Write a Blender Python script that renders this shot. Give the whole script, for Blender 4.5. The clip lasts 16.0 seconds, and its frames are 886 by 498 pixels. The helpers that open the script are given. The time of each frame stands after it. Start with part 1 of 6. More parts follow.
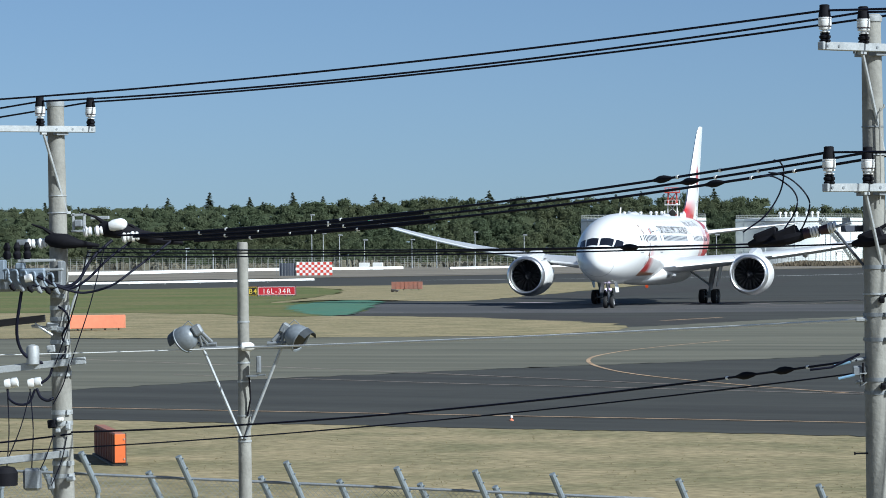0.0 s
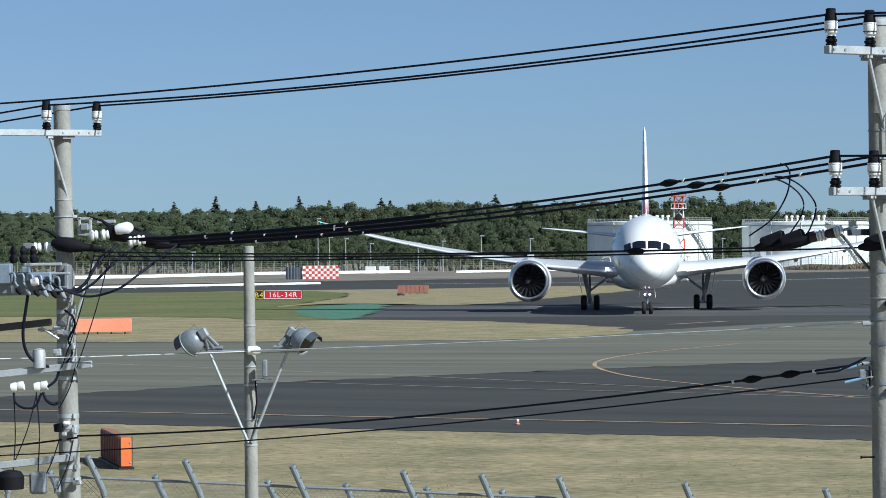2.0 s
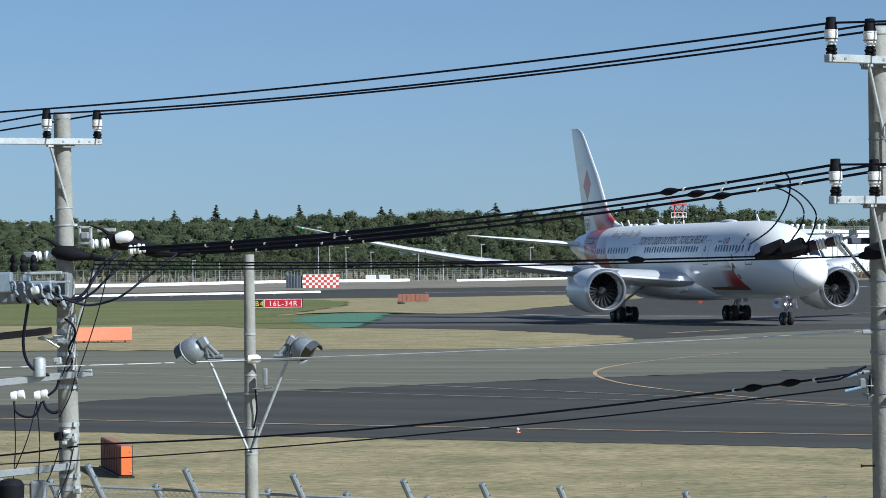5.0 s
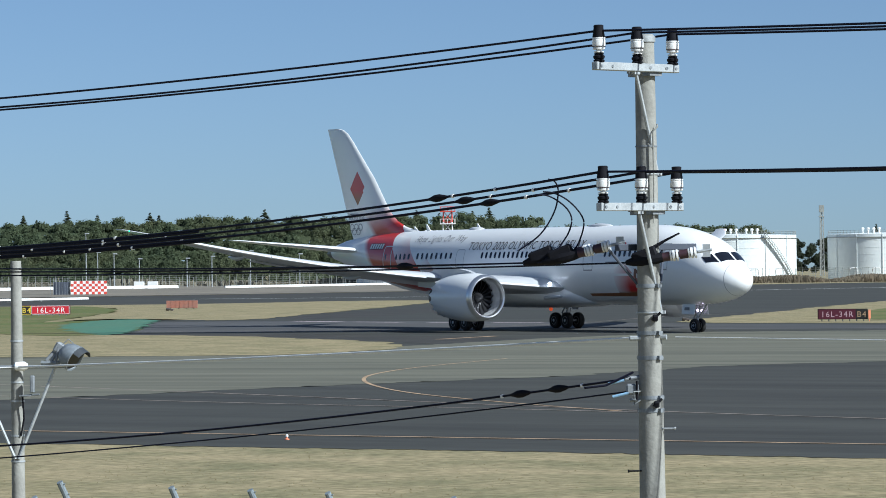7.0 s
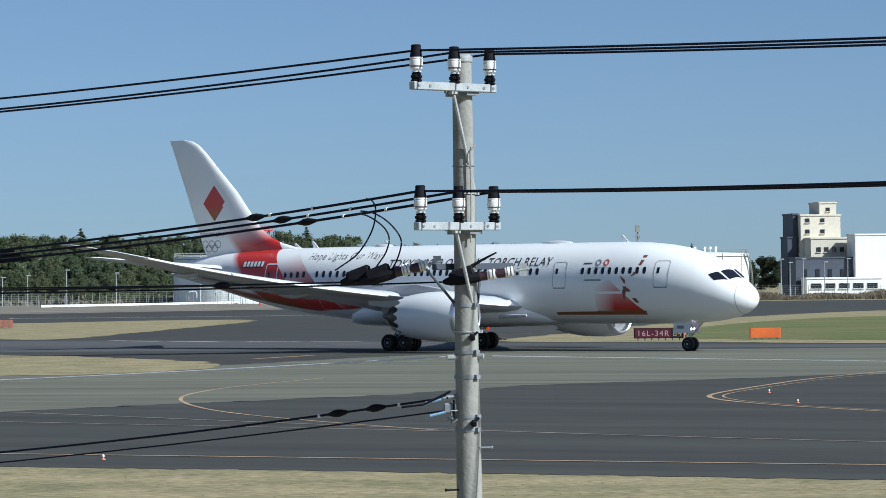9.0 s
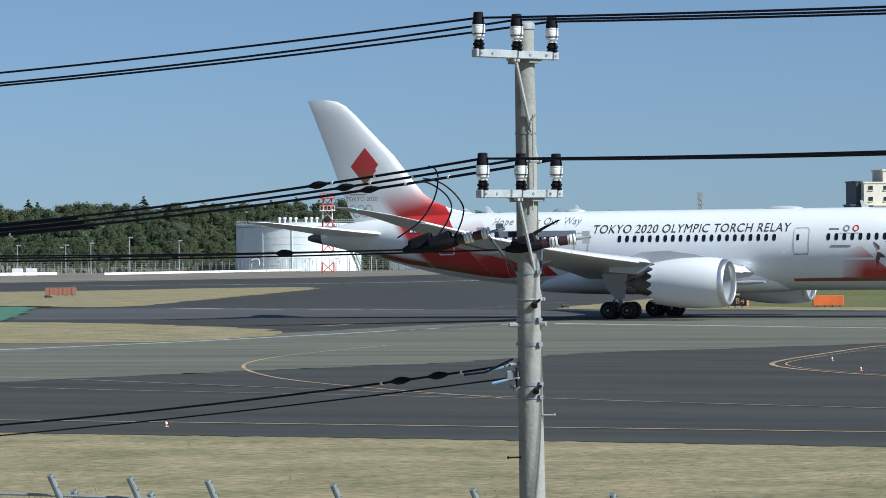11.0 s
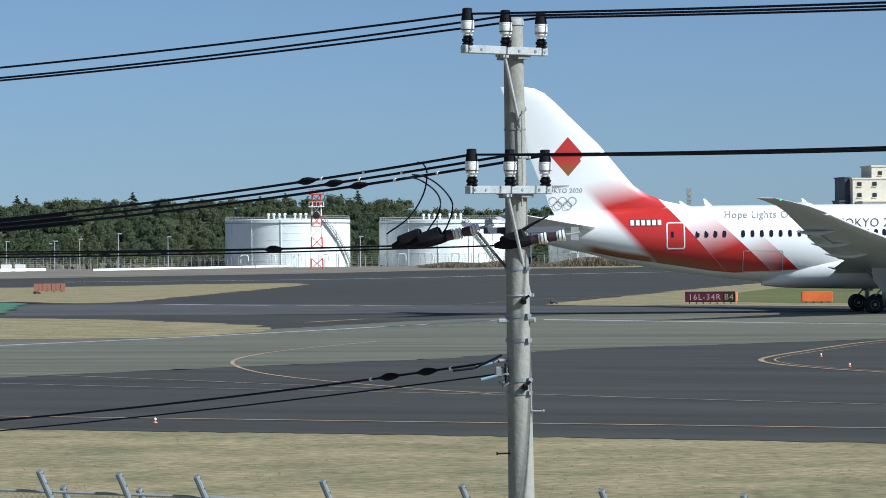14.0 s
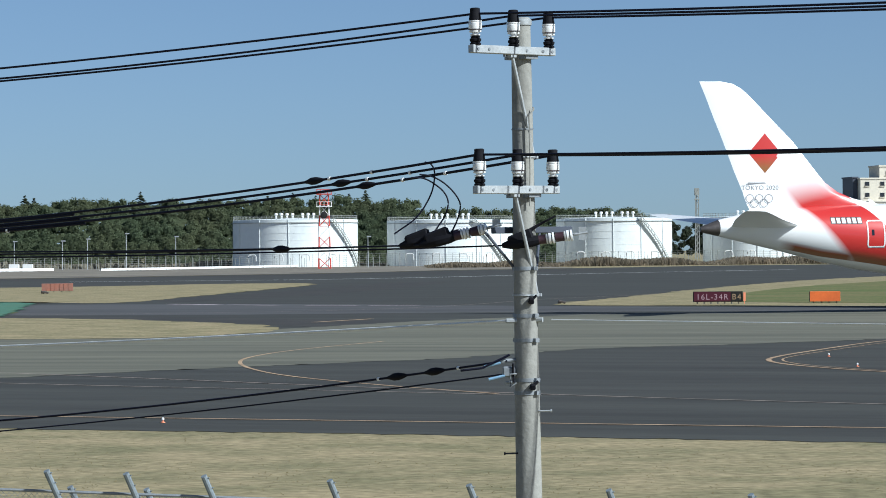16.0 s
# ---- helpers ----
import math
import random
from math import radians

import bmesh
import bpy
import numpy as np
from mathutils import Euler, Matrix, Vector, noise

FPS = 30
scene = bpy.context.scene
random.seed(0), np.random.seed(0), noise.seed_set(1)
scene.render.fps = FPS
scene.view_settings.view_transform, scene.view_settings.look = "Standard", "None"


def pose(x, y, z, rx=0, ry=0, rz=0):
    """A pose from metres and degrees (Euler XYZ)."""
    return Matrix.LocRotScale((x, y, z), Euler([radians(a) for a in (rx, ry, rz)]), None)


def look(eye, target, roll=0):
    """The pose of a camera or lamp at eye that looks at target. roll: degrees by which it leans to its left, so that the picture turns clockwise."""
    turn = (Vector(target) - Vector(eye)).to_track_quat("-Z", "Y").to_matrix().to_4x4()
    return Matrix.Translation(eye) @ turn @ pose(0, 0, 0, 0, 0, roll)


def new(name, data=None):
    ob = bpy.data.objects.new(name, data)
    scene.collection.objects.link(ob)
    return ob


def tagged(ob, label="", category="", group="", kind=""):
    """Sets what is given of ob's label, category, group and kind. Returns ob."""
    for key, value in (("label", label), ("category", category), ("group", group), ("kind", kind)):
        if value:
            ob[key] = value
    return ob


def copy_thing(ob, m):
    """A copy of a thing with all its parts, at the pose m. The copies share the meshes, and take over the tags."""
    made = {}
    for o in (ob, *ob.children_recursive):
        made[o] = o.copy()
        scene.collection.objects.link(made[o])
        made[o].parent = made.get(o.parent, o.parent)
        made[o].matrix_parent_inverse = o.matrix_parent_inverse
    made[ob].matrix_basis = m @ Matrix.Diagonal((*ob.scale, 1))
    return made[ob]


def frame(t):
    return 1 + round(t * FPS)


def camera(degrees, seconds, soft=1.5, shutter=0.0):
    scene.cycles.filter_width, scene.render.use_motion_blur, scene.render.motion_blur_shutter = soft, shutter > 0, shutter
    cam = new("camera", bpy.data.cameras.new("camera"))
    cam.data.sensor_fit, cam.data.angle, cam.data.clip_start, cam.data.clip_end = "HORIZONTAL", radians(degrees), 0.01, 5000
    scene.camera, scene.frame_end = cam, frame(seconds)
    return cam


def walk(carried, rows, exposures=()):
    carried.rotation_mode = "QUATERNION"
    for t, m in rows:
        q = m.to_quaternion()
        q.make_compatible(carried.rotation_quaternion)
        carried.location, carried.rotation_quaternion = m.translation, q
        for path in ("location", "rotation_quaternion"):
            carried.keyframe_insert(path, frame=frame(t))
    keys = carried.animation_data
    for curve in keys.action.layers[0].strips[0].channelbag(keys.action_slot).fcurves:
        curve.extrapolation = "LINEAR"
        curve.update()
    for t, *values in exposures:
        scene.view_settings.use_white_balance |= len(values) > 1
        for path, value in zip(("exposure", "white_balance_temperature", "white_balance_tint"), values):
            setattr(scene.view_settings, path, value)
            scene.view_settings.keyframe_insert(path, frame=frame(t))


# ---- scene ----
import itertools

# ---------------------------------------------------------------- camera
EYE = (0.0, 0.0, 4.90)
ROLL = 0.53
cam = camera(15.40, 16.0, soft=0.9)
# seconds, pan to the right of north, tilt upwards
PAN = [(0.0, -5.671, 0.045), (0.5, -5.72, 0.070), (1.0, -5.749, 0.095), (1.5, -5.719, 0.100), (2.0, -5.779, 0.111),
       (2.5, -5.847, 0.079), (3.0, -5.827, 0.056), (4.2, -5.80, 0.15), (5.2, -5.78, 0.28), (5.5, -5.683, 0.296), (6.0, -4.233, 0.288),
       (6.5, -2.675, 0.198), (7.0, -1.745, 0.338), (7.5, -1.139, 0.302), (8.0, 0.528, 0.626), (8.2, 0.983, 0.703),
       (8.8, 1.45, 0.68), (9.6, 1.42, 0.50), (10.3, 1.098, 0.356), (10.5, 0.930, 0.226), (11.0, 0.354, 0.089), (11.5, 0.342, 0.130),
       (12.0, 0.369, 0.043), (12.5, 0.453, 0.038), (13.0, 0.718, 0.093), (13.5, 0.685, 0.036), (14.0, 0.546, 0.018),
       (14.5, 0.485, 0.023), (15.0, 0.440, 0.008), (15.5, 0.470, 0.010), (16.0, 0.412, 0.017)]


def aim(pan, tilt):
    a, b = radians(pan), radians(tilt)
    return (math.sin(a) * math.cos(b), math.cos(a) * math.cos(b), EYE[2] + math.sin(b))


walk(cam, [(t, look(EYE, aim(p, q), -ROLL)) for t, p, q in PAN], [(0.0, 0.5, 5750, 4), (3.0, 0.52, 5750, 4), (5.5, 0.56, 5750, 4), (7.0, 0.60, 5750, 4), (8.2, 0.58, 5750, 4), (10.3, 0.5, 5750, 4), (16.0, 0.5, 5750, 4)])

# ---------------------------------------------------------------- light
SUN_AZ, SUN_EL = 122.0, 37.0   # degrees clockwise from north, height
world = bpy.data.worlds.new("sky")
scene.world = world
world.use_nodes = True
wn = world.node_tree
sky = wn.nodes.new("ShaderNodeTexSky")
sky.sky_type = "NISHITA"
sky.sun_disc = False
sky.sun_elevation, sky.sun_rotation = radians(SUN_EL), radians(SUN_AZ)
sky.air_density, sky.dust_density, sky.ozone_density = 0.62, 1.0, 1.9
bg = wn.nodes["Background"]
bg.inputs["Strength"].default_value = 0.068
at, lift = wn.nodes.new("ShaderNodeTexCoord"), wn.nodes.new("ShaderNodeMapping")
lift.inputs["Location"].default_value = (0, 0, 0.03)   # clear dry air: little brightening towards the horizon
wn.links.new(at.outputs["Generated"], lift.inputs["Vector"])
wn.links.new(lift.outputs[0], sky.inputs[0])
wn.links.new(sky.outputs[0], bg.inputs[0])
sun = new("sun", bpy.data.lights.new("sun", "SUN"))
sun.data.energy, sun.data.angle, sun.data.color = 4.5, radians(0.55), (1.0, 0.97, 0.91)
sa, se = radians(SUN_AZ), radians(SUN_EL)
sun.matrix_world = look((math.sin(sa) * math.cos(se) * 50, math.cos(sa) * math.cos(se) * 50, math.sin(se) * 50 + 5), (0, 0, 5))


# ---------------------------------------------------------------- materials
def mat(name, color, rough=0.6, metal=0.0, scale=8.0, vary=0.15, bump=0.0, color2=None, scale2=0.7, coat=0.0, per_object=0.0, spec=0.5, stretch=None, turn=0.0):
    """Principled surface with variation at two scales: grain and broad stains."""
    m = bpy.data.materials.new(name)
    m.use_nodes = True
    n, l = m.node_tree.nodes, m.node_tree.links
    b = n["Principled BSDF"]
    b.inputs["Roughness"].default_value, b.inputs["Metallic"].default_value = rough, metal
    b.inputs["Coat Weight"].default_value = coat
    b.inputs["Specular IOR Level"].default_value = spec
    tc = n.new("ShaderNodeTexCoord")
    fine, broad = n.new("ShaderNodeTexNoise"), n.new("ShaderNodeTexNoise")
    fine.inputs["Scale"].default_value, fine.inputs["Detail"].default_value = scale, 6
    broad.inputs["Scale"].default_value, broad.inputs["Detail"].default_value = scale2, 9
    where = tc.outputs["Object"]
    if stretch:
        mp = n.new("ShaderNodeMapping")
        mp.vector_type = "TEXTURE"
        mp.inputs["Rotation"].default_value = (0, 0, radians(turn))
        mp.inputs["Scale"].default_value = (1 / stretch[0], 1 / stretch[1], 1)
        l.new(where, mp.inputs["Vector"])
        where = mp.outputs[0]
    l.new(where, fine.inputs["Vector"])
    l.new(where, broad.inputs["Vector"])
    c2 = color2 or [c * (1 - vary * 1.6) for c in color]
    mix = n.new("ShaderNodeMix")
    mix.data_type = "RGBA"
    mix.inputs[6].default_value, mix.inputs[7].default_value = (*color, 1), (*c2, 1)
    broad.inputs["Roughness"].default_value = 0.62
    ramp = n.new("ShaderNodeMapRange")
    ramp.inputs[1].default_value, ramp.inputs[2].default_value = 0.38, 0.66
    l.new(broad.outputs[0], ramp.inputs[0])
    l.new(ramp.outputs[0], mix.inputs[0])
    hsv = n.new("ShaderNodeHueSaturation")
    rng = n.new("ShaderNodeMapRange")
    rng.inputs[1].default_value, rng.inputs[2].default_value = 0.25, 0.75
    rng.inputs[3].default_value, rng.inputs[4].default_value = 1 - vary, 1 + vary
    l.new(fine.outputs[0], rng.inputs[0])
    l.new(mix.outputs[2], hsv.inputs["Color"])
    if per_object:
        info = n.new("ShaderNodeObjectInfo")
        r2, mul = n.new("ShaderNodeMapRange"), n.new("ShaderNodeMath")
        r2.inputs[3].default_value, r2.inputs[4].default_value = 1 - per_object, 1 + per_object
        mul.operation = "MULTIPLY"
        l.new(info.outputs["Random"], r2.inputs[0])
        l.new(r2.outputs[0], mul.inputs[0])
        l.new(rng.outputs[0], mul.inputs[1])
        l.new(mul.outputs[0], hsv.inputs["Value"])
    else:
        l.new(rng.outputs[0], hsv.inputs["Value"])
    l.new(hsv.outputs[0], b.inputs["Base Color"])
    if bump:
        bp = n.new("ShaderNodeBump")
        bp.inputs["Strength"].default_value, bp.inputs["Distance"].default_value = bump, 0.05
        l.new(fine.outputs[0], bp.inputs["Height"])
        l.new(bp.outputs[0], b.inputs["Normal"])
    return m


def glow(name, color, strength):
    m = mat(name, color)
    b = m.node_tree.nodes["Principled BSDF"]
    b.inputs["Emission Color"].default_value = (*color, 1)
    b.inputs["Emission Strength"].default_value = strength
    return m


M = {
    "dry": mat("dry_grass", (0.298, 0.246, 0.146), 0.95, scale=3.0, vary=0.34, bump=0.5, color2=(0.180, 0.165, 0.092), scale2=0.3, spec=0.1),
    "green": mat("green_grass", (0.10, 0.125, 0.045), 0.95, scale=1.5, vary=0.3, bump=0.5, color2=(0.16, 0.145, 0.07), scale2=0.06, spec=0.1),
    "teal": mat("painted_green", (0.045, 0.150, 0.098), 0.9, scale=1.5, vary=0.2, color2=(0.075, 0.145, 0.085), scale2=0.35),
    "asphalt": mat("asphalt_dark", (0.053, 0.053, 0.046), 0.85, scale=3.0, vary=0.18, bump=0.2, color2=(0.034, 0.033, 0.029), scale2=0.25, spec=0.3, stretch=(0.08, 1.0), turn=-24.5),
    "asphalt_light": mat("asphalt_worn", (0.148, 0.144, 0.108), 0.9, scale=3.0, vary=0.2, bump=0.2, color2=(0.088, 0.087, 0.067), scale2=0.3, spec=0.3, stretch=(0.06, 1.0), turn=-12),
    "line_orange": mat("line_paint", (0.44, 0.30, 0.18), 0.8, scale=4.0, vary=0.25, scale2=0.3),
    "line_pale": mat("line_paint_pale", (0.30, 0.245, 0.205), 0.8, scale=4.0, vary=0.3, scale2=0.3),
    "white": mat("white_paint", (0.78, 0.78, 0.76), 0.6, scale=5.0, vary=0.06, scale2=0.4),
    "tank": mat("tank_paint", (0.79, 0.82, 0.80), 0.45, scale=0.8, vary=0.03, color2=(0.66, 0.70, 0.70), scale2=0.06),
    "roof_grey": mat("weathered_steel", (0.30, 0.31, 0.29), 0.7, scale=2.0, vary=0.15, scale2=0.2),
    "concrete": mat("pole_concrete", (0.29, 0.287, 0.262), 0.85, scale=25.0, vary=0.10, bump=0.15, color2=(0.22, 0.215, 0.195), scale2=2.5, spec=0.3),
    "galv": mat("galvanised_steel", (0.44, 0.46, 0.47), 0.55, 0.35, scale=40.0, vary=0.12, color2=(0.34, 0.36, 0.37), scale2=6.0),
    "orange_dull": mat("faded_and_shaded_red", (0.30, 0.115, 0.075), 0.75, scale=6.0, vary=0.15, color2=(0.24, 0.12, 0.09), scale2=1.2),
    "lamp_paint": mat("lamp_grey_paint", (0.20, 0.225, 0.25), 0.42, 0.1, scale=25.0, vary=0.15, scale2=5.0),
    "lamp_dark": mat("lamp_dark_paint", (0.045, 0.052, 0.06), 0.5, scale=25.0, vary=0.15, scale2=5.0),
    "steel_blue": mat("blue_grey_steel", (0.24, 0.29, 0.35), 0.5, 0.2, scale=30.0, vary=0.15, scale2=5.0),
    "galv_dark": mat("dull_steel", (0.25, 0.27, 0.29), 0.6, 0.3, scale=40.0, vary=0.15, scale2=6.0),
    "rubber": mat("black_rubber", (0.010, 0.010, 0.014), 0.75, scale=30.0, vary=0.2, spec=0.15),
    "cable": mat("cable_sheath", (0.005, 0.006, 0.018), 0.65, scale=30.0, vary=0.2, spec=0.2),
    "cable_grey": mat("bare_strand", (0.74, 0.75, 0.75), 0.6, 0.0, scale=60.0, vary=0.1),
    "porcelain": mat("porcelain", (0.80, 0.80, 0.79), 0.18, scale=20.0, vary=0.05, coat=0.5),
    "band_red": mat("red_band", (0.05, 0.022, 0.03), 0.5, scale=20.0, vary=0.1),
    "orange": mat("orange_paint", (0.78, 0.17, 0.035), 0.6, scale=3.0, vary=0.10, color2=(0.62, 0.13, 0.03), scale2=0.8),
    "orange_pale": mat("faded_orange", (0.80, 0.27, 0.15), 0.65, scale=3.0, vary=0.10, scale2=0.8),
    "sign_red": mat("sign_red", (0.50, 0.015, 0.03), 0.5, scale=5.0, vary=0.06),
    "sign_dark": mat("sign_black", (0.015, 0.014, 0.012), 0.5, scale=5.0, vary=0.06),
    "dim": mat("sign_dim", (0.42, 0.30, 0.34), 0.6, scale=5.0, vary=0.06),
    "dash": mat("dash_paint", (0.52, 0.43, 0.45), 0.8, scale=4.0, vary=0.3, scale2=0.3),
    "scrub": mat("bare_scrub", (0.15, 0.140, 0.105), 0.95, scale=1.0, vary=0.3, color2=(0.13, 0.115, 0.085), scale2=0.1, spec=0.1),
    "sign_maroon": mat("sign_maroon", (0.075, 0.008, 0.022), 0.5, scale=5.0, vary=0.06),
    "yellow": mat("sign_yellow", (0.75, 0.55, 0.06), 0.5, scale=5.0, vary=0.06),
    "leaf": mat("leaf_evergreen", (0.108, 0.140, 0.080), 0.8, scale=0.6, vary=0.15, color2=(0.140, 0.155, 0.085), scale2=0.045, spec=0.2),
    "needle": mat("leaf_conifer", (0.074, 0.090, 0.058), 0.85, scale=0.8, vary=0.3, scale2=0.08, spec=0.2),
    "post": mat("fence_steel", (0.23, 0.265, 0.29), 0.6, 0.2, scale=30.0, vary=0.15, scale2=4.0),
    "straw": mat("straw_blades", (0.31, 0.255, 0.15), 0.9, scale=6.0, vary=0.25, color2=(0.24, 0.21, 0.11), scale2=0.5, spec=0.1),
    "bark": mat("bark", (0.10, 0.075, 0.05), 0.9, scale=4.0, vary=0.25, bump=0.4),
    "reed": mat("dry_reed", (0.30, 0.245, 0.175), 0.95, scale=0.8, vary=0.2, color2=(0.21, 0.185, 0.135), scale2=0.2, spec=0.1),
    "plaster": mat("pale_render", (0.62, 0.57, 0.47), 0.85, scale=1.0, vary=0.06, scale2=0.1),
    "dark_wall": mat("dark_cladding_and_shade", (0.055, 0.065, 0.09), 0.6, scale=1.0, vary=0.1, scale2=0.1),
    "glass_dark": mat("dark_glass", (0.012, 0.014, 0.022), 0.08, scale=2.0, vary=0.1, spec=0.6),
    "red_paint": mat("red_paint", (0.55, 0.06, 0.04), 0.6, scale=3.0, vary=0.1),
    "skin": mat("aircraft_white", (0.84, 0.84, 0.83), 0.32, scale=0.35, vary=0.025, scale2=0.15, coat=0.35),
    "skin_grey": mat("aircraft_grey", (0.52, 0.53, 0.55), 0.35, scale=0.5, vary=0.05, scale2=0.2, coat=0.2),
    "lip": mat("bare_aluminium", (0.72, 0.73, 0.75), 0.28, 0.9, scale=3.0, vary=0.04),
    "hot": mat("heat_stained_metal", (0.16, 0.14, 0.13), 0.45, 0.7, scale=3.0, vary=0.2),
    "blade": mat("fan_blade", (0.06, 0.06, 0.065), 0.35, 0.6, scale=3.0, vary=0.1),
    "ink": mat("lettering_dark", (0.05, 0.045, 0.045), 0.5, scale=3.0, vary=0.05),
    "ink_grey": mat("lettering_grey", (0.24, 0.24, 0.25), 0.5, scale=3.0, vary=0.05),
    "brown": mat("brown_decal", (0.19, 0.085, 0.06), 0.45, scale=3.0, vary=0.1),
    "outline": mat("door_outline", (0.42, 0.43, 0.45), 0.5, scale=3.0, vary=0.05),
    "strut": mat("gear_strut", (0.45, 0.46, 0.48), 0.4, 0.3, scale=8.0, vary=0.15),
    "tyre": mat("tyre_rubber", (0.014, 0.014, 0.015), 0.8, scale=12.0, vary=0.25),
    "landing": glow("landing_light", (0.95, 0.75, 1.0), 5.0),
    "beacon": glow("beacon_red", (1.0, 0.12, 0.03), 0.3),
    "nav_green": glow("position_green", (0.1, 1.0, 0.45), 1.0),
    "blue_tape": mat("blue_sleeve", (0.25, 0.42, 0.60), 0.5, scale=20.0, vary=0.1),
    "white_light": glow("wing_light", (0.9, 0.92, 1.0), 6.0),
}


def leafy(m, share):
    """Let part of the light pass through thin leaves."""
    n, l = m.node_tree.nodes, m.node_tree.links
    b = n["Principled BSDF"]
    tr, mx = n.new("ShaderNodeBsdfTranslucent"), n.new("ShaderNodeMixShader")
    l.new(b.inputs["Base Color"].links[0].from_socket, tr.inputs["Color"])
    mx.inputs[0].default_value = share
    l.new(b.outputs[0], mx.inputs[1])
    l.new(tr.outputs[0], mx.inputs[2])
    l.new(mx.outputs[0], n["Material Output"].inputs["Surface"])


for key in ("leaf", "needle", "reed", "straw"):
    leafy(M[key], 0.6)


def livery():
    """White paint with the red and gold bands of the tail and of the forward side."""
    m = mat("aircraft_livery", (0.84, 0.84, 0.83), 0.32, scale=0.35, vary=0.025, scale2=0.15, coat=0.35)
    n, l = m.node_tree.nodes, m.node_tree.links
    b = n["Principled BSDF"]
    white = b.inputs["Base Color"].links[0].from_socket
    tc, sep = n.new("ShaderNodeTexCoord"), n.new("ShaderNodeSeparateXYZ")
    l.new(tc.outputs["Object"], sep.inputs[0])

    def op(kind, a, c, third=None):
        q = n.new("ShaderNodeMath")
        q.operation = kind
        for i, v in enumerate((a, c, third)):
            if v is None:
                continue
            if isinstance(v, (int, float)):
                q.inputs[i].default_value = v
            else:
                l.new(v, q.inputs[i])
        return q.outputs[0]

    def step(v, lo, hi):
        q = n.new("ShaderNodeMapRange")
        q.inputs[1].default_value, q.inputs[2].default_value = lo, hi
        l.new(v, q.inputs[0])
        return q.outputs[0]

    def curve(v, pts):
        """Piecewise straight height along the body, as a ramp of heights over 20 m."""
        q = n.new("ShaderNodeValToRGB")
        e = q.color_ramp.elements
        while len(e) < len(pts):
            e.new(0.5)
        for k, (s, z) in enumerate(pts):
            e[k].position = s / 60
            e[k].color = (z / 20,) * 3 + (1,)
        l.new(v, q.inputs[0])
        return op("MULTIPLY", q.outputs[0], 20.0)

    s = op("SUBTRACT", 25.0, sep.outputs[0])
    z = sep.outputs[2]
    s01 = op("DIVIDE", s, 60.0)
    top = curve(s01, [(0, 0), (8.0, 0), (8.05, 2.75), (10.9, 5.3), (12.3, 4.7), (12.35, 2.95), (16.2, 2.9), (16.25, 0), (60, 0)])
    low = curve(s01, [(0, 2.66), (16.3, 2.66), (34.5, 3.2), (39.2, 3.0), (41, 3.18), (43.4, 3.56), (47.5, 4.16), (50.5, 4.8), (60, 7)])
    inside = op("MULTIPLY", op("MULTIPLY", step(op("SUBTRACT", top, z), 0.0, 0.03), step(op("SUBTRACT", z, low), 0.0, 0.03)), 1.0)
    # forward decal
    front_fade = op("MAXIMUM", op("MULTIPLY", op("MULTIPLY", step(op("ADD", s, op("MULTIPLY", z, 0.35)), 13.9, 11.9), step(z, 6.6, 3.4)), step(op("ABSOLUTE", op("SUBTRACT", z, 4.3), None), 0.07, 0.11)), op("MAXIMUM", step(s, 20, 21), step(z, 3.1, 2.9)))
    front = op("MULTIPLY", op("MULTIPLY", inside, front_fade), step(s, 20.0, 19.5))
    # three slanting facets of the tail band, each paler towards its top
    back = op("MULTIPLY_ADD", op("SUBTRACT", z, 4.46), 0.90, 45.86)
    e1 = op("MULTIPLY_ADD", op("SUBTRACT", z, 6.31), 0.885, 42.61)
    e2 = op("MULTIPLY_ADD", op("SUBTRACT", z, 4.6), 1.06, 37.99)
    e3 = op("MULTIPLY_ADD", op("SUBTRACT", z, 3.32), 1.06, 34.57)
    a1 = op("MULTIPLY", step(op("SUBTRACT", s, e1), 0.0, 0.04), step(op("SUBTRACT", back, s), -0.25, 0.55))
    a1 = op("MULTIPLY", a1, step(op("MULTIPLY_ADD", op("SUBTRACT", s, 47.0), 0.25, z), 10.5, 8.3))
    a2 = op("MULTIPLY", step(op("SUBTRACT", s, e2), 0.0, 0.04), step(op("SUBTRACT", e1, s), -0.03, 0.0))
    a2 = op("MULTIPLY", a2, step(op("MULTIPLY_ADD", op("SUBTRACT", s, e2), 0.30, z), 7.7, 5.2))
    a3 = op("MULTIPLY", step(op("SUBTRACT", s, e3), 0.0, 0.04), step(op("SUBTRACT", e2, s), -0.03, 0.0))
    a3 = op("MULTIPLY", a3, step(op("MULTIPLY_ADD", op("SUBTRACT", s, e3), 0.5, z), 6.1, 3.9))
    above = step(op("SUBTRACT", z, low), 0.0, 0.04)
    # gold foot that runs on behind the band
    foot = op("MULTIPLY", step(op("SUBTRACT", z, low), 0.62, 0.35), op("MULTIPLY", step(s, 44.0, 45.5), step(s, 50.6, 49.4)))
    tail = op("MULTIPLY", op("MAXIMUM", op("MAXIMUM", a1, a2), op("MAXIMUM", a3, foot)), op("MULTIPLY", above, step(s, 30.0, 31.0)))
    mask = op("MAXIMUM", front, tail)
    # diamond on the fin
    dia = op("ADD", op("DIVIDE", op("ABSOLUTE", op("SUBTRACT", s, 51.33), None), 1.28), op("DIVIDE", op("ABSOLUTE", op("SUBTRACT", z, 11.76), None), 1.48))
    dia = step(dia, 1.0, 0.98)
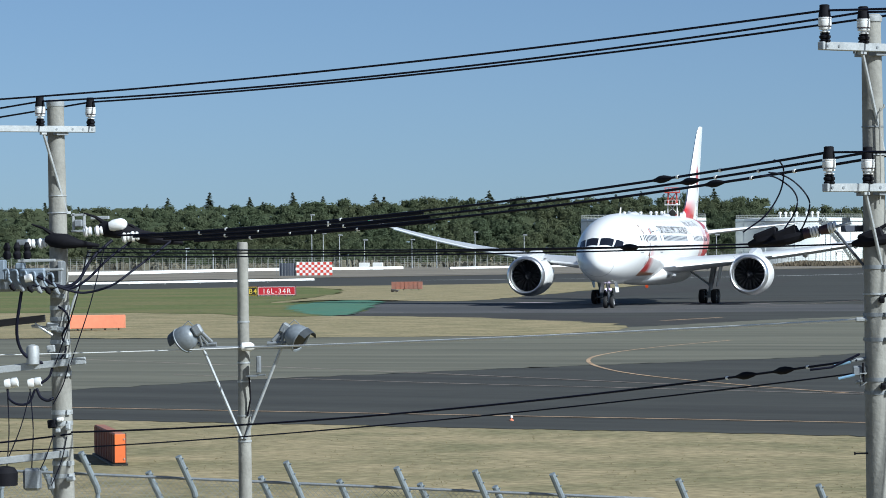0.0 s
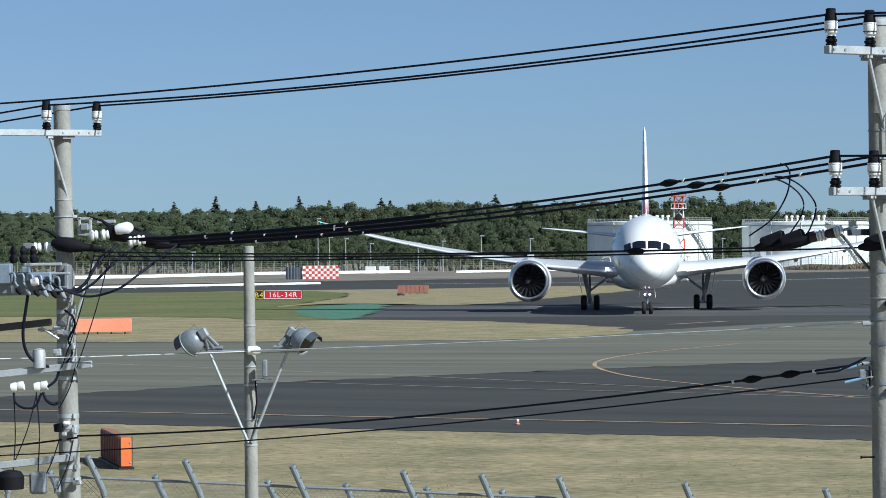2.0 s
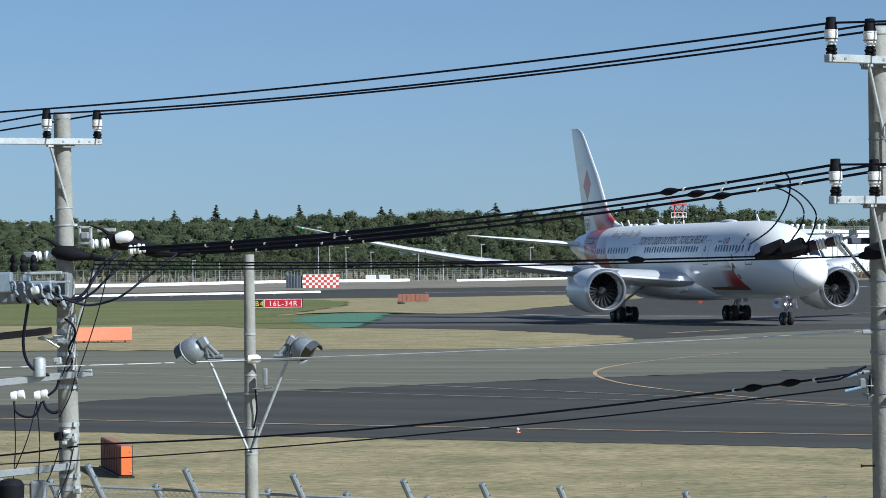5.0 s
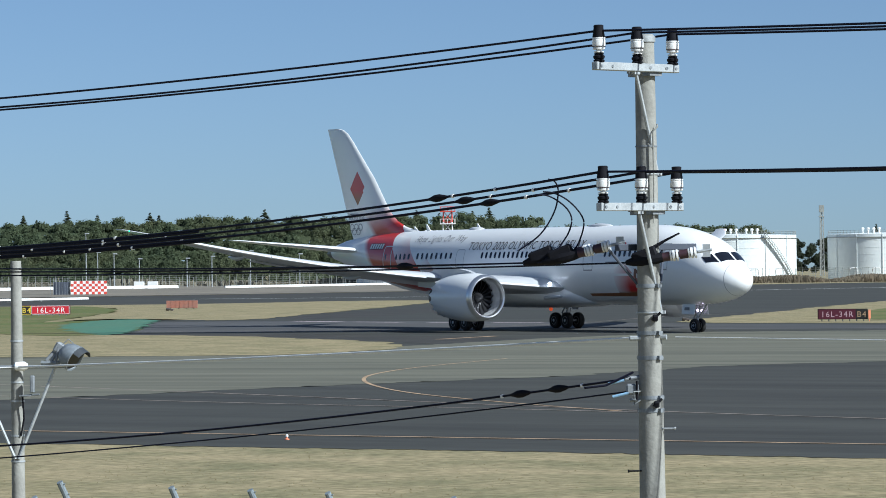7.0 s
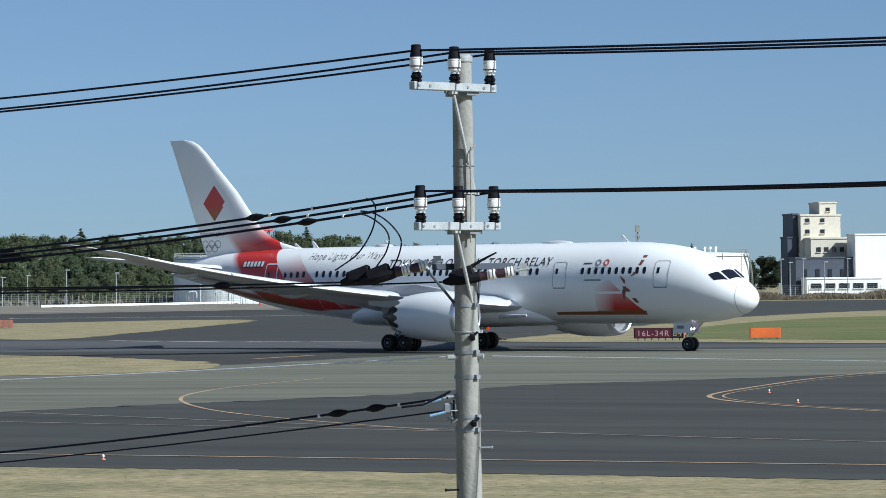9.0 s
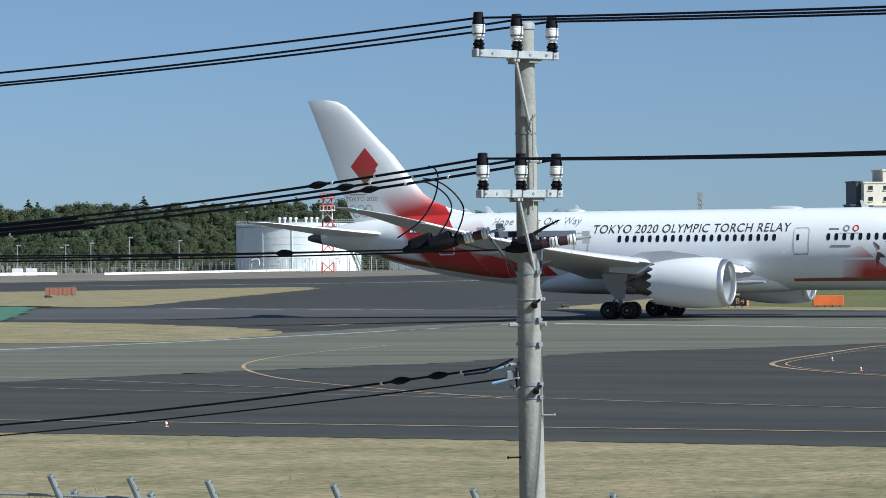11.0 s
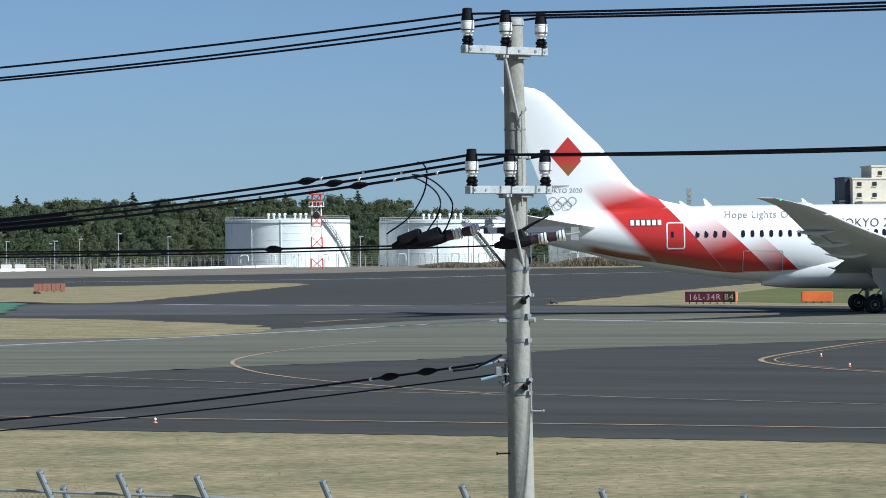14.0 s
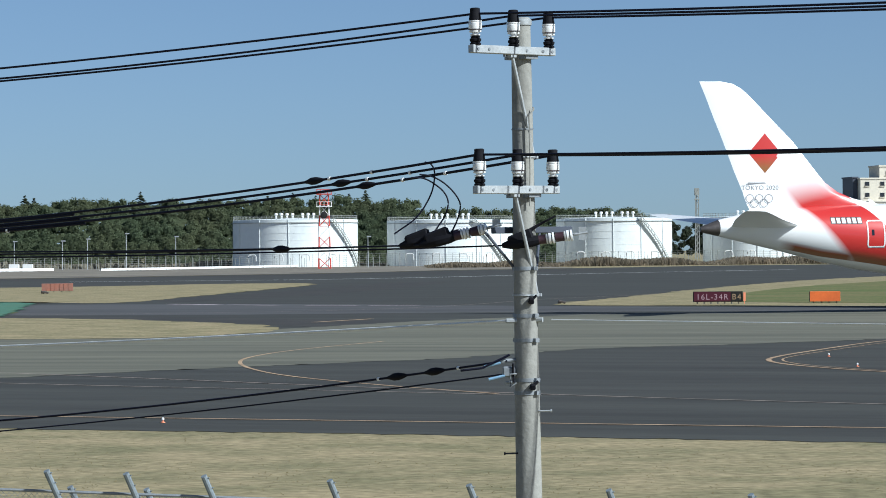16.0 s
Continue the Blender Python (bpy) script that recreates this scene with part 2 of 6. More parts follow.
    dia = op("MULTIPLY", dia, step(op("SUBTRACT", s, op("MULTIPLY", op("PINGPONG", z, 0.33), 0.8)), 50.15, 50.2))
    mask = op("MAXIMUM", mask, dia)
    gold = op("MULTIPLY", step(op("SUBTRACT", z, low), 0.85, 0.2), step(s, 38.5, 43))
    gold = op("MAXIMUM", gold, op("MULTIPLY", step(z, 3.1, 2.95), step(s, 20, 19)))
    gold = op("MAXIMUM", gold, op("MULTIPLY", dia, step(z, 11.6, 10.7)))

    def blend(f, a, c):
        q = n.new("ShaderNodeMix")
        q.data_type = "RGBA"
        l.new(f, q.inputs[0])
        for i, v in ((6, a), (7, c)):
            if isinstance(v, tuple):
                q.inputs[i].default_value = (*v, 1)
            else:
                l.new(v, q.inputs[i])
        return q.outputs[2]

    red = blend(gold, (0.50, 0.030, 0.026), (0.27, 0.105, 0.035))
    l.new(blend(mask, white, red), b.inputs["Base Color"])
    return m


M["livery"] = livery()


# ---------------------------------------------------------------- mesh helpers
def mesh_of(bm, name, material, smooth=True):
    me = bpy.data.meshes.new(name)
    bm.normal_update()
    bm.to_mesh(me)
    bm.free()
    me.materials.append(material)
    if smooth:
        me.polygons.foreach_set("use_smooth", [True] * len(me.polygons))
        me.set_sharp_from_angle(angle=radians(35))
    return me


def part(name, bm, material, parent=None, label="", smooth=True):
    ob = new(name, mesh_of(bm, name, material, smooth))
    if parent is not None:
        ob.parent = parent
    if label:
        ob["label"] = label
    return ob


def thing(name, label, category, m=None, group="", kind=""):
    ob = new(name)
    if m is not None:
        ob.matrix_world = m
    return tagged(ob, label, category, group, kind)


def box(bm, size, at=(0, 0, 0), rz=0.0, rx=0.0, ry=0.0, bevel=0.0):
    r = bmesh.ops.create_cube(bm, size=1.0, matrix=pose(*at, rx, ry, rz) @ Matrix.Diagonal((*size, 1)))
    if bevel:
        es = list({e for v in r["verts"] for e in v.link_edges})
        bmesh.ops.bevel(bm, geom=es, offset=bevel, segments=1, affect="EDGES")
    return bm


def rod(bm, a, c, r1, r2=None, n=10, caps=True):
    a, c = Vector(a), Vector(c)
    d = c - a
    m = Matrix.Translation((a + c) / 2) @ d.to_track_quat("Z", "Y").to_matrix().to_4x4()
    bmesh.ops.create_cone(bm, cap_ends=caps, segments=n, radius1=r1, radius2=r1 if r2 is None else r2, depth=d.length, matrix=m)
    return bm


def tube(bm, pts, r, n=8):
    """Round tube along points; r is a number or one radius a point."""
    pts = [Vector(p) for p in pts]
    rs = r if isinstance(r, (list, tuple)) else [r] * len(pts)
    rings = []
    up = Vector((0, 0, 1))
    for i, p in enumerate(pts):
        d = (pts[min(i + 1, len(pts) - 1)] - pts[max(i - 1, 0)]).normalized()
        u = d.cross(up)
        if u.length < 1e-3:
            u = d.cross(Vector((1, 0, 0)))
        u.normalize()
        v = u.cross(d)
        rings.append([bm.verts.new(p + (u * math.cos(2 * math.pi * k / n) + v * math.sin(2 * math.pi * k / n)) * rs[i]) for k in range(n)])
    for a, c in zip(rings, rings[1:]):
        for k in range(n):
            bm.faces.new((a[k], a[(k + 1) % n], c[(k + 1) % n], c[k]))
    bm.faces.new(rings[0])
    bm.faces.new(rings[-1][::-1])
    return bm


def lathe(bm, prof, m=None, n=32, close=False):
    """Turn a profile of (radius, height) about z."""
    m = m or Matrix.Identity(4)
    rings = [[bm.verts.new(m @ Vector((r * math.cos(2 * math.pi * k / n), r * math.sin(2 * math.pi * k / n), h))) for k in range(n)] for r, h in prof]
    pairs = list(zip(rings, rings[1:])) + ([(rings[-1], rings[0])] if close else [])
    for a, c in pairs:
        for k in range(n):
            bm.faces.new((a[k], a[(k + 1) % n], c[(k + 1) % n], c[k]))
    if not close:
        for ring, flip in ((rings[0], True), (rings[-1], False)):
            bm.faces.new(ring[::-1] if flip else ring)
    return bm


def sheet(name, pts, z, material, label, category, kind="structure"):
    bm = bmesh.new()
    f = bm.faces.new([bm.verts.new((x, y, z)) for x, y in pts])
    if f.calc_area() and f.normal.z < 0:
        f.normal_flip()
    bmesh.ops.triangulate(bm, faces=[f])
    bm.normal_update()
    for g in bm.faces:
        if g.normal.z < 0:
            g.normal_flip()
    return tagged(part(name, bm, material, smooth=False), label, category, kind=kind)


def rounded(pts, k=4):
    """Corner-cutting of a closed outline, for flowing edges."""
    for _ in range(k):
        out = []
        for (ax, ay), (bx, by) in zip(pts, pts[1:] + pts[:1]):
            out += [(0.75 * ax + 0.25 * bx, 0.75 * ay + 0.25 * by), (0.25 * ax + 0.75 * bx, 0.25 * ay + 0.75 * by)]
        pts = out
    return pts


def smooth_line(pts, k=3):
    for _ in range(k):
        out = [pts[0]]
        for (ax, ay), (bx, by) in zip(pts, pts[1:]):
            out += [(0.75 * ax + 0.25 * bx, 0.75 * ay + 0.25 * by), (0.25 * ax + 0.75 * bx, 0.25 * ay + 0.75 * by)]
        pts = out + [pts[-1]]
    return pts


def stripe(name, pts, width, z, material, label, smooth=3):
    pts = smooth_line(pts, smooth) if smooth else pts
    bm = bmesh.new()
    prev = None
    for i, (x, y) in enumerate(pts):
        ax, ay = pts[max(i - 1, 0)]
        bx, by = pts[min(i + 1, len(pts) - 1)]
        d = Vector((bx - ax, by - ay)).normalized()
        cur = [bm.verts.new((x - d.y * width / 2, y + d.x * width / 2, z)), bm.verts.new((x + d.y * width / 2, y - d.x * width / 2, z))]
        if prev:
            bm.faces.new((prev[0], prev[1], cur[1], cur[0]))
        prev = cur
    return tagged(part(name, bm, material, smooth=False), label, "road marking", kind="structure")


def ragged(pts, step, amp, seed=3, only=None):
    """The same outline cut into short steps with a grown-out, uneven edge."""
    rnd, out = random.Random(seed), []
    for (ax, ay), (bx, by) in zip(pts, pts[1:] + pts[:1]):
        ln = math.hypot(bx - ax, by - ay)
        n = max(1, int(ln / step))
        if n > 400 or (only and not only(ax, ay, bx, by)):
            out.append((ax, ay))
            continue
        for k in range(n):
            q = amp * (1 if k else 0.3)
            out.append((ax + (bx - ax) * k / n + rnd.uniform(-q, q), ay + (by - ay) * k / n + rnd.uniform(-q, q)))
    return out


# ---------------------------------------------------------------- ground
def ground():
    bm = bmesh.new()
    xs = [-6000, -2500, -900, -350, -120, -60, -30, -15, 0, 15, 30, 60, 120, 350, 900, 2500, 6000]
    ys = [(-6000, 3.2), (-1500, 3.2), (-300, 3.2), (-60, 3.2), (6, 3.2), (10, 2.6), (18, -0.4), (22, -1.2), (30, -1.4), (35, -1.3), (39, -0.15), (42, 0), (60, 0), (100, 0),
          (200, 0), (500, 0), (1200, 0), (2500, 0), (4500, 0), (9000, 0)]
    grid = [[bm.verts.new((x, y, z)) for x in xs] for y, z in ys]
    for a, c in zip(grid, grid[1:]):
        for k in range(len(xs) - 1):
            bm.faces.new((a[k], a[k + 1], c[k + 1], c[k]))
    tagged(part("ground", bm, M["dry"]), "dry straw-coloured grass on a flat airfield", "ground", kind="structure")


ground()
PAVED = [(-400, 268), (-20.2, 95.6), (0.6, 86.6), (11.5, 81.3), (40, 68), (300, -20), (500, 300), (500, 1010), (85, 885), (5.7, 782), (-17.5, 718), (-66, 655), (-117, 600), (-400, 430)]
sheet("road", ragged(PAVED, 0.5, 0.22, 5, lambda ax, ay, bx, by: max(ay, by) < 96 and min(ay, by) > 60), 0.012, M["asphalt"], "dark grey asphalt of a wide taxiway", "taxiway")
WORN = [(-90, 40), (-60, 90), (-24.8, 117.4), (-20.8, 124.5), (-10.8, 136), (1.5, 147.7), (8, 160), (16, 165), (24.6, 172), (60, 190), (140, 170), (140, 222), (60, 236), (37, 243),
        (12, 243), (0, 226), (-9, 206), (-16, 189), (-60, 186), (-200, 225), (-200, 200), (-110, 140)]
sheet("pavement", ragged(WORN[2:-2] + [(-90, 158), (-60, 132), (-36, 104)], 0.7, 0.35, 9), 0.020, M["asphalt_light"], "worn pale grey asphalt band beside the taxiway", "taxiway")
ISLE = [(-300, 260), (-100, 205), (-45, 188), (-18.6, 186.5), (-12, 189), (-7.5, 207), (-14, 227), (-24, 243.5), (-38, 253), (-46, 280), (-48, 335), (-40, 333), (-29, 312),
        (-24.5, 370), (-12, 500), (-31, 505), (-46, 478), (-70, 472), (-93, 443), (-300, 420)]
sheet("grass_island", ragged(rounded(ISLE, 2), 1.6, 0.75), 0.035, M["dry"], "pale dry grass island between the taxiways", "grass")
GREEN = [(-300, 300), (-58, 276), (-40, 254), (-48, 290), (-49, 340), (-52, 410), (-66, 468), (-93, 440), (-300, 405)]
sheet("grass_patch", ragged(rounded(GREEN, 2), 1.6, 0.75), 0.05, M["green"], "short green grass on the taxiway island", "grass")
sheet("grass_patch", ragged(rounded([(-52, 284), (-47.5, 322), (-40, 325), (-35.5, 292), (-32.6, 256), (-35.5, 245), (-43, 256)], 2), 1.4, 0.8), 0.055, M["green"], "short green grass around the painted ground", "grass")
sheet("painted_turf", ragged(rounded([(-43.2, 288), (-45, 326), (-39, 329), (-36, 300), (-32.2, 252), (-34.5, 248)], 2), 1.2, 0.8), 0.062, M["teal"], "teal green painted ground beside the taxiway", "painted ground")
ISLE2 = [(10.8, 290), (14, 280), (26.5, 275), (37, 261), (110, 215), (300, 260), (300, 640), (110, 600), (66, 510), (37.7, 408), (20, 324)]
sheet("grass_island", ragged(rounded(ISLE2, 2), 1.6, 0.75), 0.035, M["dry"], "dry grass verge at the taxiway corner", "grass")
sheet("grass_patch", rounded([(25, 300), (32, 283), (60, 262), (200, 250), (200, 560), (75, 480), (45, 400)], 2), 0.05, M["green"], "greener short grass inside the verge", "grass")

SEAL = mat("asphalt_sealed", (0.036, 0.034, 0.031), 0.85, scale=2.0, vary=0.2, color2=(0.052, 0.048, 0.042), scale2=0.2, spec=0.3)
# lighter grey lane: the sheen on the asphalt is put into this colour
GREY = mat("asphalt_sheen", (0.083, 0.081, 0.080), 0.8, scale=2.0, vary=0.12, color2=(0.058, 0.057, 0.057), scale2=0.12, spec=0.3, stretch=(0.15, 1.0), turn=-10)
sheet("pavement", ragged(rounded([(-46, 268), (-20, 254), (8, 256), (40, 246), (60, 240), (60, 250), (30, 262), (8, 284), (-14, 308), (-40, 316)], 2), 2.0, 0.5), 0.016, GREY, "asphalt lane between the islands, coloured lighter grey for its sheen", "taxiway")
sheet("pavement", ragged(rounded([(-20, 236), (-8, 216), (-6, 205), (-2, 208), (1, 222), (-8, 236), (-22, 250), (-40, 262), (-34, 252)], 2), 1.5, 0.4), 0.018, SEAL, "dark sealed asphalt shoulder around the island", "taxiway")
sheet("pavement", ragged(rounded([(-120, 608), (-60, 640), (10, 740), (80, 840), (80, 800), (20, 690), (-50, 600), (-115, 575)], 2), 4.0, 1.0), 0.018, SEAL, "dark sealed shoulder of the far taxiway", "taxiway")
sheet("pavement", ragged(rounded([(-28, 330), (-20, 380), (-8, 470), (-4, 500), (6, 520), (0, 440), (-10, 370), (-22, 318)], 2), 3.0, 0.8), 0.018, SEAL, "dark sealed shoulder beside the grass", "taxiway")

# painted lines
L_OR, L_PA = "faded orange painted taxiway line", "pale worn painted taxiway line"
stripe("edge_line", [(-80, 128.6), (-21.7, 102.9), (2, 92.4), (40, 75.6)], 0.25, 0.026, M["line_orange"], L_OR, 0)
stripe("edge_line", [(-36, 155), (-14, 131.5), (0.8, 113.7), (6.6, 107.6), (14.3, 100.9), (40, 80)], 0.22, 0.026, M["line_pale"], L_PA)
stripe("edge_line", [(-24, 131), (-12, 120.7), (-3.2, 114.8), (4, 109.2)], 0.18, 0.027, M["line_pale"], L_PA)
stripe("curved_line", [(-2, 176), (-6.4, 162), (-8.0, 152), (-8.1, 145), (-7.2, 137), (-5.3, 128.2), (-1.3, 118.4), (2.6, 110.8)], 0.18, 0.027, M["line_orange"], L_OR)
stripe("curved_line", [(60, 240), (24.3, 170.4), (18.9, 155), (15.4, 144.5), (14.8, 139.5), (15.4, 134.3), (18, 126.3), (40, 80)], 0.24, 0.027, M["line_orange"], L_OR)
stripe("curved_line", [(60, 236), (24.6, 168.5), (19.4, 154.2), (16.0, 144.4), (15.4, 139.5), (15.9, 134.6), (18.4, 126.9), (40, 82)], 0.10, 0.027, M["line_orange"], L_OR)
stripe("dash_line", [(-7.3, 225), (-3.4, 234.3)], 0.55, 0.03, M["line_orange"], L_OR, 0)
for a, c in (((-23.6, 309.6), (-18.5, 303)), ((-17.5, 302.4), (-12.9, 297.3)), ((-10.3, 295.8), (-5.5, 292.8)), ((-4.5, 292.2), (0, 290))):
    stripe("dash_line", [a, c], 1.2, 0.03, M["dash"], "pale worn dashed holding line", 0)
stripe("curved_line", [(-40, 262), (-20, 262), (-6, 268), (3.3, 285), (11.5, 319.5), (19.5, 333.6), (60, 420)], 0.2, 0.03, M["line_pale"], L_PA)
stripe("edge_line", [(-60, 560), (-10, 560), (30, 640), (80, 700)], 1.3, 0.03, M["white"], "white painted line on the far taxiway", 2)


# ---------------------------------------------------------------- aircraft
# body stations: metres aft of the nose, underside, crown, half width
BODY = [(0.0, 3.62, 3.98, 0.18), (0.12, 3.36, 4.26, 0.50), (0.35, 3.10, 4.55, 0.84), (0.8, 2.80, 4.95, 1.22), (1.4, 2.56, 5.40, 1.56), (2.0, 2.40, 5.86, 1.83), (2.6, 2.28, 6.30, 2.04),
        (3.3, 2.18, 6.72, 2.25), (4.2, 2.10, 7.10, 2.46), (5.5, 2.03, 7.48, 2.66), (7.0, 2.0, 7.77, 2.80), (9.0, 2.0, 7.97, 2.87), (11.0, 2.0, 8.04, 2.885), (33.0, 2.0, 8.04, 2.885),
        (35.0, 2.15, 8.04, 2.88), (38.0, 2.42, 8.04, 2.83), (41.0, 2.74, 8.02, 2.70), (44.0, 3.15, 7.97, 2.45), (47.0, 3.78, 7.88, 2.08), (50.0, 4.55, 7.70, 1.60),
        (53.0, 5.25, 7.35, 1.05), (55.0, 5.72, 6.90, 0.62), (56.2, 5.98, 6.45, 0.27), (56.35, 6.05, 6.38, 0.18)]


def station(s):
    for a, c in zip(BODY, BODY[1:]):
        if s <= c[0]:
            k = (s - a[0]) / (c[0] - a[0])
            return [a[i] + (c[i] - a[i]) * k for i in range(1, 4)]
    return list(BODY[-1][1:])


def skin_at(s, z, side=-1, off=0.0):
    """Point of the body's side at that station and height, pushed out a little."""
    lo, hi, w = station(s)
    zc, rz = (lo + hi) / 2, (hi - lo) / 2
    q = max(-0.999, min(0.999, (z - zc) / rz))
    y = w * math.sqrt(1 - q * q)
    n = Vector((0, y / (w * w), (z - zc) / (rz * rz))).normalized()
    return Vector((25 - s, side * (y + off * n.y), z + off * n.z))


def skin_polar(s, theta, off=0.0):
    lo, hi, w = station(s)
    zc, rz = (lo + hi) / 2, (hi - lo) / 2
    return Vector((25 - s + off * 0.5, -(w + off) * math.sin(theta), zc + (rz + off) * math.cos(theta)))


def body_mesh():
    bm = bmesh.new()
    n = 56
    ss = [0.0, 0.12, 0.35, 0.8, 1.4, 2.0, 2.6, 3.3, 4.2, 5.5, 7, 9] + [11 + i * 2 for i in range(12)] + [35, 36.5, 38, 39.5, 41, 42.5, 44, 45.5, 47, 48.5, 50, 51.5, 53, 54, 55]
    rings = []
    for s in ss:
        rings.append([bm.verts.new(skin_polar(s, 2 * math.pi * k / n)) for k in range(n)])
    for a, c in zip(rings, rings[1:]):
        for k in range(n):
            bm.faces.new((a[k], c[k], c[(k + 1) % n], a[(k + 1) % n]))
    bm.faces.new(rings[0])
    bm.faces.new(rings[-1][::-1])
    bmesh.ops.recalc_face_normals(bm, faces=bm.faces)
    return bm


def foil(chord, thick, k=9, camber=0.015):
    """Closed outline of a wing section: aft distance, height."""
    up, dn = [], []
    for i in range(k + 1):
        t = (1 - math.cos(math.pi * i / k)) / 2
        y = 5 * thick * (0.2969 * math.sqrt(t) - 0.126 * t - 0.3516 * t * t + 0.2843 * t ** 3 - 0.1015 * t ** 4)
        up.append((t * chord, (y * (1.05 if camber else 0.92) + camber * math.sin(math.pi * t)) * chord))
        dn.append((t * chord, (-y * (0.8 if camber else 0.92) + camber * math.sin(math.pi * t)) * chord))
    return up + dn[-2:0:-1]


def loft(bm, stations, side=1, upright=False):
    """stations: span, leading edge s, chord, height, thickness ratio, nose-up twist in degrees."""
    rings = []
    for y, s, c, z, th, tw in stations:
        ring = []
        a = radians(tw)
        for u, v in foil(c, th, camber=0.0 if upright else 0.015):
            du, dv = u * math.cos(a) + v * math.sin(a), v * math.cos(a) - u * math.sin(a)
            ring.append(bm.verts.new((25 - s - u, v, y) if upright else (25 - s - du, side * y, z + dv)))
        rings.append(ring)
    for a, c in zip(rings, rings[1:]):
        for k in range(len(a)):
            bm.faces.new((a[k], a[(k + 1) % len(a)], c[(k + 1) % len(a)], c[k]))
    bm.faces.new(rings[0])
    bm.faces.new(rings[-1][::-1])
    bmesh.ops.recalc_face_normals(bm, faces=bm.faces)
    return bm


def fin_half(s, z):
    """Half thickness of the fin at that station and height."""
    le, te = 47.2 + (z - 10.4) * 0.82, 53.65 + (z - 10.4) * 0.386
    if z < 10.4:
        le = 45.5 + (z - 8.9) * 1.13
    c = te - le
    t = max(0.02, min(0.98, (s - le) / c))
    th = 0.70 / c if z < 10 else 0.105
    return 0.92 * c * 5 * th * (0.2969 * math.sqrt(t) - 0.126 * t - 0.3516 * t * t + 0.2843 * t ** 3 - 0.1015 * t ** 4)


def wing_line(y):
    """Leading edge, trailing edge and height of the wing at a span."""
    y = abs(y)
    le = 19.2 + (y - 2.6) * 0.672 + max(0, y - 26.6) ** 2 * 0.13
    te = 32.0 + max(0, y - 9.6) * 0.345 + max(0, y - 26.6) ** 2 * 0.105
    z = 3.35 + (y - 2.6) * 0.10 + max(0, y - 8) ** 2 * 0.0042
    return le, te, z


def solve_text(name, body, size, material, parent, place, spacing=1.05, shear=0.0, label=""):
    """Raised lettering laid on a surface: place(u, v) gives the point for each corner of the letters."""
    cu = bpy.data.curves.new(name, "FONT")
    cu.body, cu.size, cu.space_character, cu.shear = body, size, spacing, shear
    cu.resolution_u = 3
    tmp = new(name, cu)
    bpy.context.view_layer.update()
    me = bpy.data.meshes.new_from_object(tmp.evaluated_get(bpy.context.evaluated_depsgraph_get()))
    bpy.data.objects.remove(tmp)
    me.materials.clear()
    me.materials.append(material)
    w = max(v.co.x for v in me.vertices)
    for v in me.vertices:
        v.co = place(v.co.x, v.co.y, w)
    ob = new(name, me)
    ob.parent = parent
    if label:
        ob["label"] = label
    return ob


def patch(bm, f, nu=6, nv=6):
    g = [[bm.verts.new(f(i / nu, j / nv)) for i in range(nu + 1)] for j in range(nv + 1)]
    for a, c in zip(g, g[1:]):
        for i in range(nu):
            bm.faces.new((a[i], a[i + 1], c[i + 1], c[i]))
    return bm


def frame_on_skin(bm, s0, s1, z0, z1, w, side, off=0.012, r=0.22):
    """Rounded door outline laid on the body's side."""
    def outline(d):
        pts = []
        for cs, cz, a0 in ((s1 - r, z1 - r, 0), (s0 + r, z1 - r, 90), (s0 + r, z0 + r, 180), (s1 - r, z0 + r, 270)):
            for k in range(5):
                a = radians(a0 + k * 22.5)
                pts.append((cs + (r - d) * math.cos(a), cz + (r - d) * math.sin(a)))
        return pts

    def fill(pts):
        out = []
        for (a, c), (e, f) in zip(pts, pts[1:] + pts[:1]):
            n = max(1, round(abs(f - c) / 0.25))
            out += [(a + (e - a) * k / n, c + (f - c) * k / n) for k in range(n)]
        return out
    A, B = fill(outline(0)), fill(outline(w))
    A = [bm.verts.new(skin_at(s, z, side, off)) for s, z in A]
    B = [bm.verts.new(skin_at(s, z, side, off)) for s, z in B]
    if len(A) == len(B):
        for k in range(len(A)):
            bm.faces.new((A[k], A[(k + 1) % len(A)], B[(k + 1) % len(A)], B[k]))
    return bm


